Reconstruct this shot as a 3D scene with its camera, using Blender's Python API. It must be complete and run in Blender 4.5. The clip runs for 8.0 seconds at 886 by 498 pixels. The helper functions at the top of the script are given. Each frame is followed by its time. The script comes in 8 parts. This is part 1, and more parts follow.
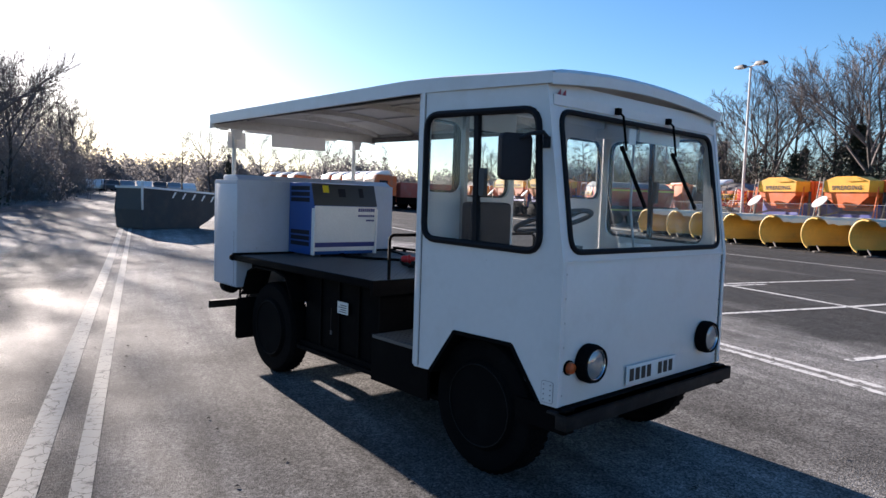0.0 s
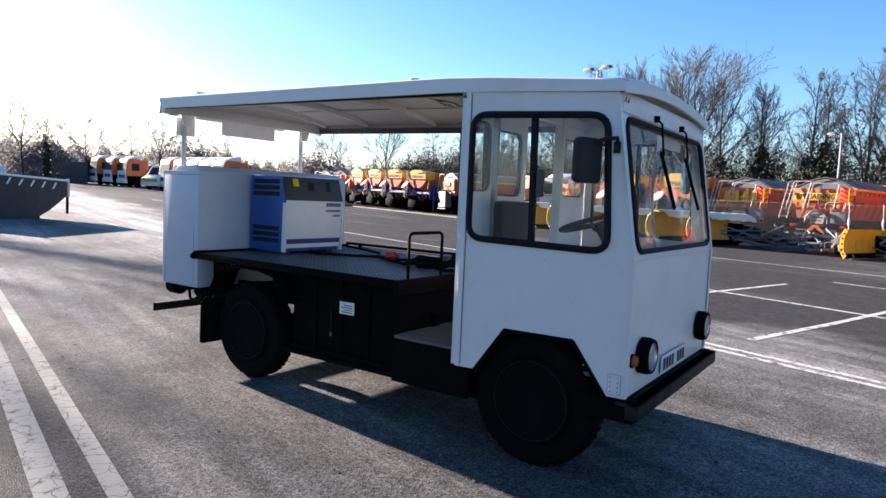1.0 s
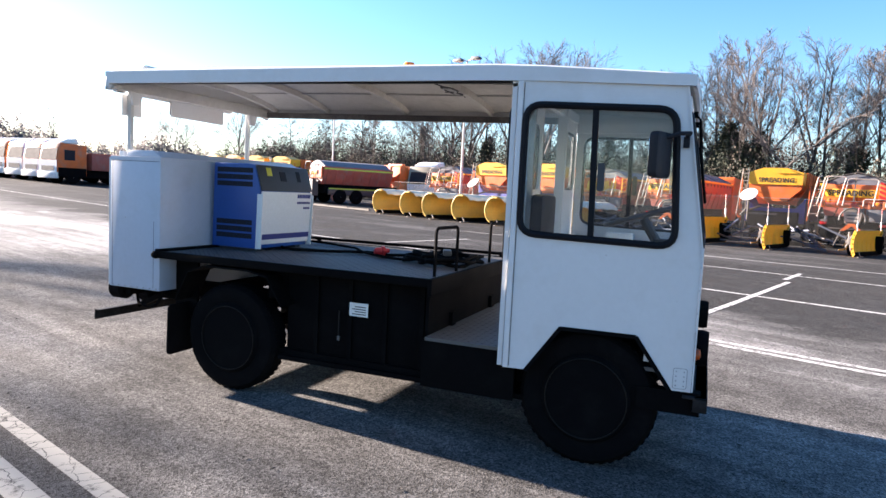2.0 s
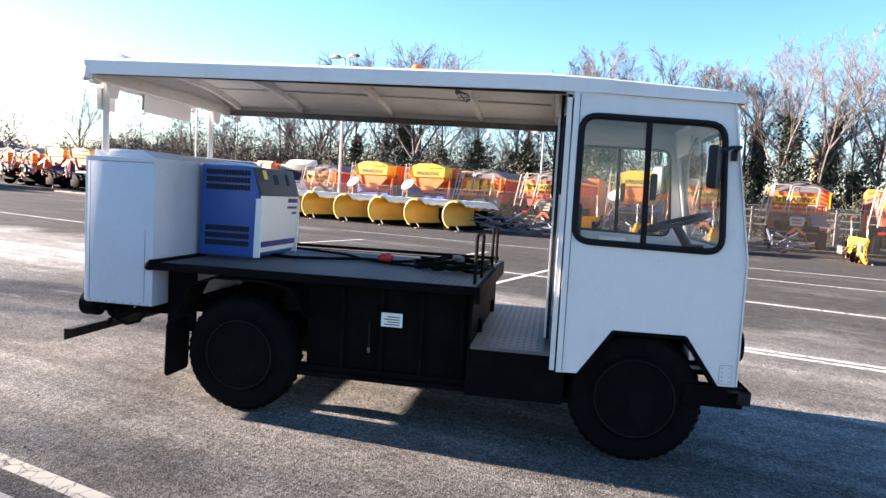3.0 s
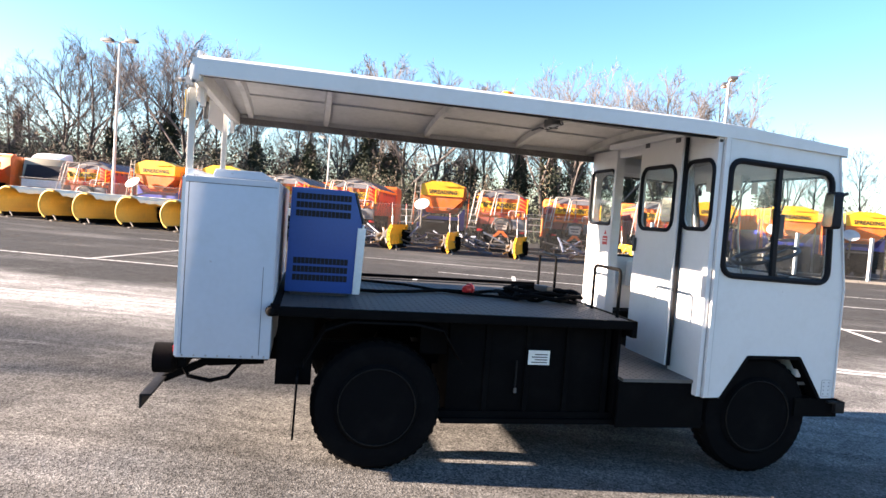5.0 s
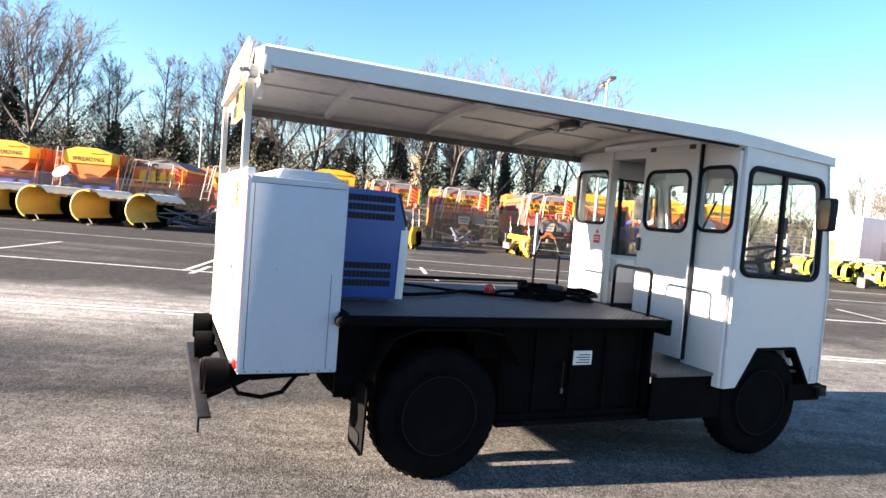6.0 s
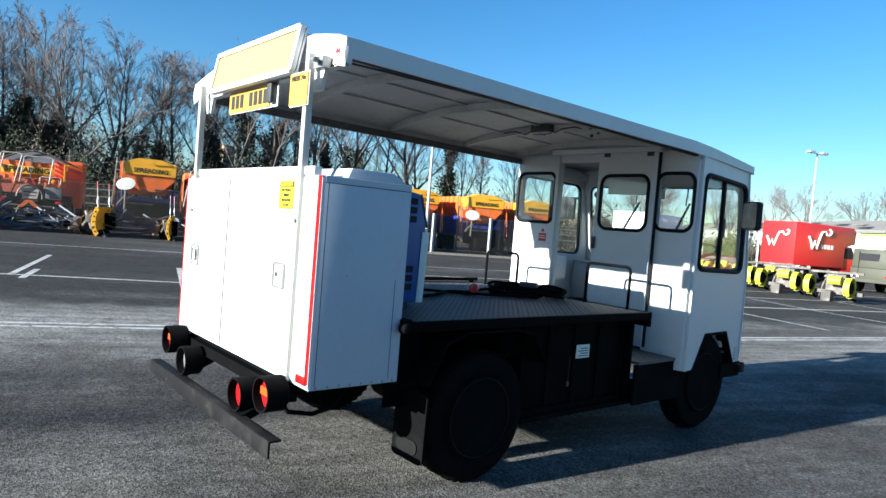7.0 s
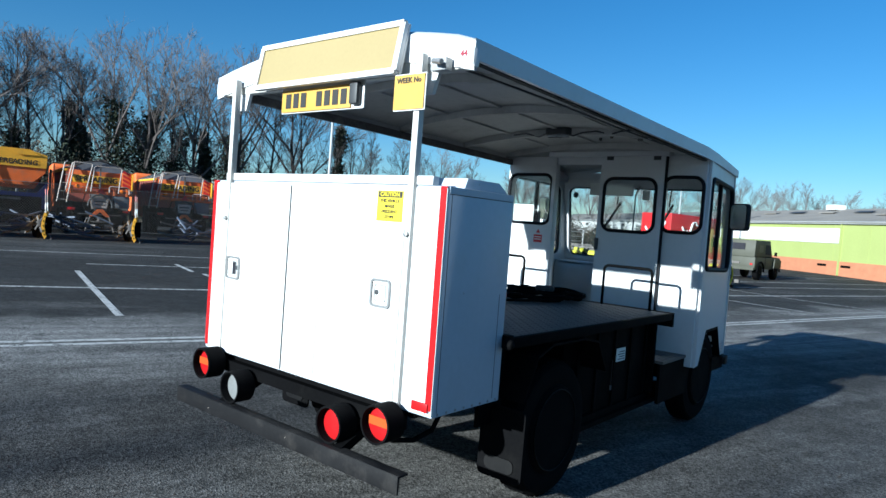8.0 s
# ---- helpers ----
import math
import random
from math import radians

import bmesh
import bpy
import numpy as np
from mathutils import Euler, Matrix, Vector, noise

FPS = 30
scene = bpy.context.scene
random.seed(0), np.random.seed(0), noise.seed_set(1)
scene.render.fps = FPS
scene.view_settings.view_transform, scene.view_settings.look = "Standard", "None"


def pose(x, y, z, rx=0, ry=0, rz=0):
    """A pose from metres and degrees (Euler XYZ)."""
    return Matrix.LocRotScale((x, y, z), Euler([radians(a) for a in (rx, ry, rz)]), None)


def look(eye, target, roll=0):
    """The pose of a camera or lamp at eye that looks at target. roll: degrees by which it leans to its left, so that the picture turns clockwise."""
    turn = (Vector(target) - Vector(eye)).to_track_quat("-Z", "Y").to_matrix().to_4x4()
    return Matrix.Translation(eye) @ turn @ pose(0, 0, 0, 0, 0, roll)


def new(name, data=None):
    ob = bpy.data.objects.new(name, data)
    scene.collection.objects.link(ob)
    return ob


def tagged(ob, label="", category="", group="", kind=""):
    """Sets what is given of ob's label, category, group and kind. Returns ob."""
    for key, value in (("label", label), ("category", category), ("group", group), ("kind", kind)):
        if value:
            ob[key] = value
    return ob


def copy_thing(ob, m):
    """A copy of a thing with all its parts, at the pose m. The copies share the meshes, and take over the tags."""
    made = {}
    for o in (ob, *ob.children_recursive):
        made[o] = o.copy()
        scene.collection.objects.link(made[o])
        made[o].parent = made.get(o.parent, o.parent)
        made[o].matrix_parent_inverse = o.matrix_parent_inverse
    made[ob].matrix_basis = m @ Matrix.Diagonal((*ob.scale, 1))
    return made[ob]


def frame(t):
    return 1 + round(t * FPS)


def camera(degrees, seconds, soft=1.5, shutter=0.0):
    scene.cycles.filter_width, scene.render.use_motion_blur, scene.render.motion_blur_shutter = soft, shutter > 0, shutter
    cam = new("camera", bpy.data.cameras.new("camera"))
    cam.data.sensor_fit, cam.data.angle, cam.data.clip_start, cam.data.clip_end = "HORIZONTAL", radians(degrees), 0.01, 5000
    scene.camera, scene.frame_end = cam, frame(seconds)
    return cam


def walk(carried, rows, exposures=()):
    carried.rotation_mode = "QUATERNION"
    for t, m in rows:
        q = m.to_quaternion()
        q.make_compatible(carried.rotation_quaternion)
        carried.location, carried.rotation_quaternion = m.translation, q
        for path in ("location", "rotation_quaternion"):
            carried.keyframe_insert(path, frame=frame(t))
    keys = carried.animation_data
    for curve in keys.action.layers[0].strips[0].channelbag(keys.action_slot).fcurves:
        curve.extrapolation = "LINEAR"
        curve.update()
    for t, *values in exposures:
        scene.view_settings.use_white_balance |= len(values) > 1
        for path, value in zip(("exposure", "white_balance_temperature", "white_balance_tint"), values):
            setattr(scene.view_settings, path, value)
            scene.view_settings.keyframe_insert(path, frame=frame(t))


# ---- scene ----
cam = camera(68.2, 8.0)
PATH = [
    (0, (0.976, 3.443, 1.411), (2.302, 4.933, 1.268), 1.9),
    (0.5, (0.576, 3.892, 1.416), (2.074, 5.208, 1.261), 2.2),
    (1, (0.213, 4.313, 1.424), (1.854, 5.447, 1.267), 2.6),
    (1.5, (0.035, 4.854, 1.413), (1.794, 5.79, 1.244), 2.8),
    (3, (-0.368, 6.464, 1.4), (1.598, 6.794, 1.244), 3.2),
    (3.5, (-0.425, 7.04, 1.419), (1.567, 7.148, 1.273), 3.6),
    (4, (-0.338, 7.586, 1.395), (1.656, 7.498, 1.258), 3.7),
    (4.5, (-0.245, 8.249, 1.416), (1.735, 7.986, 1.31), 3.9),
    (6, (0.24, 9.85, 1.435), (2.075, 9.06, 1.33), 4.6),
    (6.5, (0.603, 10.408, 1.367), (2.28, 9.323, 1.283), 4.5),
    (7, (0.922, 10.914, 1.378), (2.451, 9.627, 1.302), 4.7),
    (7.5, (1.29, 11.288, 1.385), (2.69, 9.862, 1.308), 4.7),
    (8, (1.78, 11.55, 1.39), (3.045, 10.003, 1.317), 4.3),
]
walk(cam, [(t, look(eye, target, roll)) for t, eye, target, roll in PATH], exposures=((0.0, 1.95, 6650, 20), (1.0, 2.3, 6700, 21), (3.0, 3.1, 7400, 22), (4.5, 3.15, 7800, 22), (6.0, 2.95, 7700, 20), (6.4, 2.5, 7050, 14), (7.0, 1.85, 6000, 5), (8.0, 1.2, 5350, 1)))

# ---- light: low winter sun behind the yard, clear sky ----
SUN = Vector((0.095, 1.0, 0.266)).normalized()
world = bpy.data.worlds.new("world")
scene.world = world
world.use_nodes = True
wn = world.node_tree
sky = wn.nodes.new("ShaderNodeTexSky")
sky.sky_type = "NISHITA"
sky.sun_disc = False
sky.sun_elevation = math.asin(SUN.z)
sky.sun_rotation = math.atan2(SUN.x, SUN.y)
sky.air_density, sky.dust_density, sky.ozone_density = 1.0, 0.4, 3.6
deeper = wn.nodes.new("ShaderNodeHueSaturation")
deeper.inputs["Saturation"].default_value = 1.2
wn.links.new(sky.outputs[0], deeper.inputs["Color"])
wn.links.new(deeper.outputs[0], wn.nodes["Background"].inputs[0])
wn.nodes["Background"].inputs[1].default_value = 0.057
lamp = bpy.data.lights.new("sun", "SUN")
lamp.energy, lamp.angle, lamp.color = 5.0, radians(0.6), (1.0, 0.94, 0.84)
sun = new("sun", lamp)
sun.matrix_world = look(SUN * 50, (0, 0, 0))

# ---- materials ----
def material(name, base, rough=0.6, metal=0.0, vary=0.12, scale=6.0, fine=60.0, bump=0.0, dirt=None, dirt_amount=0.0, dirt_scale=1.5, spec=0.5, tint=0.0, chips=None):
    """Principled surface with two scales of variation, optional stains and bump."""
    m = bpy.data.materials.new(name)
    m.use_nodes = True
    nt = m.node_tree
    p = nt.nodes["Principled BSDF"]
    N = nt.nodes.new
    co = N("ShaderNodeTexCoord")
    a = N("ShaderNodeTexNoise")
    a.inputs["Scale"].default_value, a.inputs["Detail"].default_value = scale, 6
    b = N("ShaderNodeTexNoise")
    b.inputs["Scale"].default_value, b.inputs["Detail"].default_value = fine, 4
    nt.links.new(co.outputs["Object"], a.inputs["Vector"])
    nt.links.new(co.outputs["Object"], b.inputs["Vector"])
    add = N("ShaderNodeMath")
    add.operation = "ADD"
    nt.links.new(a.outputs["Fac"], add.inputs[0])
    nt.links.new(b.outputs["Fac"], add.inputs[1])
    ramp = N("ShaderNodeMapRange")
    ramp.inputs["From Min"].default_value, ramp.inputs["From Max"].default_value = 0.6, 1.4
    ramp.inputs["To Min"].default_value, ramp.inputs["To Max"].default_value = 1 - vary, 1 + vary
    nt.links.new(add.outputs[0], ramp.inputs["Value"])
    hsv = N("ShaderNodeHueSaturation")
    hsv.inputs["Color"].default_value = (*base, 1)
    nt.links.new(ramp.outputs[0], hsv.inputs["Value"])
    colour = hsv.outputs["Color"]
    if tint:
        info = N("ShaderNodeObjectInfo")
        t = N("ShaderNodeMapRange")
        t.inputs["To Min"].default_value, t.inputs["To Max"].default_value = 1 - tint, 1 + tint
        nt.links.new(info.outputs["Random"], t.inputs["Value"])
        h2 = N("ShaderNodeHueSaturation")
        nt.links.new(colour, h2.inputs["Color"])
        nt.links.new(t.outputs[0], h2.inputs["Value"])
        colour = h2.outputs["Color"]
    if dirt:
        c = N("ShaderNodeTexNoise")
        c.inputs["Scale"].default_value, c.inputs["Detail"].default_value, c.inputs["Roughness"].default_value = dirt_scale, 8, 0.7
        nt.links.new(co.outputs["Object"], c.inputs["Vector"])
        d = N("ShaderNodeMapRange")
        d.inputs["From Min"].default_value, d.inputs["From Max"].default_value = 0.5, 0.75
        d.inputs["To Min"].default_value, d.inputs["To Max"].default_value = 0.0, dirt_amount
        nt.links.new(c.outputs["Fac"], d.inputs["Value"])
        mix = N("ShaderNodeMix")
        mix.data_type = "RGBA"
        nt.links.new(d.outputs[0], mix.inputs[0])
        nt.links.new(colour, mix.inputs[6])
        mix.inputs[7].default_value = (*dirt, 1)
        colour = mix.outputs[2]
    if chips:
        e = N("ShaderNodeTexNoise")
        e.inputs["Scale"].default_value, e.inputs["Detail"].default_value, e.inputs["Roughness"].default_value = 22, 6, 0.75
        nt.links.new(co.outputs["Object"], e.inputs["Vector"])
        g = N("ShaderNodeMapRange")
        g.inputs["From Min"].default_value, g.inputs["From Max"].default_value = 0.685, 0.72
        g.inputs["To Min"].default_value, g.inputs["To Max"].default_value = 0.0, 0.8
        nt.links.new(e.outputs["Fac"], g.inputs["Value"])
        spot = N("ShaderNodeMix")
        spot.data_type = "RGBA"
        nt.links.new(g.outputs[0], spot.inputs[0])
        nt.links.new(colour, spot.inputs[6])
        spot.inputs[7].default_value = (*chips, 1)
        colour = spot.outputs[2]
    nt.links.new(colour, p.inputs["Base Color"])
    r = N("ShaderNodeMapRange")
    r.inputs["To Min"].default_value, r.inputs["To Max"].default_value = max(rough - 0.1, 0.02), min(rough + 0.12, 1)
    nt.links.new(a.outputs["Fac"], r.inputs["Value"])
    nt.links.new(r.outputs[0], p.inputs["Roughness"])
    p.inputs["Metallic"].default_value = metal
    p.inputs["Specular IOR Level"].default_value = spec
    if bump:
        bp = N("ShaderNodeBump")
        bp.inputs["Strength"].default_value, bp.inputs["Distance"].default_value = min(bump * 20, 1), bump
        nt.links.new(b.outputs["Fac"], bp.inputs["Height"])
        nt.links.new(bp.outputs[0], p.inputs["Normal"])
    return m


def glass(name, colour=(0.95, 0.97, 0.97), haze=0.0):
    """Clear pane: see-through with a Fresnel sheen, and a light film of dust."""
    m = bpy.data.materials.new(name)
    m.use_nodes = True
    nt = m.node_tree
    out = nt.nodes["Material Output"]
    nt.nodes.remove(nt.nodes["Principled BSDF"])
    N = nt.nodes.new
    tr, gl, df, fr, m1, m2, nz = N("ShaderNodeBsdfTransparent"), N("ShaderNodeBsdfGlossy"), N("ShaderNodeBsdfDiffuse"), N("ShaderNodeLayerWeight"), N("ShaderNodeMixShader"), N("ShaderNodeMixShader"), N("ShaderNodeTexNoise")
    tr.inputs[0].default_value = (*colour, 1)
    gl.inputs["Roughness"].default_value = 0.01
    fr.inputs[0].default_value = 0.5
    pw = N("ShaderNodeMath")
    pw.operation = "POWER"
    pw.inputs[1].default_value = 4.0
    gm = N("ShaderNodeMapRange")
    gm.inputs["To Min"].default_value, gm.inputs["To Max"].default_value = 0.03, 0.5
    nt.links.new(fr.outputs["Facing"], pw.inputs[0])
    nt.links.new(pw.outputs[0], gm.inputs["Value"])
    df.inputs[0].default_value = (0.6, 0.6, 0.58, 1)
    nz.inputs["Scale"].default_value, nz.inputs["Detail"].default_value = 3.0, 8
    mr = N("ShaderNodeMapRange")
    mr.inputs["To Min"].default_value, mr.inputs["To Max"].default_value = 0.0, haze * 2
    nt.links.new(nz.outputs["Fac"], mr.inputs["Value"])
    nt.links.new(mr.outputs[0], m1.inputs[0])
    nt.links.new(tr.outputs[0], m1.inputs[1])
    nt.links.new(df.outputs[0], m1.inputs[2])
    nt.links.new(gm.outputs[0], m2.inputs[0])
    nt.links.new(m1.outputs[0], m2.inputs[1])
    nt.links.new(gl.outputs[0], m2.inputs[2])
    nt.links.new(m2.outputs[0], out.inputs[0])
    return m


WHITE = material("white_paint", (0.61, 0.61, 0.605), 0.38, vary=0.03, scale=2.5, fine=30, dirt=(0.42, 0.38, 0.32), dirt_amount=0.28, dirt_scale=2.2, chips=(0.2, 0.14, 0.1))
# Cabinet body, bluer and darker than the WHITE of its doors and frame.
CABINET = material("cabinet_blue_grey", (0.41, 0.455, 0.52), 0.42, vary=0.04, scale=2.5, fine=30, dirt=(0.3, 0.29, 0.27), dirt_amount=0.28, dirt_scale=2.2, chips=(0.2, 0.14, 0.1))
LINING = material("roof_lining", (0.47, 0.455, 0.42), 0.6, vary=0.12, scale=3, fine=25, dirt=(0.13, 0.11, 0.085), dirt_amount=0.6, dirt_scale=1.8)
BLACK = material("black_chassis_paint", (0.003, 0.003, 0.0034), 0.7, vary=0.3, spec=0.035, dirt=(0.012, 0.0115, 0.0105), dirt_amount=0.35, dirt_scale=4)
RUBBER = material("rubber", (0.0035, 0.0035, 0.004), 0.8, vary=0.25, spec=0.04, scale=10, fine=90, dirt=(0.014, 0.0135, 0.0125), dirt_amount=0.35, dirt_scale=6)
GASKET = material("window_rubber", (0.006, 0.0065, 0.009), 0.6, vary=0.2, spec=0.15)
CHEQUER = material("chequer_plate", (0.085, 0.085, 0.083), 0.5, metal=0.25, vary=0.2, scale=4, fine=45, bump=0.004, dirt=(0.045, 0.045, 0.045), dirt_amount=0.6)
DECK = material("worn_deck_plate", (0.07, 0.07, 0.072), 0.62, metal=0.05, vary=0.3, scale=3, fine=40, bump=0.003, dirt=(0.12, 0.115, 0.105), dirt_amount=0.45)
GRIME = material("salt_grimed_steel", (0.1, 0.09, 0.085), 0.75, metal=0.2, vary=0.4, scale=4, dirt=(0.4, 0.36, 0.31), dirt_amount=0.6, dirt_scale=3, tint=0.25)
WORNBLACK = material("worn_black_steel", (0.006, 0.006, 0.007), 0.6, vary=0.4, spec=0.2, dirt=(0.035, 0.032, 0.03), dirt_amount=0.7, dirt_scale=7, chips=(0.26, 0.23, 0.2))
# Rim lip: scuffs and the edge highlight put into one lighter tone.
STEELRIM = material("scuffed_rim_highlight", (0.008, 0.007, 0.006), 0.7, vary=0.8, spec=0.15, scale=3, fine=20)
PALEDISH = material("salted_white_dish", (0.42, 0.42, 0.41), 0.7, vary=0.12, scale=4, dirt=(0.2, 0.18, 0.16), dirt_amount=0.5)
WIRE = material("dull_fence_wire", (0.07, 0.068, 0.065), 0.8, vary=0.2)
RIMPAINT = material("dark_rim_paint", (0.006, 0.006, 0.0065), 0.5, vary=0.3, spec=0.15, dirt=(0.012, 0.011, 0.01), dirt_amount=0.5, dirt_scale=6)
SALTWHITE = material("salted_white_rail", (0.42, 0.36, 0.32), 0.6, vary=0.2, scale=5, dirt=(0.3, 0.2, 0.15), dirt_amount=0.5, dirt_scale=3)
BLUE = material("blue_enamel", (0.004, 0.065, 0.27), 0.38, vary=0.08, scale=4)
CHARCOAL = material("charcoal_plastic", (0.035, 0.037, 0.04), 0.5, vary=0.12)
SLOT = material("slot_dark", (0.006, 0.006, 0.012), 0.8, vary=0.1)
RED = material("red_reflector", (0.36, 0.008, 0.01), 0.25, vary=0.1)
REDPAINT = material("red_paint", (0.5, 0.018, 0.02), 0.35, vary=0.06)
DULLAMBER = material("dull_amber_lens", (0.42, 0.07, 0.012), 0.3, vary=0.1)
POSTPAINT = material("yellowed_white_paint", (0.47, 0.46, 0.43), 0.45, vary=0.06, dirt=(0.26, 0.22, 0.17), dirt_amount=0.4, dirt_scale=3)
AMBER = material("amber_plastic", (0.85, 0.2, 0.015), 0.25, vary=0.06)
LENS = material("lens_glass", (0.3, 0.31, 0.31), 0.12, metal=0.4, vary=0.1, scale=20)
CHROME = material("bright_metal", (0.65, 0.65, 0.65), 0.22, metal=1.0, vary=0.06)
STEEL = material("grey_steel", (0.3, 0.3, 0.3), 0.45, metal=0.7, vary=0.2)
FRAMEBLUE = material("blue_grey_frame_paint", (0.075, 0.09, 0.125), 0.6, vary=0.3, scale=4, dirt=(0.2, 0.19, 0.18), dirt_amount=0.4)
POLE = material("grey_lamp_pole", (0.34, 0.35, 0.36), 0.6, metal=0.1, vary=0.1)
GALV = material("galvanised_steel", (0.5, 0.52, 0.53), 0.5, metal=0.5, vary=0.15)
PLATEY = material("yellow_plate", (0.5, 0.3, 0.055), 0.4, vary=0.05)
PLATEW = material("pale_plate", (0.62, 0.64, 0.64), 0.4, vary=0.05)
CREAM = material("cream_sign_face", (0.29, 0.225, 0.1), 0.5, vary=0.06, scale=1.5)
STICKER = material("yellow_sticker", (0.68, 0.56, 0.02), 0.4, vary=0.04)
INK = material("black_ink", (0.015, 0.015, 0.015), 0.6, vary=0.1)
NAVY = material("navy_ink", (0.02, 0.03, 0.16), 0.5, vary=0.1)
MAROON = material("maroon_ink", (0.25, 0.01, 0.03), 0.5, vary=0.1)
SEAT = material("dark_vinyl", (0.013, 0.014, 0.018), 0.6, vary=0.15, spec=0.2)
PANE = glass("window_glass", haze=0.012)
MIRROR = material("mirror_glass", (0.5, 0.51, 0.53), 0.03, metal=1.0, vary=0.02)
PAPER = material("paper_label", (0.72, 0.72, 0.68), 0.6, vary=0.08)
GRITORANGE = material("gritter_orange", (0.66, 0.13, 0.02), 0.5, vary=0.22, scale=2, dirt=(0.3, 0.17, 0.12), dirt_amount=0.8, tint=0.1)
GRITRED = material("faded_red_body", (0.34, 0.085, 0.06), 0.6, vary=0.25, scale=2, dirt=(0.22, 0.15, 0.13), dirt_amount=0.8, tint=0.12)
GRITYELLOW = material("gritter_yellow", (0.76, 0.37, 0.02), 0.5, vary=0.14, scale=2, dirt=(0.34, 0.19, 0.06), dirt_amount=0.5, tint=0.06)
PLOUGHYELLOW = material("plough_yellow", (0.74, 0.46, 0.1), 0.5, vary=0.14, scale=2.5, dirt=(0.33, 0.26, 0.1), dirt_amount=0.5, tint=0.08)
PLOUGHTOP = material("cream_snow_flap", (0.62, 0.58, 0.45), 0.55, vary=0.12, scale=3, dirt=(0.3, 0.28, 0.2), dirt_amount=0.4)
LEMON = material("fluorescent_yellow", (0.45, 0.43, 0.03), 0.5, vary=0.1, tint=0.06)
LIME = material("lime_stripe", (0.36, 0.5, 0.05), 0.4, vary=0.1)
TARP = material("grey_sheet", (0.13, 0.135, 0.15), 0.7, vary=0.35, scale=3)
DEEPBLUE = material("blue_body", (0.016, 0.03, 0.26), 0.45, vary=0.15, scale=2, tint=0.15)
OLIVE = material("olive_drab", (0.033, 0.034, 0.019), 0.6, vary=0.12, scale=2)
LORRYWHITE = material("lorry_white", (0.72, 0.72, 0.7), 0.45, vary=0.08, scale=2, tint=0.05)
BAREWOOD = material("bark", (0.042, 0.034, 0.029), 0.9, vary=0.35, scale=2, fine=14, tint=0.2)
TWIG = material("twig", (0.105, 0.088, 0.082), 0.9, vary=0.3, scale=1, fine=8, tint=0.25)
IVY = material("ivy_leaf", (0.016, 0.024, 0.009), 0.65, vary=0.45, scale=1.5, fine=9, tint=0.2)
# Pale grey stands in for haze over distant and roadside twigs.
HAZEWOOD = material("hazed_wood", (0.2, 0.185, 0.18), 0.95, vary=0.35, scale=0.3, fine=2)
def backlit_haze(m, colour):
    """Mixes in translucency that brightens backlit twigs, standing in for haze."""
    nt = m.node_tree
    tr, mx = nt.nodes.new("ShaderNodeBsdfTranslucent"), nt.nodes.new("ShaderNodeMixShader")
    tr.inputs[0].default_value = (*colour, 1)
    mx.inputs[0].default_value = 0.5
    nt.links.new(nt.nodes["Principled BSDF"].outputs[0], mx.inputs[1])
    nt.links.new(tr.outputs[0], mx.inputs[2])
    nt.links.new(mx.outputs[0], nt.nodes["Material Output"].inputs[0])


backlit_haze(HAZEWOOD, (0.3, 0.28, 0.27))
# Horizon woods greyed for haze too, a little darker.
FARHAZE = material("far_hazed_wood", (0.16, 0.15, 0.148), 0.95, vary=0.35, scale=0.3, fine=2)
backlit_haze(FARHAZE, (0.22, 0.21, 0.205))
BRUSH = material("winter_scrub", (0.085, 0.068, 0.05), 0.9, vary=0.45, scale=0.4, fine=4)
HEDGE = material("evergreen_scrub", (0.018, 0.025, 0.013), 0.85, vary=0.5, scale=0.4, fine=4)
GREENWALL = material("lime_cladding", (0.29, 0.33, 0.11), 0.55, vary=0.06, scale=0.8, fine=10)
WHITEWALL = material("white_cladding", (0.55, 0.55, 0.54), 0.55, vary=0.05, scale=0.8, fine=10)
GREYWALL = material("pale_grey_cladding", (0.55, 0.54, 0.52), 0.6, vary=0.08, scale=0.7, fine=8, dirt=(0.35, 0.33, 0.3), dirt_amount=0.3)
BRICK = material("orange_brick", (0.38, 0.155, 0.08), 0.8, vary=0.18, scale=3, fine=30)
ROOFSHEET = material("weathered_roof_sheet", (0.25, 0.225, 0.195), 0.8, vary=0.25, scale=0.6, fine=8)
STONE = material("tower_stone", (0.3, 0.22, 0.15), 0.9, vary=0.2, scale=0.5, fine=3)
SKIPPAINT = material("dull_skip_paint", (0.03, 0.033, 0.035), 0.65, vary=0.3, scale=2, dirt=(0.1, 0.08, 0.06), dirt_amount=0.5)


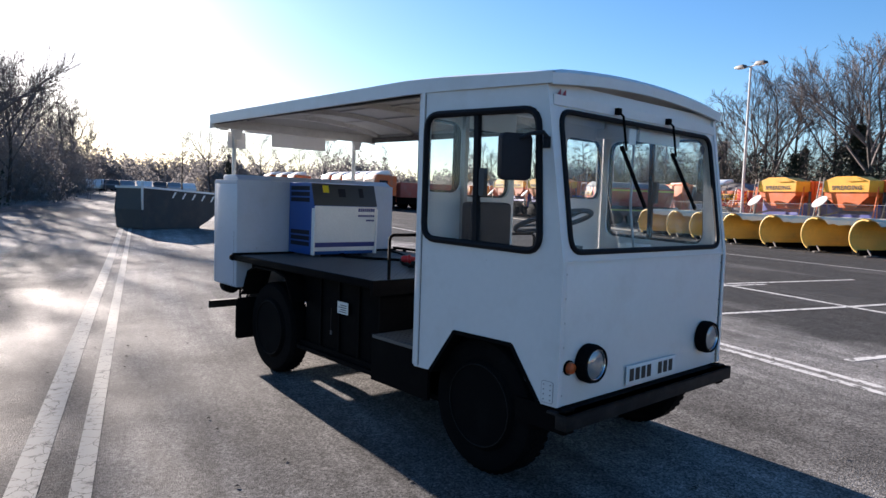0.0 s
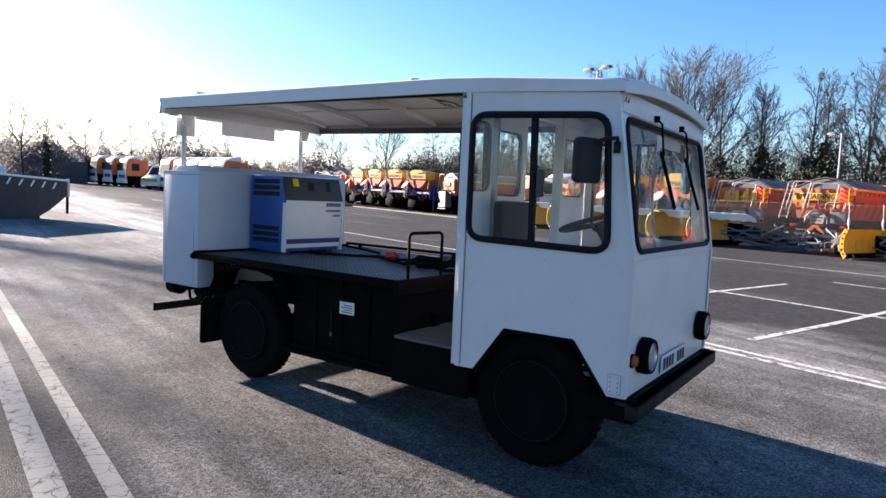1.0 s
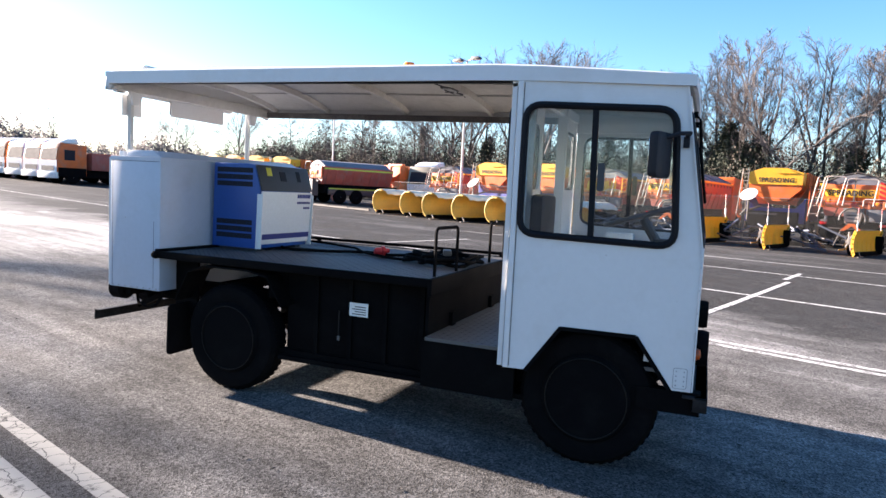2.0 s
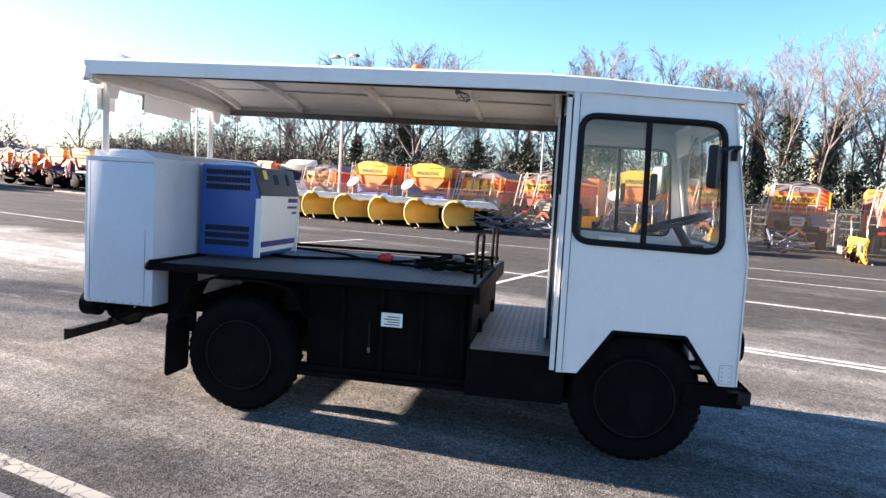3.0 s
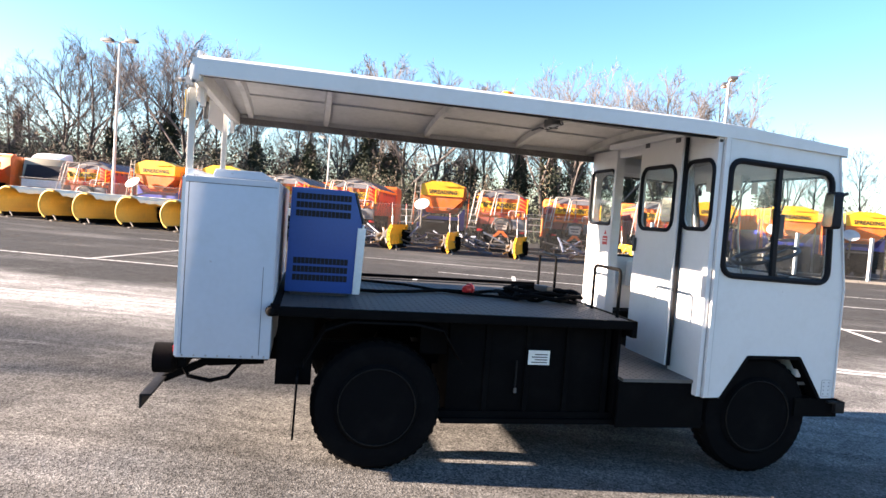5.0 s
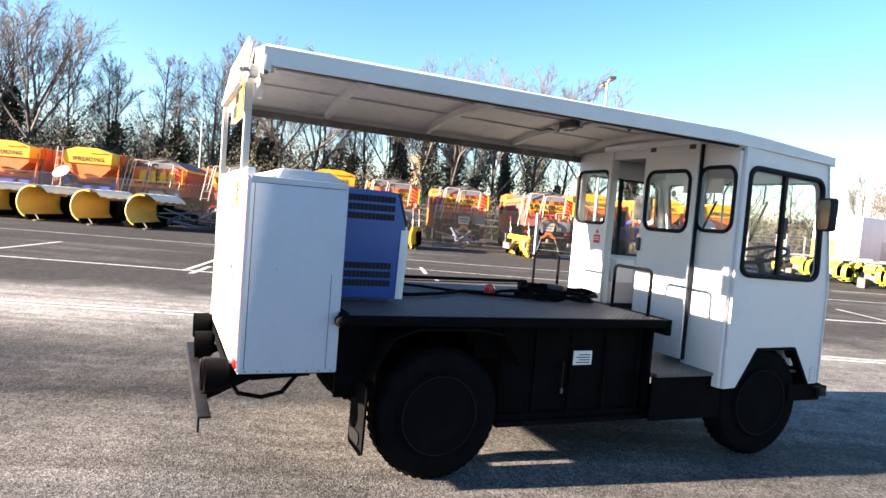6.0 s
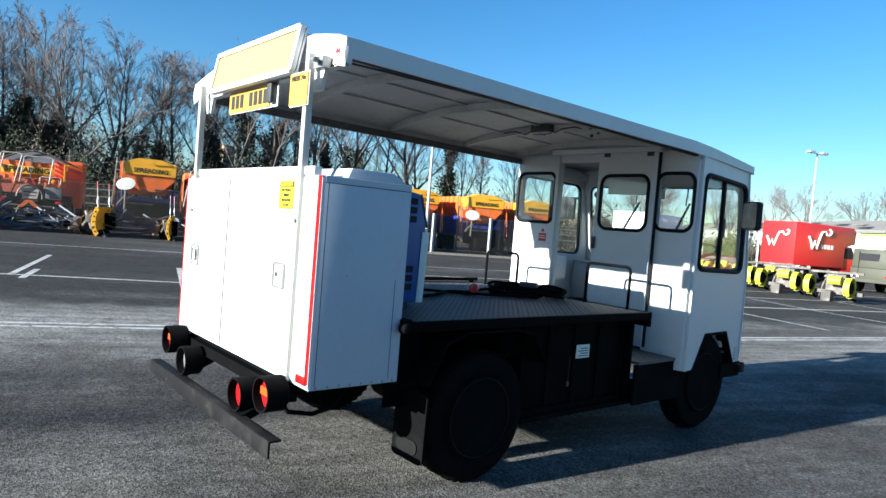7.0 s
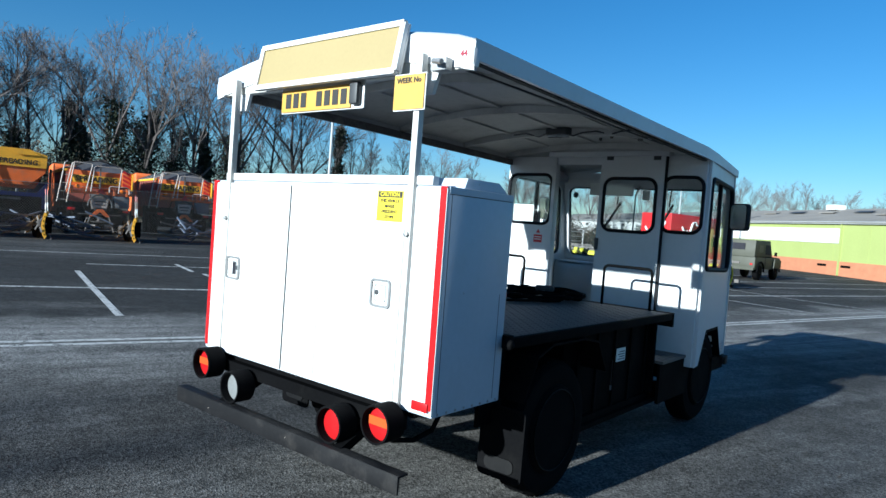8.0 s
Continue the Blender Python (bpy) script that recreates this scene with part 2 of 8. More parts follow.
def ground_material():
    """Asphalt: pale salted road with dark patches, its far stretch paled for glare, darker newer car park beyond the
    double line.
    """
    m = bpy.data.materials.new("asphalt")
    m.use_nodes = True
    nt = m.node_tree
    p = nt.nodes["Principled BSDF"]
    N, L = nt.nodes.new, nt.links.new
    co = N("ShaderNodeTexCoord")

    def noise_node(scale, detail=6, rough=0.6, stretch=None):
        n = N("ShaderNodeTexNoise")
        n.inputs["Scale"].default_value, n.inputs["Detail"].default_value, n.inputs["Roughness"].default_value = scale, detail, rough
        if stretch:
            mp = N("ShaderNodeMapping")
            mp.vector_type = "TEXTURE"
            mp.inputs["Rotation"].default_value = (0, 0, radians(-16.7))
            mp.inputs["Scale"].default_value = [1 / k for k in stretch]
            L(co.outputs["Object"], mp.inputs[0])
            L(mp.outputs[0], n.inputs["Vector"])
        else:
            L(co.outputs["Object"], n.inputs["Vector"])
        return n.outputs["Fac"]

    def rng(v, a, b, c=0.0, d=1.0, smooth=True):
        r = N("ShaderNodeMapRange")
        if smooth:
            r.interpolation_type = "SMOOTHSTEP"
        for k, x in (("From Min", a), ("From Max", b), ("To Min", c), ("To Max", d)):
            r.inputs[k].default_value = x
        L(v, r.inputs["Value"])
        return r.outputs[0]

    def math_node(op, a, b):
        k = N("ShaderNodeMath")
        k.operation = op
        for i, v in enumerate((a, b)):
            if isinstance(v, (int, float)):
                k.inputs[i].default_value = v
            else:
                L(v, k.inputs[i])
        return k.outputs[0]

    def mix(f, a, b):
        k = N("ShaderNodeMix")
        k.data_type = "RGBA"
        if isinstance(f, float):
            k.inputs[0].default_value = f
        else:
            L(f, k.inputs[0])
        for i, v in ((6, a), (7, b)):
            if isinstance(v, tuple):
                k.inputs[i].default_value = (*v, 1)
            else:
                L(v, k.inputs[i])
        return k.outputs[2]

    dot = N("ShaderNodeVectorMath")
    dot.operation = "DOT_PRODUCT"
    L(co.outputs["Object"], dot.inputs[0])
    dot.inputs[1].default_value = (0.958, -0.2866, 0)
    edge = math_node("ADD", dot.outputs["Value"], math_node("MULTIPLY", math_node("SUBTRACT", noise_node(0.45, 8, 0.65), 0.5), 4.5))
    lot = rng(edge, 6.6, 8.2)
    road = mix(rng(noise_node(0.35, 7, 0.65, (1, 0.35, 1)), 0.4, 0.62), (0.078, 0.075, 0.071), (0.195, 0.188, 0.178))
    dark = mix(rng(noise_node(0.5, 7, 0.6, (1, 0.3, 1)), 0.5, 0.78), (0.05, 0.049, 0.047), (0.122, 0.119, 0.114))
    tracks = rng(noise_node(0.9, 5, 0.55, (4.0, 0.12, 1)), 0.42, 0.62)
    road = mix(math_node("MULTIPLY", tracks, 0.55), road, (0.068, 0.0655, 0.062))
    salt = rng(noise_node(0.7, 8, 0.7, (1.6, 0.5, 1)), 0.56, 0.72)
    road = mix(math_node("MULTIPLY", salt, 0.7), road, (0.215, 0.209, 0.2))
    # Road tone across: darker left of the float, paler towards the yard.
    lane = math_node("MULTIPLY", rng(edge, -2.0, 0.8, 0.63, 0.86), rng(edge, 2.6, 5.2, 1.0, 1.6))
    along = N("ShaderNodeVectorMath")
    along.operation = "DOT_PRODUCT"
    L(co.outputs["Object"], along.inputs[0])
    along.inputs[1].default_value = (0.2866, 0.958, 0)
    # Paler up the road: salt and forward-scattered sun both put into the colour.
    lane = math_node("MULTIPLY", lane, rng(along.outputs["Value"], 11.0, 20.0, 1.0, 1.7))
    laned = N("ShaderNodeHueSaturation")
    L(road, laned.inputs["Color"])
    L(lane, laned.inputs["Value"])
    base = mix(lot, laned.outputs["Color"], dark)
    chips = N("ShaderNodeTexVoronoi")
    chips.inputs["Scale"].default_value = 105
    L(co.outputs["Object"], chips.inputs["Vector"])
    chip = N("ShaderNodeSeparateColor")
    L(chips.outputs["Color"], chip.inputs[0])
    coarse = N("ShaderNodeTexVoronoi")
    coarse.inputs["Scale"].default_value = 48
    L(co.outputs["Object"], coarse.inputs["Vector"])
    lump = N("ShaderNodeSeparateColor")
    L(coarse.outputs["Color"], lump.inputs[0])
    stone = math_node("MULTIPLY", rng(chip.outputs[0], 0.0, 1.0, 0.42, 1.6, False), rng(lump.outputs[1], 0.0, 1.0, 0.78, 1.22, False))
    pits = rng(noise_node(75, 3, 0.7), 0.34, 0.46, 0.35, 1.03)
    mottled = math_node("MULTIPLY", math_node("MULTIPLY", stone, pits), rng(noise_node(5, 6, 0.7), 0.3, 0.7, 0.84, 1.22))
    hsv = N("ShaderNodeHueSaturation")
    L(base, hsv.inputs["Color"])
    L(mottled, hsv.inputs["Value"])
    spots = rng(noise_node(1.7, 3, 0.5), 0.7, 0.74, 0.0, 0.45)
    colour = mix(spots, hsv.outputs["Color"], (0.03, 0.03, 0.03))
    L(colour, p.inputs["Base Color"])
    L(rng(noise_node(0.6, 6), 0.3, 0.7, 0.68, 0.88), p.inputs["Roughness"])
    p.inputs["Specular IOR Level"].default_value = 0.035
    p.inputs["Diffuse Roughness"].default_value = 0.0
    bp = N("ShaderNodeBump")
    bp.inputs["Strength"].default_value, bp.inputs["Distance"].default_value = 0.5, 0.005
    L(math_node("ADD", chips.outputs["Distance"], math_node("MULTIPLY", noise_node(140, 3), 0.6)), bp.inputs["Height"])
    L(bp.outputs[0], p.inputs["Normal"])
    return m


def line_material(name, colour, wear):
    """Worn road paint: chipped through to dark asphalt, with fine cracks."""
    m = bpy.data.materials.new(name)
    m.use_nodes = True
    nt = m.node_tree
    p = nt.nodes["Principled BSDF"]
    N, L = nt.nodes.new, nt.links.new
    co = N("ShaderNodeTexCoord")
    n = N("ShaderNodeTexNoise")
    n.inputs["Scale"].default_value, n.inputs["Detail"].default_value, n.inputs["Roughness"].default_value = 9, 10, 0.75
    L(co.outputs["Object"], n.inputs["Vector"])
    v = N("ShaderNodeTexVoronoi")
    v.feature = "DISTANCE_TO_EDGE"
    v.inputs["Scale"].default_value = 8.5
    wob = N("ShaderNodeTexNoise")
    wob.inputs["Scale"].default_value, wob.inputs["Detail"].default_value = 16, 5
    L(co.outputs["Object"], wob.inputs["Vector"])
    push = N("ShaderNodeMix")
    push.data_type = "VECTOR"
    push.inputs[0].default_value = 0.05
    L(co.outputs["Object"], push.inputs[4])
    L(wob.outputs["Color"], push.inputs[5])
    L(push.outputs[1], v.inputs["Vector"])
    crack = N("ShaderNodeMapRange")
    crack.inputs["From Min"].default_value, crack.inputs["From Max"].default_value = 0.007, 0.02
    L(v.outputs["Distance"], crack.inputs["Value"])
    chip = N("ShaderNodeMapRange")
    chip.inputs["From Min"].default_value, chip.inputs["From Max"].default_value = wear - 0.05, wear + 0.05
    L(n.outputs["Fac"], chip.inputs["Value"])
    mul = N("ShaderNodeMath")
    mul.operation = "MULTIPLY"
    L(crack.outputs[0], mul.inputs[0])
    L(chip.outputs[0], mul.inputs[1])
    mix = N("ShaderNodeMix")
    mix.data_type = "RGBA"
    L(mul.outputs[0], mix.inputs[0])
    mix.inputs[6].default_value = (0.07, 0.068, 0.065, 1)
    mix.inputs[7].default_value = (*colour, 1)
    L(mix.outputs[2], p.inputs["Base Color"])
    p.inputs["Roughness"].default_value = 0.85
    p.inputs["Specular IOR Level"].default_value = 0.08
    return m


ASPHALT = ground_material()
LINEPAINT = line_material("road_line_paint", (0.34, 0.325, 0.285), 0.4)
BAYPAINT = line_material("bay_line_paint", (0.55, 0.54, 0.515), 0.435)

# ---- building helpers ----
class Shape:
    """Collects vertices and faces of one mesh."""

    def __init__(self):
        self.v, self.f = [], []

    def add(self, verts, faces):
        o = len(self.v)
        self.v += [tuple(p) for p in verts]
        self.f += [tuple(i + o for i in q) for q in faces]
        return self

    def box(self, x0, x1, y0, y1, z0, z1, m=None):
        c = [Vector((x, y, z)) for x in (x0, x1) for y in (y0, y1) for z in (z0, z1)]
        if m:
            c = [m @ p for p in c]
        return self.add(c, [(0, 1, 3, 2), (4, 6, 7, 5), (0, 4, 5, 1), (2, 3, 7, 6), (0, 2, 6, 4), (1, 5, 7, 3)])

    def bar(self, a, b, w, h=None, up=(0, 0, 1)):
        """A square bar from a to b."""
        a, b, h = Vector(a), Vector(b), h or w
        d = (b - a).normalized()
        s = d.cross(Vector(up))
        s = s.normalized() if s.length > 1e-4 else Vector((1, 0, 0))
        t = s.cross(d)
        c = [p + s * i * w / 2 + t * j * h / 2 for p in (a, b) for i, j in ((-1, -1), (1, -1), (1, 1), (-1, 1))]
        return self.add(c, [(0, 1, 2, 3), (7, 6, 5, 4), (0, 4, 5, 1), (1, 5, 6, 2), (2, 6, 7, 3), (3, 7, 4, 0)])

    def tube(self, path, r, n=8, closed=False, r2=None, flat=1.0):
        """A round tube along a path; r2: radius at its end; flat: squash along the second axis."""
        path = [Vector(p) for p in path]
        k = len(path)
        rings, last = [], None
        for i, p in enumerate(path):
            d = (path[(i + 1) % k] - path[i - 1]) if closed else (path[min(i + 1, k - 1)] - path[max(i - 1, 0)])
            d.normalize()
            if last is None:
                s = d.cross(Vector((0, 0, 1)))
                if s.length < 1e-3:
                    s = d.cross(Vector((0, 1, 0)))
            else:
                s = last - d * last.dot(d)
            s.normalize()
            last = s
            t = d.cross(s)
            q = r if r2 is None else r + (r2 - r) * i / max(k - 1, 1)
            rings.append([p + (s * math.cos(2 * math.pi * j / n) * flat + t * math.sin(2 * math.pi * j / n)) * q for j in range(n)])
        verts = [p for ring in rings for p in ring]
        faces = [(i * n + j, i * n + (j + 1) % n, ((i + 1) % k) * n + (j + 1) % n, ((i + 1) % k) * n + j) for i in range(k if closed else k - 1) for j in range(n)]
        if not closed:
            faces += [tuple(range(n))[::-1], tuple(range((k - 1) * n, k * n))]
        return self.add(verts, faces)

    def lathe(self, origin, axis, profile, n=24):
        """A turned body: profile of (along, radius) round an axis."""
        o, d = Vector(origin), Vector(axis).normalized()
        s = d.cross(Vector((0, 0, 1)))
        s = s.normalized() if s.length > 1e-3 else Vector((1, 0, 0))
        t = d.cross(s)
        verts = [o + d * a + (s * math.cos(2 * math.pi * j / n) + t * math.sin(2 * math.pi * j / n)) * max(r, 1e-4) for a, r in profile for j in range(n)]
        k = len(profile)
        faces = [(i * n + j, i * n + (j + 1) % n, (i + 1) * n + (j + 1) % n, (i + 1) * n + j) for i in range(k - 1) for j in range(n)]
        faces += [tuple(range(n))[::-1], tuple(range((k - 1) * n, k * n))]
        return self.add(verts, faces)

    def prism(self, poly, put, depth):
        """A flat outline pushed to a depth; put(s, t, d) gives the place."""
        n = len(poly)
        verts = [put(s, t, d) for d in (0, depth) for s, t in poly]
        return self.add(verts, [tuple(range(n))[::-1], tuple(range(n, 2 * n))] + [(i, (i + 1) % n, n + (i + 1) % n, n + i) for i in range(n)])

    def plate(self, outer, holes, put, depth):
        """A sheet with holes through it."""
        bm = bmesh.new()
        edges = []
        for loop in (outer, *holes):
            vs = [bm.verts.new((s, t, 0)) for s, t in loop]
            edges += [bm.edges.new((vs[i], vs[(i + 1) % len(vs)])) for i in range(len(vs))]
        bmesh.ops.triangle_fill(bm, use_beauty=True, use_dissolve=False, edges=edges, normal=(0, 0, 1))
        bm.verts.index_update()
        flat = [(v.co.x, v.co.y) for v in bm.verts]
        tris = [tuple(v.index for v in f.verts) for f in bm.faces]
        bm.free()
        n = len(flat)
        verts = [put(s, t, d) for d in (0, depth) for s, t in flat]
        faces = tris + [tuple(i + n for i in f[::-1]) for f in tris]
        o = 0
        for loop in (outer, *holes):
            k = len(loop)
            faces += [(o + i, o + (i + 1) % k, n + o + (i + 1) % k, n + o + i) for i in range(k)]
            o += k
        return self.add(verts, faces)


def rounded(s0, s1, t0, t1, r, n=5):
    """Outline of a rectangle with round corners."""
    out = []
    for cs, ct, a in ((s1 - r, t1 - r, 0), (s0 + r, t1 - r, 90), (s0 + r, t0 + r, 180), (s1 - r, t0 + r, 270)):
        out += [(cs + r * math.cos(radians(a + 90 * i / n)), ct + r * math.sin(radians(a + 90 * i / n))) for i in range(n + 1)]
    return out


def quad_rounded(corners, r, n=5):
    """Outline of a four-cornered shape with round corners (corners in turn)."""
    out = []
    for i in range(4):
        p, a, b = (Vector((*corners[j % 4], 0)) for j in (i, i - 1, i + 1))
        u, v = (a - p).normalized() * r, (b - p).normalized() * r
        for k in range(n + 1):
            w = k / n
            q = (p + u) * (1 - w) ** 2 + p * 2 * w * (1 - w) + (p + v) * w ** 2
            out.append((q.x, q.y))
    return out


def mesh_of(shape, name, mat, smooth=35, bevel=0.0):
    me = bpy.data.meshes.new(name)
    me.from_pydata([tuple(p) for p in shape.v], [], shape.f)
    bm = bmesh.new()
    bm.from_mesh(me)
    bmesh.ops.recalc_face_normals(bm, faces=bm.faces)
    if bevel:
        sharp = [e for e in bm.edges if len(e.link_faces) == 2 and e.calc_face_angle(0) > 0.6]
        bmesh.ops.bevel(bm, geom=sharp, offset=bevel, segments=2, affect="EDGES", profile=0.6, clamp_overlap=True)
    bm.to_mesh(me)
    bm.free()
    for f in me.polygons:
        f.use_smooth = True
    me.set_sharp_from_angle(angle=radians(min(smooth, 18) if bevel else smooth))
    me.materials.append(mat)
    return me


def raw_mesh(verts, faces, name, mat):
    """A mesh straight from computed arrays, flat shaded."""
    me = bpy.data.meshes.new(name)
    me.from_pydata(verts, [], faces)
    me.materials.append(mat)
    return me


def thing(name, label, category, at=(0, 0, 0), rz=0.0, group="", kind=""):
    ob = new(name)
    ob.empty_display_size = 0.2
    ob.matrix_basis = pose(*at, 0, 0, rz)
    return tagged(ob, label, category, group, kind)


def part(name, shape, mat, parent, label="", bevel=0.0, smooth=35, shadow=True):
    me = shape if isinstance(shape, bpy.types.Mesh) else mesh_of(shape, name, mat, smooth, bevel)
    ob = new(name, me)
    ob.parent = parent
    ob.visible_shadow = shadow
    return tagged(ob, label)


def solo(name, shape, mat, label, category, group="", kind="", bevel=0.0, smooth=35):
    return tagged(new(name, shape if isinstance(shape, bpy.types.Mesh) else mesh_of(shape, name, mat, smooth, bevel)), label, category, group, kind)


def text_mesh(words, size, mat, name="lettering", bold=0.0):
    cu = bpy.data.curves.new(name, "FONT")
    cu.body, cu.size, cu.align_x, cu.align_y, cu.offset, cu.extrude = words, size, "CENTER", "CENTER", bold, 0.001
    cu.resolution_u = 2
    tmp = new(name, cu)
    me = bpy.data.meshes.new_from_object(tmp.evaluated_get(bpy.context.evaluated_depsgraph_get()))
    bpy.data.objects.remove(tmp)
    bpy.data.curves.remove(cu)
    me.name = name
    me.materials.clear()
    me.materials.append(mat)
    return me


def lettering(words, size, mat, parent, m, name="lettering", bold=0.0):
    ob = new(name, text_mesh(words, size, mat, name, bold))
    ob.parent = parent
    ob.matrix_basis = m
    return ob


def facing(x, y, z, nx, ny):
    """Pose of upright writing whose front looks along (nx, ny)."""
    return pose(x, y, z, 90, 0, math.degrees(math.atan2(nx, -ny)))


# road frame: u runs along the road, n across it to the yard
def R(u, n, z=0.0):
    x, y = 0.2866 * u + 0.958 * n, 0.958 * u - 0.2866 * n
    return Vector((x, y, z + rise(x, y)))


def rise(x, y):
    """The yard climbs gently away to the north; the road falls a little towards the float's nose."""
    k = y - 16
    climb = 0.018 * (math.sqrt(k * k + 36) + k) / 2 - 0.018 * 0.5 * (math.sqrt(9 * 9 + 36) - 9)
    q = y - 11
    fall = max(-11.0, (q - math.sqrt(q * q + 4)) / 2)
    return climb + 0.0155 * fall * min(1.0, max(0.0, (21 - 0.958 * x + 0.2866 * y) / 12))


# ---- ground and markings ----
def ground():
    xs = [-700, -300, -120, -60] + [-40 + 2 * i for i in range(92)] + [170, 260, 420, 800]
    ys = [-700, -300, -150, -90] + [-70 + 2 * i for i in range(112)] + [170, 230, 330, 500, 900]
    verts = [(x, y, rise(x, min(y, 170))) for x in xs for y in ys]
    k = len(ys)
    faces = [(i * k + j, (i + 1) * k + j, (i + 1) * k + j + 1, i * k + j + 1) for i in range(len(xs) - 1) for j in range(k - 1)]
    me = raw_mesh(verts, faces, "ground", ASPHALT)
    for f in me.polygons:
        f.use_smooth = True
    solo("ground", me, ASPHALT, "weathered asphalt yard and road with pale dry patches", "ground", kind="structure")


ground()


def stripe(u0, u1, n0, n1, mat, label, name="line", skew=0.0):
    """A painted line, laid on the asphalt in short lengths so that it follows the ground."""
    s = Shape()
    along = abs(u1 - u0) > abs(n1 - n0)
    k = max(1, int((u1 - u0 if along else n1 - n0) / 2.0))
    for i in range(k):
        a, b = i / k, (i + 1) / k
        c = [(u0 + (u1 - u0) * a, n0), (u0 + (u1 - u0) * b, n0), (u0 + (u1 - u0) * b, n1), (u0 + (u1 - u0) * a, n1)] if along else [(u0, n0 + (n1 - n0) * a), (u1, n0 + (n1 - n0) * a), (u1, n0 + (n1 - n0) * b), (u0, n0 + (n1 - n0) * b)]
        s.add([R(p, q + skew * (p - 5), 0.004) for p, q in c], [(0, 1, 2, 3)])
    me = raw_mesh(s.v, s.f, name, mat)
    solo(name, me, mat, label, "road line", group="road markings", kind="structure")


stripe(-20, 75, -0.64, -0.5, LINEPAINT, "cracked cream painted edge line along the road")
stripe(-20, 75, -0.36, -0.26, LINEPAINT, "worn cream painted line beside the road edge line")
stripe(-40, 60, 5.72, 5.82, BAYPAINT, "thin pale double line between road and yard", skew=-0.03)
stripe(-40, 60, 5.92, 6.02, BAYPAINT, "thin pale double line between road and yard", skew=-0.03)
stripe(-38, 48, 10.3, 10.42, BAYPAINT, "long faded white line across the parking bays")
for u, a, b in ((12.93, 10.4, 14.5), (12.7, 9.9, 11.4), (10.3, 7.4, 13.1), (7.85, 6.6, 13.2), (8.0, 13.6, 15.3), (3.4, 7.4, 12.3), (3.55, 12.9, 13.4), (1.8, 9.0, 12.5), (-2.2, 7.0, 12.4), (-6.0, 7.0, 12.4), (-10.0, 7.0, 12.4), (17.0, 10.2, 14.5)):
    stripe(u - 0.05, u + 0.05, a, b, BAYPAINT, "short faded white parking bay line")
for u0, u1, n in ((-30, 10, 14.6), (-35, 20, 17.5), (-38, -4, 12.6)):
    stripe(u0, u1, n, n + 0.09, BAYPAINT, "very faint worn parking line on dark asphalt")

# ---- the milk float ----
# local frame: x across (driver's side negative), y from the nose backwards, z up
FX, FY = 4.325, 5.35
truck = thing("milk_float", "white electric milk float with black chassis and open flat deck", "milk float", (FX, FY, 0))


def cab_half(y):
    """Half width of the cab, which narrows to the nose."""
    return 0.832 + 0.083 * (y - 0.05) / 1.0


def side_put(sign, inset=0.0):
    def put(s, t, d):
        # front edge leans back above the waist
        return Vector((sign * (cab_half(s) - inset - d), s, t))
    return put


def nose_y(z):
    return 0.05 if z < 1.14 else 0.05 + 0.135 * (z - 1.14) / 0.87


def gasket_loop(put, loop, out):
    return [put(s, t, out) for s, t in loop]


cab = part("cab", Shape().box(-0.78, 0.78, 0.12, 1.02, 0.5, 0.53), BLACK, truck, "white boxy steel cab with black wheel arches")


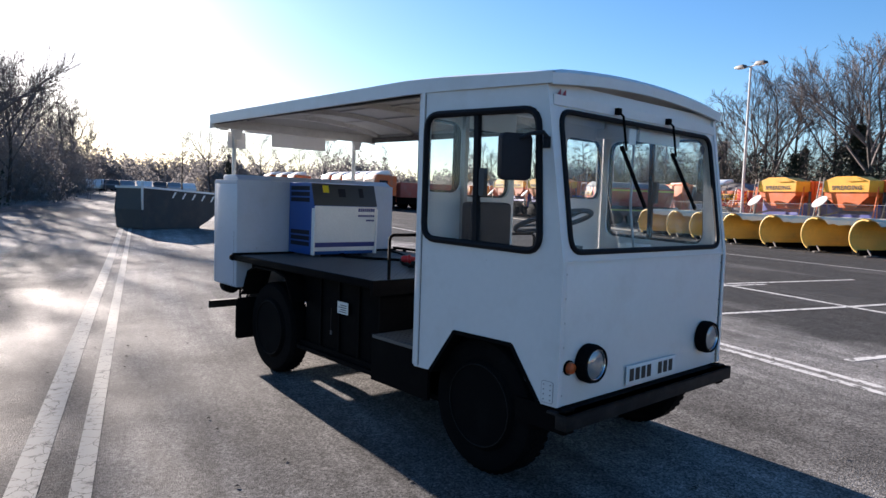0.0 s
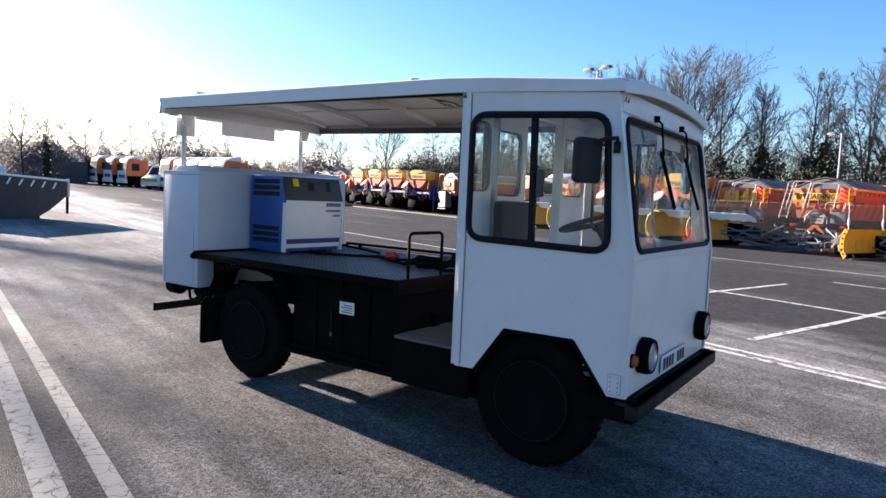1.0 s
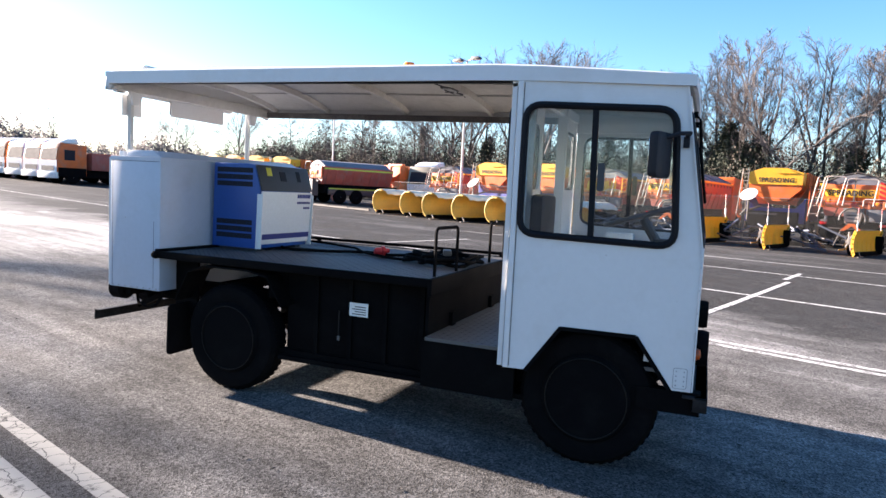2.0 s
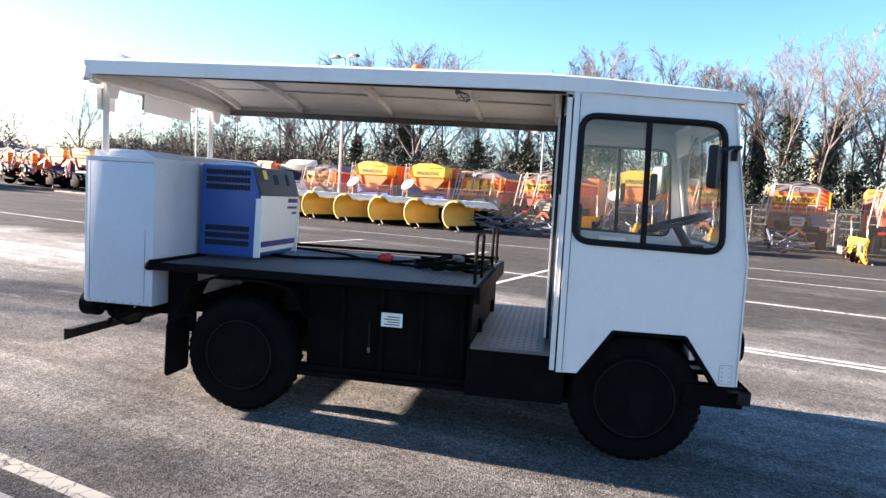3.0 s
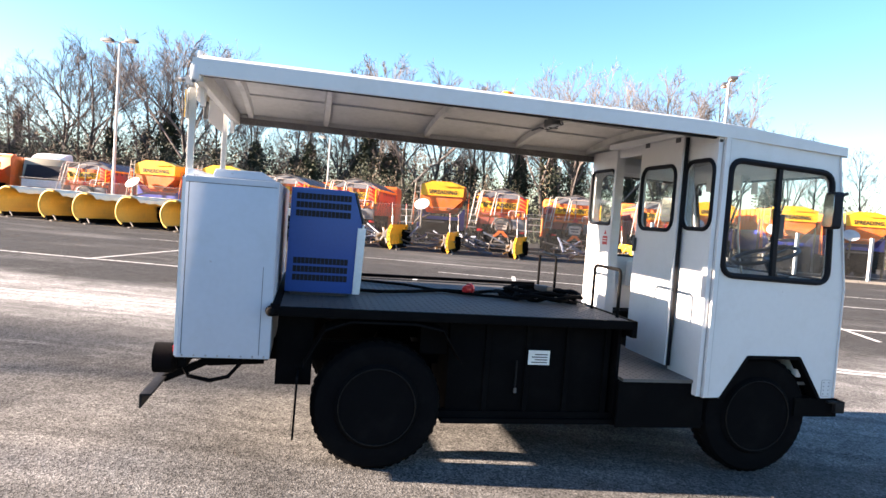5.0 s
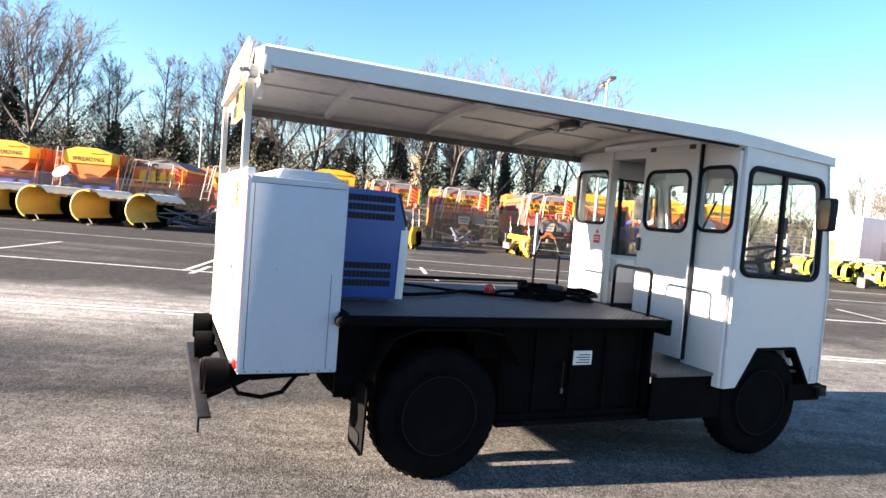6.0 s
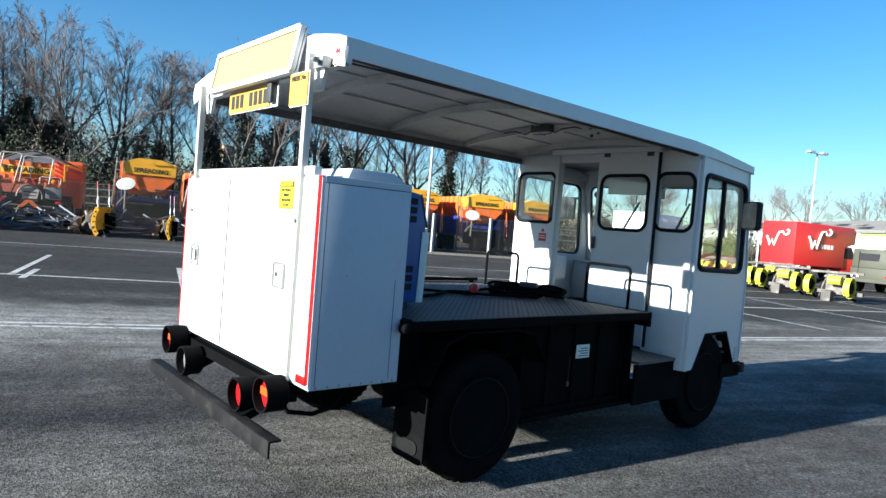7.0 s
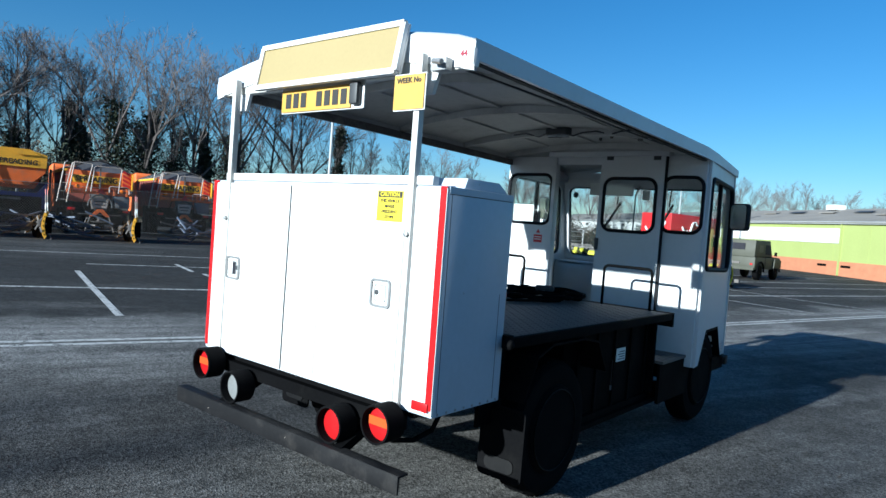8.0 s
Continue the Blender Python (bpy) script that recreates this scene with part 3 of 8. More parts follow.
def side_wall(sign):
    outline = [(1.05, 0.435), (1.05, 2.04), (nose_y(2.0), 2.02), (nose_y(1.14), 1.14), (0.05, 0.425), (0.15, 0.425), (0.34, 0.697), (0.75, 0.7), (0.93, 0.437)]
    win = quad_rounded([(1.0, 1.2), (1.0, 1.905), (0.225, 1.885), (0.185, 1.18)], 0.09)
    w = part("side_panel", Shape().plate(outline, [win], side_put(sign), 0.03), WHITE, cab)
    loop = gasket_loop(side_put(sign), win, -0.004)
    part("window_seal", Shape().tube(loop, 0.019, 8, True), GASKET, cab)
    screws = Shape()
    for q in loop[::5]:
        screws.lathe(q + Vector((sign * 0.014, 0, 0)), (sign, 0, 0), [(-0.002, 0.005), (0.003, 0.004), (0.004, 0.001)], 6)
    tagged(part("seal_screws", screws, STEEL, cab), kind="stuff")
    inner = quad_rounded([(1.0, 1.2), (1.0, 1.905), (0.225, 1.885), (0.185, 1.18)], 0.085)
    part("window_pane", Shape().prism(inner, side_put(sign, 0.012), 0.005), PANE, cab, "sliding side window glass", shadow=False)
    mid = Shape().prism([(0.6, 1.19), (0.63, 1.19), (0.645, 1.895), (0.615, 1.895)], side_put(sign, -0.006), 0.028)
    part("window_divider", mid, GASKET, cab)
    part("window_catch", Shape().prism(rounded(0.565, 0.6, 1.45, 1.6, 0.012), side_put(sign, -0.002), 0.03), CHARCOAL, cab)
    # dark wheel-arch lip
    lip = [Vector(side_put(sign)(s, t, 0.042)) for s, t in ((0.927, 0.43), (0.745, 0.691), (0.345, 0.688), (0.157, 0.42))]
    s = Shape()
    for a, b in zip(lip, lip[1:]):
        s.bar(a, b, 0.09, 0.022)
    part("arch_lip", s, BLACK, cab)
    # corner strips with rivets
    part("corner_strip", Shape().bar(side_put(sign)(1.035, 0.44, -0.004), side_put(sign)(1.035, 2.03, -0.004), 0.006, 0.03, (0, 1, 0)), WHITE, cab)
    part("panel_seam", Shape().bar(side_put(sign)(1.016, 0.45, -0.0012), side_put(sign)(1.016, 2.02, -0.0012), 0.0024, 0.003, (0, 1, 0)), GRIME, cab)
    riv = Shape()
    for i in range(9):
        riv.lathe(side_put(sign)(1.02, 0.5 + 0.18 * i, 0.0), (sign, 0, 0), [(-0.001, 0.006), (0.003, 0.005), (0.004, 0.001)], 6)
    tagged(part("rivet_row", riv, WHITE, cab), kind="stuff")
    # small hinge patch by the nose
    studs = Shape()
    for j in range(4):
        for q in (0.088, 0.127):
            studs.lathe(side_put(sign)(q, 0.455 + 0.025 * j, -0.004), (sign, 0, 0), [(-0.001, 0.004), (0.003, 0.0035), (0.004, 0.001)], 6)
    tagged(part("patch_rivets", studs, STEEL, cab), kind="stuff")
    part("patch_shadow_line", Shape().prism(rounded(0.072, 0.143, 0.437, 0.548, 0.012), side_put(sign, -0.0015), 0.003), STEEL, cab)
    part("patch_plate", Shape().prism(rounded(0.075, 0.14, 0.44, 0.545, 0.01), side_put(sign, -0.003), 0.004), WHITE, cab)
    return w


side_wall(-1)
side_wall(1)


def front_put(s, t, d):
    return Vector((s, nose_y(t) + d, t))


hw = 0.832
part("front_panel", Shape().plate([(-hw, 0.425), (hw, 0.425), (hw, 1.138), (-hw, 1.138)], [], front_put, 0.03), WHITE, cab, bevel=0.003)
screen = quad_rounded([(-0.765, 1.185), (-0.765, 1.88), (0.765, 1.88), (0.765, 1.185)], 0.08)
hw2 = 0.84
part("windscreen_panel", Shape().plate([(-hw, 1.143), (hw, 1.143), (hw2, 2.02), (-hw2, 2.02)], [screen], front_put, 0.03), WHITE, cab)
part("windscreen_seal", Shape().tube([front_put(s, t, -0.003) for s, t in screen], 0.015, 8, True), GASKET, cab)
part("windscreen_glass", Shape().prism(quad_rounded([(-0.765, 1.185), (-0.765, 1.88), (0.765, 1.88), (0.765, 1.185)], 0.075), lambda s, t, d: front_put(s, t, 0.012 + d), 0.005), PANE, cab, "clear windscreen glass", shadow=False)
part("waist_bead", Shape().bar((-hw, 0.047, 1.14), (hw, 0.047, 1.14), 0.012, 0.01), WHITE, cab)
for sx in (-1, 1):
    part("pillar_strip", Shape().bar((sx * (hw - 0.005), 0.044, 0.43), (sx * (hw - 0.005), 0.044, 1.14), 0.03, 0.008, (0, 1, 0)).bar((sx * (hw - 0.002), 0.044, 1.14), (sx * (hw2 - 0.002), 0.18, 2.01), 0.03, 0.008, (0, 1, 0)), WHITE, cab)
    riv = Shape()
    for i in range(6):
        riv.lathe((sx * 0.8, 0.05, 0.48 + 0.12 * i), (0, -1, 0), [(-0.001, 0.006), (0.003, 0.005), (0.004, 0.001)], 6)
    tagged(part("rivet_row", riv, STEEL, cab), kind="stuff")
# writing on the brow
lettering("44", 0.08, MAROON, cab, facing(-0.755, 0.166, 1.95, 0, -1), bold=0.002)
part("fleet_number_mark", Shape().box(0.69, 0.705, 0.166, 0.17, 1.925, 1.955).box(0.715, 0.73, 0.166, 0.17, 1.925, 1.955).box(0.74, 0.755, 0.166, 0.17, 1.925, 1.955), CHARCOAL, cab)
part("tax_disc", Shape().lathe((0.69, 0.165, 1.8), (0, -1, 0), [(0, 0.03), (0.002, 0.03)], 16), CHARCOAL, cab)
part("notice_card", Shape().box(-0.1, -0.03, 0.195, 0.198, 1.77, 1.86), PAPER, cab)

# wipers hanging from the top rail
for x0, x1 in ((-0.29, -0.13), (0.23, 0.43)):
    w = part("wiper", Shape().tube([(x0, 0.15, 1.93), (x0 + 0.01, 0.12, 1.9), (x0 + 0.03, 0.105, 1.72)], 0.007, 6).box(x0 - 0.016, x0 + 0.016, 0.135, 0.17, 1.91, 1.945), BLACK, cab)
    part("wiper_blade", Shape().bar((x0 - 0.01, 0.11, 1.74), (x1 + 0.01, 0.06, 1.42), 0.012, 0.018), RUBBER, w)


def headlamp(x):
    h = part("headlamp", Shape().lathe((x, 0.055, 0.623), (0, -1, 0), [(0, 0.075), (0.01, 0.098), (0.05, 0.1), (0.075, 0.092), (0.075, 0.078), (0.05, 0.076)], 28), RUBBER, truck, "round headlamp in black rubber surround")
    part("lens", Shape().lathe((x, -0.005, 0.623), (0, -1, 0), [(0, 0.077), (0.012, 0.06), (0.018, 0.03), (0.02, 0.001)], 24), LENS, h)
    part("rim", Shape().tube([(x + 0.079 * math.cos(a), -0.013, 0.623 + 0.079 * math.sin(a)) for a in [i * math.pi / 12 for i in range(24)]], 0.006, 6, True), CHROME, h)


headlamp(-0.612)
headlamp(0.602)
for sx in (-1, 1):
    i = part("indicator", Shape().lathe((sx * 0.755, 0.055, 0.615), (0, -1, 0), [(0, 0.03), (0.02, 0.032), (0.035, 0.026), (0.04, 0.008)], 16), DULLAMBER, truck)
    part("indicator_base", Shape().lathe((sx * 0.755, 0.052, 0.615), (0, -1, 0), [(0, 0.038), (0.012, 0.038)], 16), RUBBER, i)


def number_plate(x0, x1, y, z0, z1, face, facing_sign, parent):
    p = part("number_plate", Shape().box(x0, x1, y - 0.004, y + 0.004, z0, z1), face, parent, "number plate with dark characters", bevel=0.002)
    w, c = (x1 - x0), z1 - z0
    yy = y + facing_sign * 0.005
    for i in range(8):
        if i == 4:
            continue
        a = x0 + w * (0.05 + 0.1145 * i)
        part("character_bar", Shape().box(a, a + w * 0.078, min(yy, yy + facing_sign * 0.002), max(yy, yy + facing_sign * 0.002), z0 + c * 0.17, z1 - c * 0.17), INK, p)


number_plate(-0.255, 0.255, 0.035, 0.448, 0.552, PLATEW, -1, truck)
part("front_bumper", Shape().box(-0.86, 0.86, -0.035, 0.035, 0.33, 0.41).box(-0.86, 0.86, -0.035, 0.09, 0.395, 0.41), WORNBLACK, truck, "black channel front bumper", bevel=0.006)
for sx in (-1, 1):
    part("bumper_bracket", Shape().box(sx * 0.79 - 0.04, sx * 0.79 + 0.04, 0.0, 0.32, 0.3, 0.42), BLACK, truck)

# back wall of the cab: two glazed panels, a sliding door and an open doorway
by = 1.06


def rear_put(s, t, d):
    return Vector((s, by + d, t))


def glazed_panel(name, outline, win, parent, y=0.0):
    put = lambda s, t, d: rear_put(s, t, d + y)
    hole = rounded(*win, 0.075)
    p = part(name, Shape().plate(outline, [hole], put, 0.028), WHITE, parent, bevel=0.0)
    part("window_seal", Shape().tube([put(s, t, 0.03) for s, t in hole], 0.014, 8, True), GASKET, p)
    part("window_pane", Shape().prism(rounded(*win, 0.07), lambda s, t, d: put(s, t, 0.012 + d), 0.004), PANE, p, shadow=False)
    return p


glazed_panel("back_panel", [(-0.9, 0.44), (-0.555, 0.44), (-0.555, 2.02), (-0.9, 2.02)], (-0.885, -0.575, 1.47, 1.9), cab)
glazed_panel("back_panel", [(0.4, 0.53), (0.9, 0.53), (0.9, 2.02), (0.4, 2.02)], (0.44, 0.885, 1.47, 1.91), cab)
door = glazed_panel("sliding_door", [(-0.585, 0.56), (-0.045, 0.56), (-0.045, 2.06), (-0.585, 2.06)], (-0.53, -0.09, 1.45, 1.88), truck, 0.045)
tagged(door, "white sliding cab door slid open")
part("door_handle", Shape().box(-0.07, -0.045, by + 0.07, by + 0.095, 1.28, 1.38), CHARCOAL, door, bevel=0.004)
part("door_edge", Shape().box(-0.6, -0.585, by + 0.04, by + 0.06, 0.56, 2.06), GASKET, door)
for x in (-0.52, -0.12):
    part("door_hanger", Shape().box(x - 0.03, x + 0.03, by + 0.05, by + 0.075, 2.03, 2.075), CHARCOAL, door)
part("header_rail", Shape().box(-0.62, 0.45, by - 0.01, by + 0.1, 2.062, 2.1).box(-0.9, 0.9, by - 0.01, by + 0.03, 2.0, 2.07), WHITE, cab, bevel=0.003)
part("door_jamb", Shape().box(0.395, 0.43, by - 0.02, by + 0.05, 0.53, 2.06), WHITE, cab, bevel=0.003)
part("door_jamb", Shape().box(-0.58, -0.55, by - 0.03, by + 0.005, 0.53, 2.06), STEEL, cab)
warn = part("warning_label", Shape().box(0.5, 0.585, by + 0.029, by + 0.031, 1.3, 1.37), REDPAINT, cab, "small red warning label")
part("label_line", Shape().box(0.51, 0.575, by + 0.031, by + 0.033, 1.345, 1.352).box(0.51, 0.575, by + 0.031, by + 0.033, 1.325, 1.332), PAPER, warn)
part("hazard_mark", Shape().prism([(0.52, 1.385), (0.565, 1.385), (0.5425, 1.42)], lambda s, t, d: rear_put(s, t, 0.029 + d), 0.002), REDPAINT, cab)

# inside of the cab
part("cab_floor", Shape().box(-0.8, 0.8, 0.1, 1.08, 0.5, 0.52), CHEQUER, cab)
part("dash_shelf", Shape().box(-0.8, 0.8, 0.09, 0.3, 1.1, 1.13).box(-0.8, 0.8, 0.27, 0.3, 0.55, 1.12), WHITE, cab, bevel=0.004)
part("dash_cover", Shape().box(-0.75, 0.1, 0.11, 0.29, 1.132, 1.155), CHARCOAL, cab, bevel=0.004)
seat = part("driver_seat", Shape().box(-0.62, -0.2, 0.56, 0.98, 0.86, 0.95), SEAT, cab, "dark vinyl driver's seat", bevel=0.03)
part("seat_back", Shape().box(-0.6, -0.22, 0.95, 1.03, 1.03, 1.42), SEAT, seat, bevel=0.03)
part("seat_base", Shape().box(-0.56, -0.26, 0.62, 0.94, 0.52, 0.86), CHARCOAL, seat)
col = part("steering_column", Shape().tube([(-0.5, 0.25, 1.1), (-0.5, 0.38, 1.31)], 0.028, 10).box(-0.55, -0.45, 0.22, 0.31, 1.08, 1.2), CHARCOAL, cab, bevel=0.0)
wheel_m = Matrix.Translation((-0.5, 0.39, 1.325)) @ Matrix.Rotation(radians(-18), 4, "X")
ring = [wheel_m @ Vector((0.21 * math.cos(a), 0.21 * math.sin(a), 0)) for a in [i * math.pi / 18 for i in range(36)]]
sw = Shape().tube(ring, 0.014, 8, True)
for a in (30, 150, 270):
    sw.bar(wheel_m @ Vector((0, 0, -0.015)), wheel_m @ Vector((0.2 * math.cos(radians(a)), 0.2 * math.sin(radians(a)), 0)), 0.03, 0.012)
part("steering_wheel", sw, CHARCOAL, cab)
part("grab_bar", Shape().tube([(0.0, 0.19, 1.16), (0.02, 0.24, 1.42), (0.02, 0.24, 1.8), (0.0, 0.2, 1.9)], 0.008, 6), STEEL, cab)
part("fuse_box", Shape().box(0.68, 0.8, 0.55, 0.75, 0.95, 1.16), LORRYWHITE, cab, bevel=0.01)
part("sun_visor", Shape().box(0.05, 0.5, 0.22, 0.235, 1.8, 1.92), PAPER, cab)
part("inner_rail", Shape().box(-0.82, 0.82, 0.16, 0.21, 1.905, 1.955).box(-0.8, -0.77, 0.2, 1.04, 1.92, 1.99).box(0.77, 0.8, 0.2, 1.04, 1.92, 1.99), WHITE, cab)


def mirror(sx):
    c = Vector((sx * 0.945, 0.29, 1.645))
    arm = part("mirror_arm", Shape().tube([(sx * 0.845, 0.17, 1.74), (sx * 0.9, 0.15, 1.76), (sx * 0.93, 0.2, 1.755), (sx * 0.94, 0.27, 1.73)], 0.011, 8).box(sx * 0.85 - 0.012, sx * 0.85 + 0.012, 0.152, 0.182, 1.69, 1.745), SEAT, truck, "black folding door mirror")
    turn = Matrix.Translation(c) @ Matrix.Rotation(radians(21 * sx), 4, "Z")
    loop = rounded(-0.085, 0.085, -0.115, 0.115, 0.03)
    part("mirror_shell", Shape().prism(loop, lambda s, t, d: turn @ Vector((s, d - 0.03, t)), 0.05), SEAT, arm, bevel=0.012)
    part("mirror_glass", Shape().prism(rounded(-0.073, 0.073, -0.102, 0.102, 0.025), lambda s, t, d: turn @ Vector((s, 0.0205 + d, t)), 0.003), MIRROR, arm)


mirror(-1)
mirror(1)


# ---- roof ----
def roof_edge(y):
    """Height of the roof's upper side edge."""
    return 2.068 + 0.06 * (y - 0.15) / 0.93 if y < 1.08 else 2.128 + 0.029 * (y - 1.08) / 3.04


def roof_half(y):
    return 0.862 + 0.065 * min(1.0, (y - 0.15) / 0.95)


def roof_z(x, y):
    camber = 0.055 + 0.05 * min(1, max(0, (y - 0.15) / 3.0))
    return roof_edge(y) + camber * (1 - (x / roof_half(y)) ** 2)


def roof():
    ys = [0.14, 0.17, 0.3, 0.6, 0.9, 1.2, 1.7, 2.2, 2.7, 3.2, 3.7, 3.98, 4.082, 4.112]
    k = 17
    s = Shape()
    top = []
    for i, y in enumerate(ys):
        drop = 0.02 if i in (0, len(ys) - 1) else 0
        for j in range(k):
            x = roof_half(y) * (-1 + 2 * j / (k - 1))
            top.append((x, y, roof_z(x, y) - drop - (0.012 if j in (0, k - 1) else 0)))
    f = [(i * k + j, i * k + j + 1, (i + 1) * k + j + 1, (i + 1) * k + j) for i in range(len(ys) - 1) for j in range(k - 1)]
    s.add(top, f)
    skin = part("roof_skin", s, WHITE, truck, "long cambered white roof on posts", smooth=60)
    # fascia all round
    s = Shape()
    h = lambda y: 0.055 + 0.028 * min(1, (y - 0.14) / 1.0)
    for sx in (-1, 1):
        for a, b in zip(ys, ys[1:]):
            q = []
            for y in (a, b):
                x = sx * roof_half(y)
                z = roof_z(x, y) - 0.012
                q += [(x, y, z), (x, y, z - h(y)), (x - sx * 0.02, y, z - h(y)), (x - sx * 0.02, y, z - 0.004)]
            s.add(q, [(0, 1, 5, 4), (1, 2, 6, 5), (2, 3, 7, 6), (3, 0, 4, 7)])
    for y, hh in ((ys[0], 0.055), (ys[-1], 0.12)):
        d = 0.02 if y < 1 else -0.02
        for j in range(k - 1):
            q = []
            for jj in (j, j + 1):
                x = roof_half(y) * (-1 + 2 * jj / (k - 1))
                z = roof_z(x, y) - 0.02
                q += [(x, y, z), (x, y, z - hh), (x, y + d, z - hh), (x, y + d, z + 0.004)]
            s.add(q, [(0, 1, 5, 4), (1, 2, 6, 5), (2, 3, 7, 6), (3, 0, 4, 7)])
    part("roof_fascia", s, WHITE, truck, smooth=50)
    # lining below
    s = Shape()
    low = [(x * 0.975, min(max(y, 0.16), 4.095), z - 0.03) for x, y, z in top]
    s.add(low, f)
    part("roof_lining", s, LINING, truck, "grubby cream underside of the roof", smooth=60)
    for y in (1.15, 1.79, 2.58, 3.4, 3.98):
        s = Shape()
        xs = [roof_half(y) * 0.97 * (-1 + 2 * j / 14) for j in range(15)]
        for a, b in zip(xs, xs[1:]):
            q = []
            for x in (a, b):
                z = roof_z(x, y) - 0.032
                q += [(x, y - 0.025, z), (x, y - 0.018, z - 0.045), (x, y + 0.018, z - 0.045), (x, y + 0.025, z)]
            s.add(q, [(0, 1, 5, 4), (1, 2, 6, 5), (2, 3, 7, 6)])
        part("roof_rib", s, LINING, truck)
    for x in (-0.45, 0.0, 0.45):
        s = Shape()
        yy = [1.2, 2.0, 2.8, 3.6, 4.0]
        for a, b in zip(yy, yy[1:]):
            s.bar((x, a, roof_z(x, a) - 0.037), (x, b, roof_z(x, b) - 0.037), 0.035, 0.012)
        part("roof_stringer", s, LINING, truck)
    part("edge_rail", Shape().bar((0.88, 1.1, 2.02), (0.88, 4.08, 2.06), 0.03, 0.05), GRIME, truck)
    # Left rail coloured black to stand in for the shadow along the fascia.
    part("edge_rail", Shape().bar((-0.88, 1.1, 2.04), (-0.88, 4.08, 2.08), 0.03, 0.035), WORNBLACK, truck)
    for x, y, w in ((-0.5, 1.45, 0.02), (-0.3, 1.52, 0.014), (-0.42, 1.7, 0.016), (-0.15, 1.4, 0.012)):
        part("screw_end", Shape().lathe((x, y, roof_z(x, y) - 0.03), (0, 0, -1), [(0, w), (0.02, w), (0.025, 0.004)], 8), GRIME, truck)


roof()
beacon = part("beacon", Shape().lathe((0.03, 2.166, roof_z(0.03, 2.166) - 0.01), (0, 0, 1), [(0, 0.065), (0.025, 0.065), (0.028, 0.055), (0.1, 0.05), (0.125, 0.035), (0.13, 0.005)], 24), AMBER, truck, "orange flashing beacon on the roof")
part("beacon_base", Shape().lathe((0.03, 2.166, roof_z(0.03, 2.166) - 0.02), (0, 0, 1), [(0, 0.072), (0.03, 0.072)], 24), CHARCOAL, beacon)
bz = roof_z(-0.02, 1.82) - 0.03
bulk = part("roof_lamp", Shape().prism(rounded(-0.115, 0.095, 1.775, 1.865, 0.04), lambda q, r, d: Vector((q, r, bz - 0.055 + d)), 0.055), CHARCOAL, truck, "oval bulkhead lamp under the roof", bevel=0.008)
part("lens", Shape().prism(rounded(-0.095, 0.075, 1.79, 1.85, 0.028), lambda q, r, d: Vector((q, r, bz - 0.066 + d)), 0.012), GALV, bulk, bevel=0.004)
part("guard_bar", Shape().box(-0.1, 0.08, 1.816, 1.824, bz - 0.071, bz - 0.066).box(-0.014, -0.006, 1.785, 1.855, bz - 0.072, bz - 0.067), CHARCOAL, bulk)
cable = [(-0.02 + 0.1 * i, 1.82 + 0.03 * math.sin(i * 2.1), roof_z(-0.12, 1.6) - 0.055 - 0.012 * (i % 3)) for i in range(-6, 5)]
part("lamp_cable", Shape().tube(cable, 0.007, 5), CHARCOAL, truck)
part("lamp_cable", Shape().tube([(-0.72, 1.55, 2.09), (-0.68, 2.2, 2.1), (-0.7, 3.0, 2.1), (-0.66, 3.7, 2.11), (-0.6, 4.03, 2.12)], 0.006, 5), CHARCOAL, truck)

part("rear_cross_beam", Shape().box(-0.9, 0.9, 4.06, 4.105, 2.03, 2.115), LINING, truck, bevel=0.004)

# rear posts, sign board, plates
for x in (-0.675, 0.685):
    p = part("rear_post", Shape().box(x - 0.016, x + 0.016, 4.125, 4.16, 0.6, 2.1), POSTPAINT, truck, "square white rear roof post", bevel=0.004)
    part("gusset", Shape().prism([(-0.075, 0.0), (0.075, 0.0), (0.03, -0.14), (-0.03, -0.14)], lambda s, t, d, x=x: Vector((x + s, 4.08 + d, 2.08 + t)), 0.02), WHITE, p)
    part("bolt", Shape().lathe((x, 4.166, 1.34), (0, 1, 0), [(0, 0.012), (0.008, 0.012), (0.01, 0.004)], 6), STEEL, p)
sign_m = Matrix.Translation((-0.045, 4.157, 2.03)) @ Matrix.Rotation(radians(10.5), 4, "X")
sp = lambda s, t, d: sign_m @ Vector((s, d, t))
sign = part("rear_sign_board", Shape().prism([(-0.51, 0), (0.51, 0), (0.51, 0.218), (-0.51, 0.218)], sp, 0.02), CREAM, truck, "blank cream sign board in a white frame")
frame_bits = Shape()
for a, b in (((-0.51, 0), (0.51, 0)), ((-0.51, 0.218), (0.51, 0.218)), ((-0.505, 0), (-0.505, 0.218)), ((0.505, 0), (0.505, 0.218))):
    frame_bits.bar(sp(*a, 0.017), sp(*b, 0.017), 0.03, 0.026)
part("sign_frame", frame_bits, WHITE, sign, bevel=0.003)
part("sign_back", Shape().prism([(-0.515, -0.005), (0.515, -0.005), (0.515, 0.223), (-0.515, 0.223)], lambda s, t, d: sp(s, t, -0.012 + d), 0.01), WHITE, sign)
number_plate(-0.222, 0.298, 4.12, 1.905, 2.015, PLATEY, 1, truck)
part("plate_backing", Shape().box(-0.305, 0.306, 4.108, 4.115, 1.9, 2.1), WHITE, truck)
part("plate_lamp", Shape().box(-0.29, -0.235, 4.116, 4.15, 1.915, 2.02), CHARCOAL, truck, bevel=0.012)
part("card_backing", Shape().box(-0.73, -0.55, 4.1665, 4.1695, 1.86, 2.015), WHITE, truck)
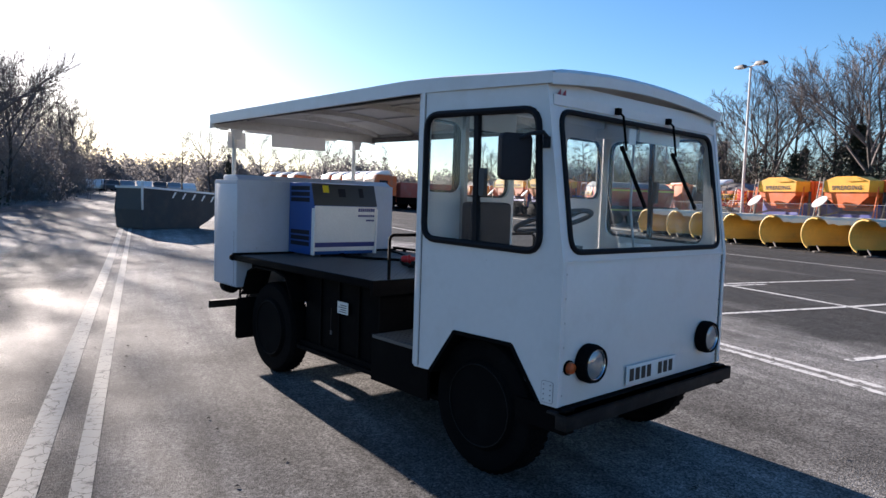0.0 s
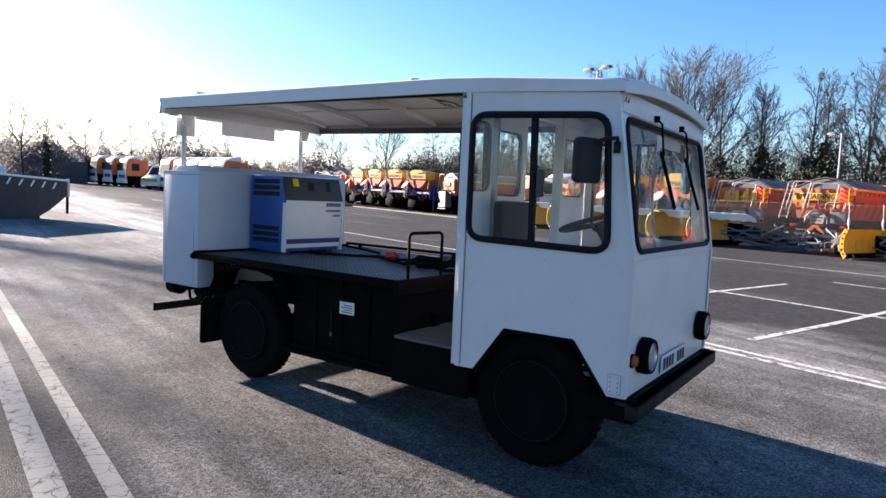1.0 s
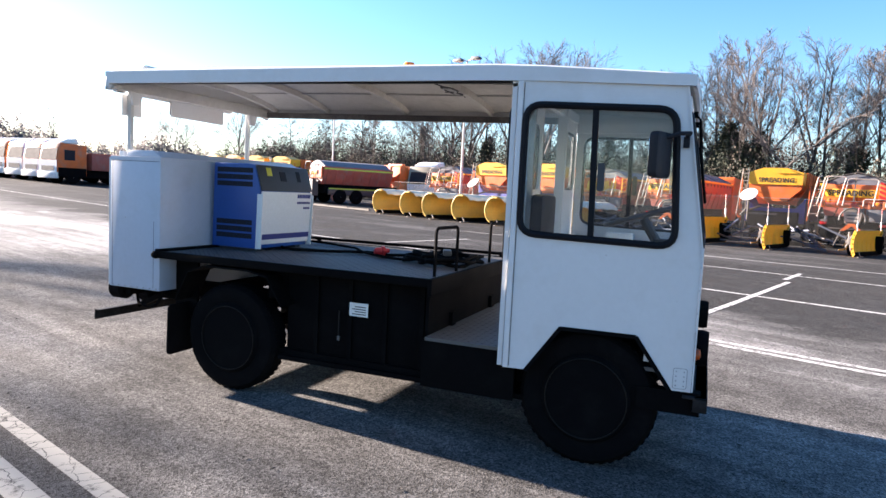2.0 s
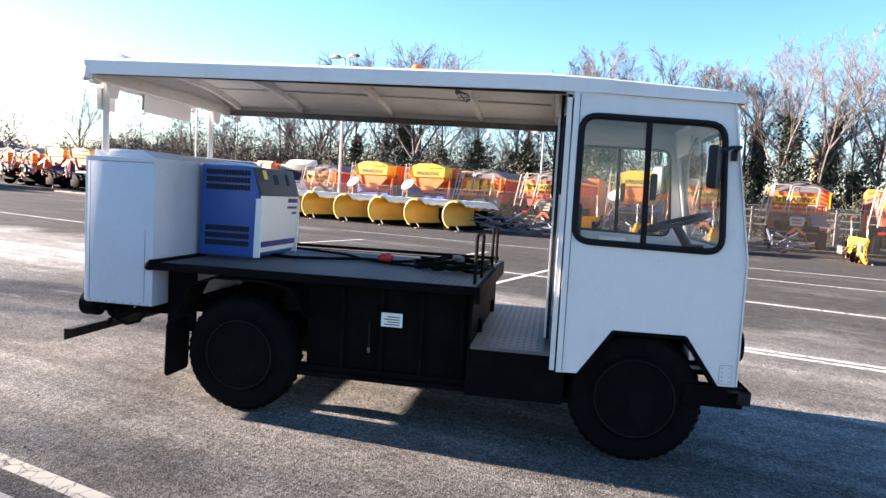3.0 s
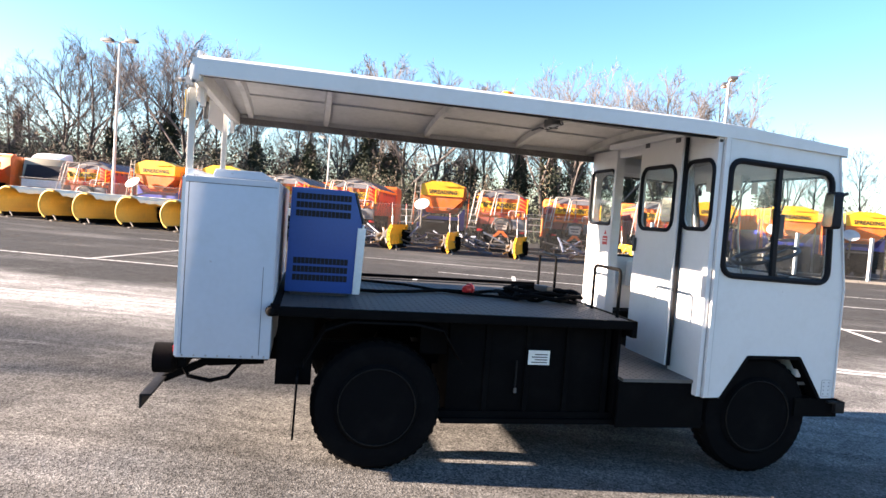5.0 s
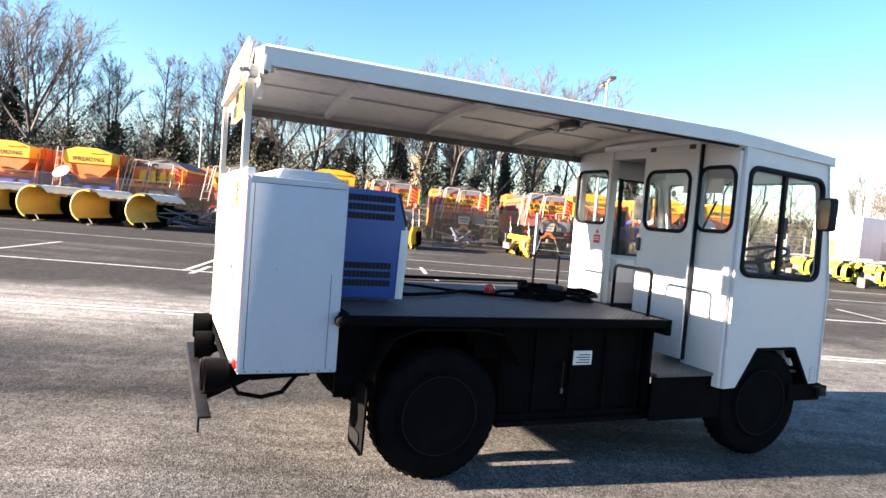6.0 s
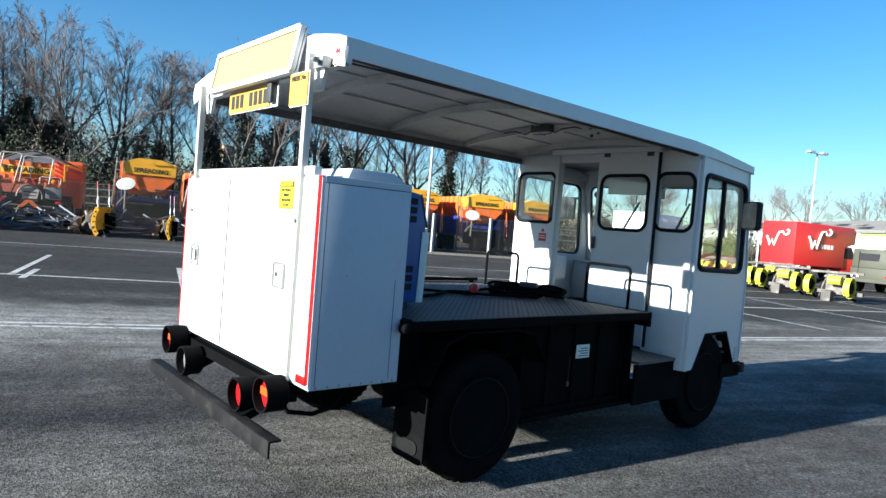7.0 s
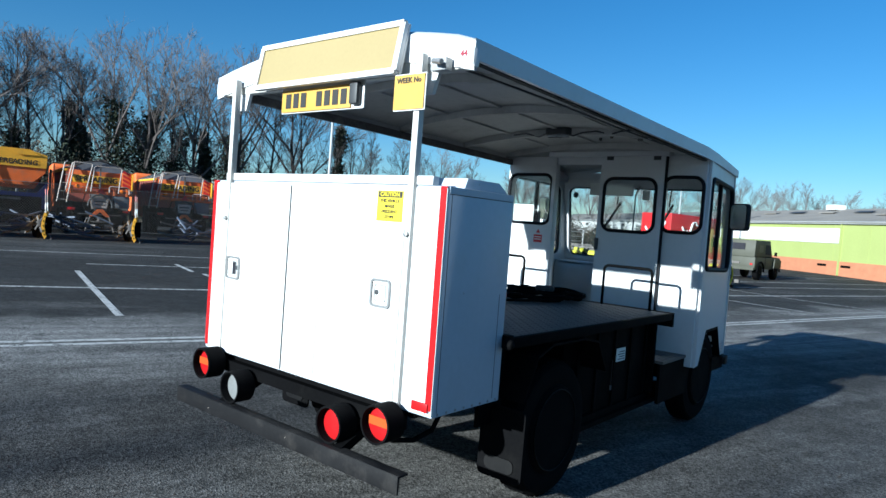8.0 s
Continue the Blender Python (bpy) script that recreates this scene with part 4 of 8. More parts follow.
week = part("week_card", Shape().box(-0.725, -0.555, 4.17, 4.176, 1.865, 2.01), PLATEY, truck, "yellow week number card on the post")
lettering("WEEK No", 0.032, INK, week, facing(-0.64, 4.178, 1.985, 0, 1), bold=0.0008)
part("corner_cap", Shape().box(0.83, 0.93, 4.072, 4.122, 2.03, 2.12), WHITE, truck, bevel=0.02)
cap = part("corner_cap", Shape().box(-0.93, -0.83, 4.072, 4.122, 2.03, 2.12), WHITE, truck, bevel=0.02)
lettering("44", 0.036, MAROON, cap, facing(-0.88, 4.124, 2.085, 0, 1), bold=0.001)
part("corner_hook", Shape().tube([(-0.78, 4.12, 2.06), (-0.78, 4.19, 2.05), (-0.83, 4.2, 2.04)], 0.012, 6).box(-0.82, -0.74, 4.12, 4.16, 2.02, 2.07), STEEL, truck)

# ---- rear cabinet ----
cx0, cx1, cy0, cy1, cz0, cz1 = -0.862, 0.858, 3.65, 4.135, 0.59, 1.55
cab_box = part("rear_cabinet", Shape().box(cx0, cx1, cy0, cy1, cz0, cz1), CABINET, truck, "pale blue-grey steel rear cabinet with two white doors", bevel=0.006)
part("cabinet_lid", Shape().prism([(3.665, 0), (4.0, 0), (3.98, 0.045), (3.745, 0.045)], lambda s, t, d: Vector((-0.84 + d, s, 1.552 + t)), 1.68), CABINET, cab_box, bevel=0.004)
part("cabinet_top_rail", Shape().box(-0.78, 0.74, 4.1, 4.14, 1.552, 1.59), WHITE, cab_box, bevel=0.004)
part("top_flange", Shape().box(cx0 - 0.003, cx0 + 0.002, cy0 + 0.01, cy1 - 0.01, cz1 - 0.03, cz1 - 0.002), CABINET, cab_box)
for y0, y1, z0, z1 in ((cy0 + 0.057, cy0 + 0.0595, cz0 + 0.02, cz0 + 0.5), (cy1 - 0.03, cy1 - 0.027, cz0 + 0.02, cz1 - 0.033), (cy0 + 0.01, cy1 - 0.01, cz1 - 0.034, cz1 - 0.031)):
    part("seam", Shape().box(cx0 - 0.001, cx0, y0, y1, z0, z1), CHARCOAL, cab_box)
riv = Shape()
for i in range(8):
    riv.lathe((cx0, cy0 + 0.03 + 0.06 * i, cz0 + 0.012), (-1, 0, 0), [(0, 0.006), (0.004, 0.005), (0.005, 0.001)], 6)
tagged(part("rivet_row", riv, STEEL, cab_box), kind="stuff")
for x0, x1, lx in ((0.135, 0.805, 0.595), (-0.65, 0.13, -0.54)):
    d = part("cabinet_door", Shape().box(x0, x1, cy1 + 0.001, cy1 + 0.018, cz0 + 0.01, cz1 - 0.015), WHITE, cab_box, "white flush cabinet door", bevel=0.004)
    lm = cy1 + 0.019
    k = part("door_latch", Shape().plate(rounded(lx - 0.06, lx + 0.06, 1.01, 1.135, 0.02), [rounded(lx - 0.05, lx + 0.05, 1.02, 1.125, 0.012)], lambda s, t, dd: Vector((s, lm + dd, t)), 0.01), STEEL, d, "bright recessed paddle latch")
    part("latch_paddle", Shape().box(lx - 0.046, lx + 0.046, lm, lm + 0.004, 1.024, 1.121), LORRYWHITE, k)
    part("latch_rim", Shape().plate(rounded(lx - 0.036, lx + 0.036, 1.035, 1.11, 0.008), [rounded(lx - 0.031, lx + 0.031, 1.04, 1.105, 0.006)], lambda s, t, dd: Vector((s, lm + 0.0045 + dd, t)), 0.003), STEEL, k)
    if lx > 0:
        part("latch_slot", Shape().box(lx - 0.028, lx + 0.002, lm + 0.003, lm + 0.006, 1.038, 1.107), SLOT, k)
    part("latch_keyhole", Shape().lathe((lx + (0.02 if lx < 0 else -0.04), lm + 0.004, 1.075), (0, 1, 0), [(0, 0.012), (0.004, 0.012), (0.005, 0.003)], 10), CHARCOAL, k)
for x0, x1 in ((cx0 + 0.037, -0.655), (0.81, cx1 - 0.051)):
    part("door_frame", Shape().box(x0, x1, cy1 + 0.0005, cy1 + 0.005, cz0 + 0.01, cz1 - 0.01), WHITE, cab_box)
part("door_fold", Shape().box(-0.123, -0.1185, cy1 + 0.018, cy1 + 0.0192, 0.62, 1.52), STEEL, cab_box)
part("door_gap", Shape().box(0.1285, 0.1365, cy1 + 0.0005, cy1 + 0.0212, 0.605, 1.532), CHARCOAL, cab_box)
part("door_edge_line", Shape().box(0.805, 0.809, cy1 + 0.0005, cy1 + 0.017, 0.61, 1.53), GRIME, cab_box)
part("door_edge_line", Shape().box(-0.654, -0.65, cy1 + 0.0005, cy1 + 0.017, 0.61, 1.53), GRIME, cab_box)
for sx, x in ((-1, cx0), (1, cx1)):
    part("red_strip", Shape().box(x + 0.001 if sx < 0 else x - 0.05, x + 0.036 if sx < 0 else x - 0.001, cy1 + 0.0005, cy1 + 0.006, cz0 + 0.03, cz1 - 0.002), RED, cab_box, "red reflective strip")
    part("red_reflector", Shape().box(sx * 0.8 - 0.045, sx * 0.8 + 0.045, cy1 + 0.001, cy1 + 0.014, cz0 + 0.02, cz0 + 0.06), RED, cab_box, bevel=0.006)
part("edge_lip", Shape().box(cx0 - 0.001, cx0 + 0.003, cy1 - 0.01, cy1 + 0.006, cz0 + 0.01, cz1 - 0.01), WHITE, cab_box)
caution = part("caution_sticker", Shape().box(-0.635, -0.48, cy1 + 0.0185, cy1 + 0.0205, 1.388, 1.522), STICKER, cab_box, "yellow caution sticker with black words")
part("sticker_band", Shape().box(-0.63, -0.485, cy1 + 0.0205, cy1 + 0.0215, 1.492, 1.518), INK, caution)
lettering("CAUTION", 0.026, STICKER, caution, facing(-0.5575, cy1 + 0.0225, 1.505, 0, 1), bold=0.0005)
for i, w in enumerate(("THIS VEHICLE", "MAKES", "FREQUENT", "STOPS")):
    lettering(w, 0.019, INK, caution, facing(-0.5575, cy1 + 0.0215, 1.477 - 0.0235 * i, 0, 1), bold=0.0006)


def tail_lamp(x, z, inner, band):
    t = part("tail_lamp", Shape().lathe((x, 4.15, z), (0, 1, 0), [(0, 0.06), (0.02, 0.083), (0.12, 0.083), (0.12, 0.074), (0.07, 0.072)], 28), RUBBER, truck, "round tail lamp in a black tube")
    part("lens", Shape().lathe((x, 4.2, z), (0, 1, 0), [(0, 0.073), (0.03, 0.073), (0.034, 0.06), (0.036, 0.002)], 24), inner, t)
    if band:
        part("amber_band", Shape().box(x - 0.062, x + 0.062, 4.236, 4.24, z - 0.012, z + 0.025), DULLAMBER, t)


tail_lamp(0.67, 0.543, RED, True)
tail_lamp(0.39, 0.471, LENS, False)
tail_lamp(-0.385, 0.471, RED, False)
tail_lamp(-0.67, 0.543, RED, True)
part("tail_lamp_rail", Shape().box(-0.7, 0.72, 4.1, 4.15, 0.5, 0.56).box(-0.75, 0.75, 4.04, 4.11, 0.56, 0.588), BLACK, truck)
part("rear_bumper", Shape().box(-0.85, 0.84, 4.29, 4.302, 0.31, 0.385).box(-0.85, 0.84, 4.24, 4.3, 0.377, 0.388), WORNBLACK, truck, "worn black angle-iron rear bumper", bevel=0.003)
for x in (-0.45, 0.45):
    part("bumper_stay", Shape().bar((x, 3.7, 0.5), (x, 4.02, 0.48), 0.06, 0.05).bar((x, 4.0, 0.49), (x, 4.26, 0.37), 0.05, 0.04), BLACK, truck)
part("trailing_cable", Shape().tube([(-0.6, 4.14, 0.5), (-0.62, 4.1, 0.43), (-0.64, 3.98, 0.41), (-0.66, 3.88, 0.44), (-0.66, 3.8, 0.54)], 0.012, 6), RUBBER, truck)

part("rubber_stop", Shape().lathe((-0.885, 3.655, 0.86), (-1, 0, 0), [(0, 0.03), (0.02, 0.028), (0.035, 0.018), (0.04, 0.003)], 12), RUBBER, truck)

# ---- deck and chassis ----
deck = part("deck", Shape().box(-0.885, 0.885, 1.545, 3.652, 0.862, 0.882), DECK, truck, "scuffed chequer-plate load deck")
for a in ((-0.895, -0.865, 1.545, 3.66), (0.865, 0.895, 1.545, 3.66)):
    part("deck_edge", Shape().box(a[0], a[1], a[2], a[3], 0.835, 0.886), BLACK, deck, bevel=0.003)
part("deck_edge", Shape().box(-0.897, 0.897, 1.515, 1.545, 0.785, 0.887), BLACK, deck, bevel=0.003)
part("deck_edge", Shape().box(-0.897, 0.897, 3.61, 3.66, 0.84, 0.9), BLACK, deck, bevel=0.003)
part("deck_side_rail", Shape().box(0.84, 0.875, 1.56, 3.6, 0.9, 0.925).box(0.85, 0.865, 1.6, 1.64, 0.88, 0.9).box(0.85, 0.865, 3.4, 3.44, 0.88, 0.9), BLACK, deck)
for sx in (-1, 1):
    part("chassis_rail", Shape().box(sx * 0.42 - 0.035, sx * 0.42 + 0.035, 0.12, 1.54, 0.4, 0.495).box(sx * 0.42 - 0.035, sx * 0.42 + 0.035, 1.54, 4.1, 0.5, 0.62), BLACK, truck)
for sx in (-1, 1):
    b = part("battery_box", Shape().box(min(sx * 0.25, sx * 0.74), max(sx * 0.25, sx * 0.74), 1.6, 2.63, 0.26, 0.83), BLACK, truck, "black steel battery box under the deck", bevel=0.006)
    for i in range(4):
        y = 1.61 + 1.02 * (i + 0.02) / 4
        part("box_rib", Shape().box(min(sx * 0.74, sx * 0.755), max(sx * 0.74, sx * 0.755), y, y + 0.03, 0.28, 0.82), BLACK, b)
    part("box_foot_rail", Shape().box(min(sx * 0.7, sx * 0.765), max(sx * 0.7, sx * 0.765), 1.55, 2.68, 0.255, 0.29), BLACK, b)
    part("box_catch", Shape().box(sx * 0.765 - 0.005, sx * 0.765 + 0.005, 2.207, 2.217, 0.44, 0.6), RIMPAINT, b)
    part("catch_tag", Shape().box(sx * 0.768 - 0.004, sx * 0.768 + 0.004, 2.204, 2.22, 0.405, 0.435), GRIME, b)
    if sx < 0:
        lab = part("data_label", Shape().box(-0.762, -0.757, 2.005, 2.14, 0.578, 0.665), PAPER, b, "small white data label")
        for i in range(4):
            part("label_line", Shape().box(-0.764, -0.762, 2.02, 2.02 + 0.1 - 0.02 * (i % 2), 0.59 + 0.016 * i, 0.596 + 0.016 * i), CHARCOAL, lab)
part("step_plate", Shape().box(-0.86, 0.86, 1.02, 1.56, 0.51, 0.53), CHEQUER, truck, "chequer-plate step between cab and deck")


def chequer(x0, x1, y0, y1, z, parent, mat):
    """Raised lozenges of chequer plate, in turn along and across."""
    s = Shape()
    nx, ny = int((x1 - x0) / 0.042), int((y1 - y0) / 0.042)
    for i in range(nx):
        for j in range(ny):
            cx, cy = x0 + 0.042 * (i + 0.5), y0 + 0.042 * (j + 0.5)
            a, b = (0.017, 0.005) if (i + j) % 2 else (0.005, 0.017)
            s.add([(cx - a, cy, z), (cx, cy - b, z), (cx + a, cy, z), (cx, cy + b, z), (cx, cy, z + 0.0035)], [(0, 1, 4), (1, 2, 4), (2, 3, 4), (3, 0, 4)])
    tagged(part("chequer_pattern", raw_mesh(s.v, s.f, "chequer_pattern", mat), mat, parent), kind="stuff")


chequer(-0.86, 0.86, 1.555, 3.6, 0.8814, deck, DECK)
chequer(-0.85, 0.85, 1.1, 1.55, 0.5302, truck, CHEQUER)
part("step_riser", Shape().box(-0.8, 0.8, 1.565, 1.585, 0.3, 0.84), BLACK, truck)
# Skirts hang low to keep light off the ground below.
for sx in (-1, 1):
    part("step_skirt", Shape().box(sx * 0.84 - 0.01, sx * 0.84 + 0.01, 1.0, 1.58, 0.225, 0.508), BLACK, truck)
for x0, x1 in ((-0.73, -0.355), (0.36, 0.73)):
    y = 1.57
    r = 0.03
    pts = [(x0, y, 0.88), (x0, y, 1.15), (x0 + r * 0.3, y, 1.17), (x0 + r, y, 1.18), (x1 - r, y, 1.18), (x1 - r * 0.3, y, 1.17), (x1, y, 1.15), (x1, y, 0.88)]
    part("grab_hoop", Shape().tube(pts, 0.011, 8), BLACK, truck, "black bent-tube grab hoop")


# wheels
def road_wheel(x, y, z, r, width, side):
    d = Vector((side, 0, 0))
    w = width
    tyre = [(0, r * 0.58), (0.0, r * 0.62), (0.02, r * 0.66), (0.01, r * 0.8), (0.018, r * 0.93), (0.04, r * 0.985), (0.07, r), (w - 0.07, r), (w - 0.04, r * 0.985), (w - 0.018, r * 0.93), (w - 0.01, r * 0.8), (w - 0.02, r * 0.66), (w, r * 0.6), (w, r * 0.58)]
    wh = part("wheel", Shape().lathe((x, y, z), -d, tyre, 40), RUBBER, truck, "black treaded tyre on a dark steel wheel")
    tread = Shape()
    for i in range(44):
        a = 2 * math.pi * i / 44
        for off in (0.045, w - 0.075):
            m = Matrix.Translation((x, y, z)) @ Matrix.Rotation(a + (0.03 if off > 0.06 else 0), 4, "X")
            x0 = -side * off
            tread.box(min(x0, x0 - side * 0.035), max(x0, x0 - side * 0.035), -0.013, 0.013, r - 0.014, r + 0.0012, m)
    tagged(part("tread", tread, RUBBER, wh), kind="stuff")
    rim = [(0.02, r * 0.585), (0.0, r * 0.6), (0.006, r * 0.565), (0.03, r * 0.55), (0.1, r * 0.5), (0.115, r * 0.44), (0.09, r * 0.36), (0.085, r * 0.24), (0.09, r * 0.2), (0.085, r * 0.15), (0.03, r * 0.13), (0.025, 0.002)]
    rim_part = part("rim", Shape().lathe((x, y, z), -d, rim, 32), RIMPAINT, wh, "dark painted steel rim")
    part("rim_edge", Shape().tube([(x + side * 0.004, y + r * 0.59 * math.cos(q), z + r * 0.59 * math.sin(q)) for q in [i * math.pi / 20 for i in range(40)]], 0.004, 6, True), STEELRIM, rim_part)
    nuts = Shape()
    for i in range(5):
        a = 2 * math.pi * i / 5
        nuts.lathe((x - side * 0.09, y + r * 0.29 * math.cos(a), z + r * 0.29 * math.sin(a)), d, [(0, 0.014), (0.02, 0.012), (0.022, 0.004)], 6)
    part("wheel_nuts", nuts, STEEL, rim_part)


for sx in (-1, 1):
    road_wheel(sx * 0.83, 0.59, 0.3, 0.383, 0.2, sx)
    road_wheel(sx * 0.845, 3.045, 0.328, 0.372, 0.2, sx)
part("axle", Shape().tube([(-0.72, 0.575, 0.36), (0.72, 0.575, 0.36)], 0.04, 8), BLACK, truck)
part("axle", Shape().tube([(-0.72, 3.035, 0.36), (0.72, 3.035, 0.36)], 0.05, 8).lathe((-0.12, 3.035, 0.36), (1, 0, 0), [(0, 0.06), (0.05, 0.14), (0.19, 0.14), (0.24, 0.06)], 16), BLACK, truck)
for sx in (-1, 1):
    guard = Shape()
    loop = [(2.58, 0.6), (2.7, 0.78), (2.86, 0.81), (3.22, 0.81), (3.36, 0.76), (3.47, 0.55)]
    for a, b in zip(loop, loop[1:]):
        guard.add(
            [(sx * (0.79 + e), p[0], p[1] + h) for p in (a, b) for e, h in ((-0.12, 0), (0.105, 0), (0.105, 0.012), (-0.12, 0.012))],
            [(0, 1, 5, 4), (1, 2, 6, 5), (2, 3, 7, 6), (3, 0, 4, 7), (0, 3, 2, 1), (4, 5, 6, 7)])
    g = part("mudguard", guard, BLACK, truck, "folded black mudguard")
    part("mudflap", Shape().prism(rounded(sx * 0.8 - 0.13, sx * 0.8 + 0.13, 0.16, 0.52, 0.03), lambda s, t, d: Vector((s, 3.49 + 0.02 * (0.52 - t) + d, t)), 0.012), RUBBER, truck, "black rubber mudflap")
    part("flap_plate", Shape().prism(rounded(sx * 0.8 - 0.085, sx * 0.8 + 0.085, 0.2, 0.27, 0.03), lambda s, t, d: Vector((s, 3.507 + 0.02 * (0.52 - t) + d, t)), 0.003), RIMPAINT, truck)
    part("hanger_plate", Shape().box(sx * 0.72 - 0.01, sx * 0.72 + 0.01, 2.64, 2.8, 0.62, 0.84), BLACK, truck)
    part("hanger_plate", Shape().box(sx * 0.72 - 0.01, sx * 0.72 + 0.01, 3.42, 3.62, 0.42, 0.84), BLACK, truck)
    part("front_arch_liner", Shape().box(sx * 0.6 - 0.1, sx * 0.6 + 0.1, 0.2, 1.0, 0.74, 0.76).box(sx * 0.6 - 0.1, sx * 0.6 + 0.1, 1.0, 1.02, 0.3, 0.75).box(sx * 0.58 - 0.01, sx * 0.58 + 0.01, 0.12, 1.0, 0.42, 0.745).box(min(sx * 0.6, sx * 0.83), max(sx * 0.6, sx * 0.83), 0.2, 1.0, 0.73, 0.745).box(min(sx * 0.58, sx * 0.8), max(sx * 0.58, sx * 0.8), 0.105, 0.12, 0.4, 0.74), BLACK, truck)
# Flat box added to block light and darken the ground under the float.
part("under_tray", Shape().box(-0.8, 0.8, 0.95, 2.66, 0.225, 0.255), BLACK, truck)
part("motor_housing", Shape().lathe((0.25, 2.7, 0.42), (0, 1, 0), [(0, 0.1), (0.02, 0.14), (0.25, 0.14), (0.28, 0.08)], 16).box(0.0, 0.3, 3.62, 4.05, 0.48, 0.585).box(-0.8, 0.8, 3.66, 4.1, 0.57, 0.59), BLACK, truck)

# ---- loose things on the deck ----
charger = thing("battery_charger", "blue and white industrial battery charger standing on the deck", "battery charger", (3.95, 8.49, 0.884), 0)
charger.scale = (0.93, 1.04, 1.04)
body_prof = [(0.05, 0.02), (0.02, 0.45), (0.075, 0.63), (0.13, 0.638), (0.44, 0.638), (0.45, 0.02)]
part("body", Shape().prism(body_prof, lambda s, t, d: Vector((d, s, t)), 0.72), BLUE, charger, bevel=0.006)
for x in (-0.006, 0.711):
    part("corner_trim", Shape().prism([(0.0, 0.02), (-0.015, 0.42), (0.035, 0.42), (0.045, 0.02)], lambda s, t, d, x=x: Vector((x + d, s + 0.008, t)), 0.015), LORRYWHITE, charger, bevel=0.002)
front = lambda s, t, d: Vector((s, 0.05 - 0.03 * (t - 0.02) / 0.43 - 0.006 - d, t))
part("front_panel", Shape().prism([(0.005, 0.05), (0.715, 0.05), (0.715, 0.44), (0.005, 0.44)], front, 0.012), LORRYWHITE, charger, bevel=0.003)
part("stripe", Shape().prism([(0.005, 0.085), (0.715, 0.085), (0.715, 0.125), (0.005, 0.125)], lambda s, t, d: front(s, t, d + 0.012), 0.002), NAVY, charger)
crown = lambda s, t, d: Vector((s, 0.02 + 0.055 * (t - 0.45) / 0.18 - 0.004 - d, t))
ctrl = part("control_panel", Shape().prism([(0.0, 0.445), (0.72, 0.445), (0.72, 0.632), (0.0, 0.632)], crown, 0.012), CHARCOAL, charger, "dark control panel", bevel=0.003)
part("display", Shape().prism([(0.28, 0.52), (0.36, 0.52), (0.36, 0.59), (0.28, 0.59)], lambda s, t, d: crown(s, t, d + 0.012), 0.003), SLOT, ctrl)
part("display", Shape().prism([(0.52, 0.52), (0.57, 0.52), (0.57, 0.6), (0.52, 0.6)], lambda s, t, d: crown(s, t, d + 0.012), 0.003), SLOT, ctrl)
part("hazard_sticker", Shape().prism([(0.11, 0.555), (0.175, 0.555), (0.175, 0.615), (0.11, 0.615)], lambda s, t, d: crown(s, t, d + 0.012), 0.002), STICKER, ctrl)
for w, a, b in ((0.2, 0.395, 0.425), (0.2, 0.35, 0.368), (0.1, 0.31, 0.326)):
    n = int(w / 0.025)
    for i in range(n):
        part("maker_mark", Shape().prism([(0.695 - w + 0.025 * i, a), (0.695 - w + 0.025 * i + 0.019, a), (0.695 - w + 0.025 * i + 0.019, b), (0.695 - w + 0.025 * i, b)], lambda s, t, d: front(s, t, d + 0.012), 0.002), NAVY, charger)
slot_mesh = mesh_of(Shape().box(-0.001, 0.001, 0, 0.0208, 0, 0.036), "louvre", SLOT)
for x, sg in ((0, -1), (0.72, 1)):
    for base in (0.09, 0.47):
        for row in range(3):
            for i in range(14):
                y0 = 0.09 + 0.023 * i
                z0 = base + 0.05 * row
                part("louvre", slot_mesh, SLOT, charger).matrix_basis = pose(x + sg * 0.001, y0, z0)
part("foot", Shape().box(0.05, 0.12, 0.08, 0.42, 0, 0.022), CHARCOAL, charger)
part("foot", Shape().box(0.6, 0.67, 0.08, 0.42, 0, 0.022), CHARCOAL, charger)

lead = thing("power_cable", "coiled black power cable with a red plug lying on the deck", "cable", (4.35, 7.15, 0.884))
coil = []
for i in range(150):
    a = i * 0.21
    rr = 0.2 + 0.05 * math.sin(i * 0.37) + 0.02 * math.sin(i * 1.1)
    coil.append((rr * 1.25 * math.cos(a), rr * 1.15 * math.sin(a) + 0.04 * math.sin(i * 0.05), 0.014 + 0.05 * (i / 150) + 0.012 * math.sin(i * 0.9)))
part("coil", Shape().tube(coil, 0.013, 6), RUBBER, lead)
tail = [(0.25, 0.1, 0.02), (0.18, 0.35, 0.016), (0.05, 0.5, 0.016), (0.12, 0.7, 0.016), (-0.05, 0.95, 0.016), (-0.15, 1.2, 0.016), (-0.12, 1.35, 0.016), (0.0, 1.45, 0.02), (0.1, 1.6, 0.05)]
part("loose_lead", Shape().tube(tail, 0.013, 6), RUBBER, lead)
part("loose_lead", Shape().tube([(-0.2, 0.2, 0.02), (-0.1, 0.45, 0.016), (0.1, 0.75, 0.016), (0.35, 0.95, 0.016), (0.5, 1.25, 0.016), (0.55, 1.6, 0.03)], 0.011, 6), RUBBER, lead)
part("plug", Shape().lathe((-0.02, 0.58, 0.042), (0.7, -0.7, 0.05), [(0, 0.02), (0.015, 0.03), (0.055, 0.03), (0.06, 0.038), (0.08, 0.038), (0.085, 0.022), (0.12, 0.015)], 16), REDPAINT, lead, "red industrial plug")
part("connector", Shape().box(-0.08, 0.06, -0.04, 0.02, 0.06, 0.1, Matrix.Rotation(0.4, 4, "Z")), CHARCOAL, lead, bevel=0.01)

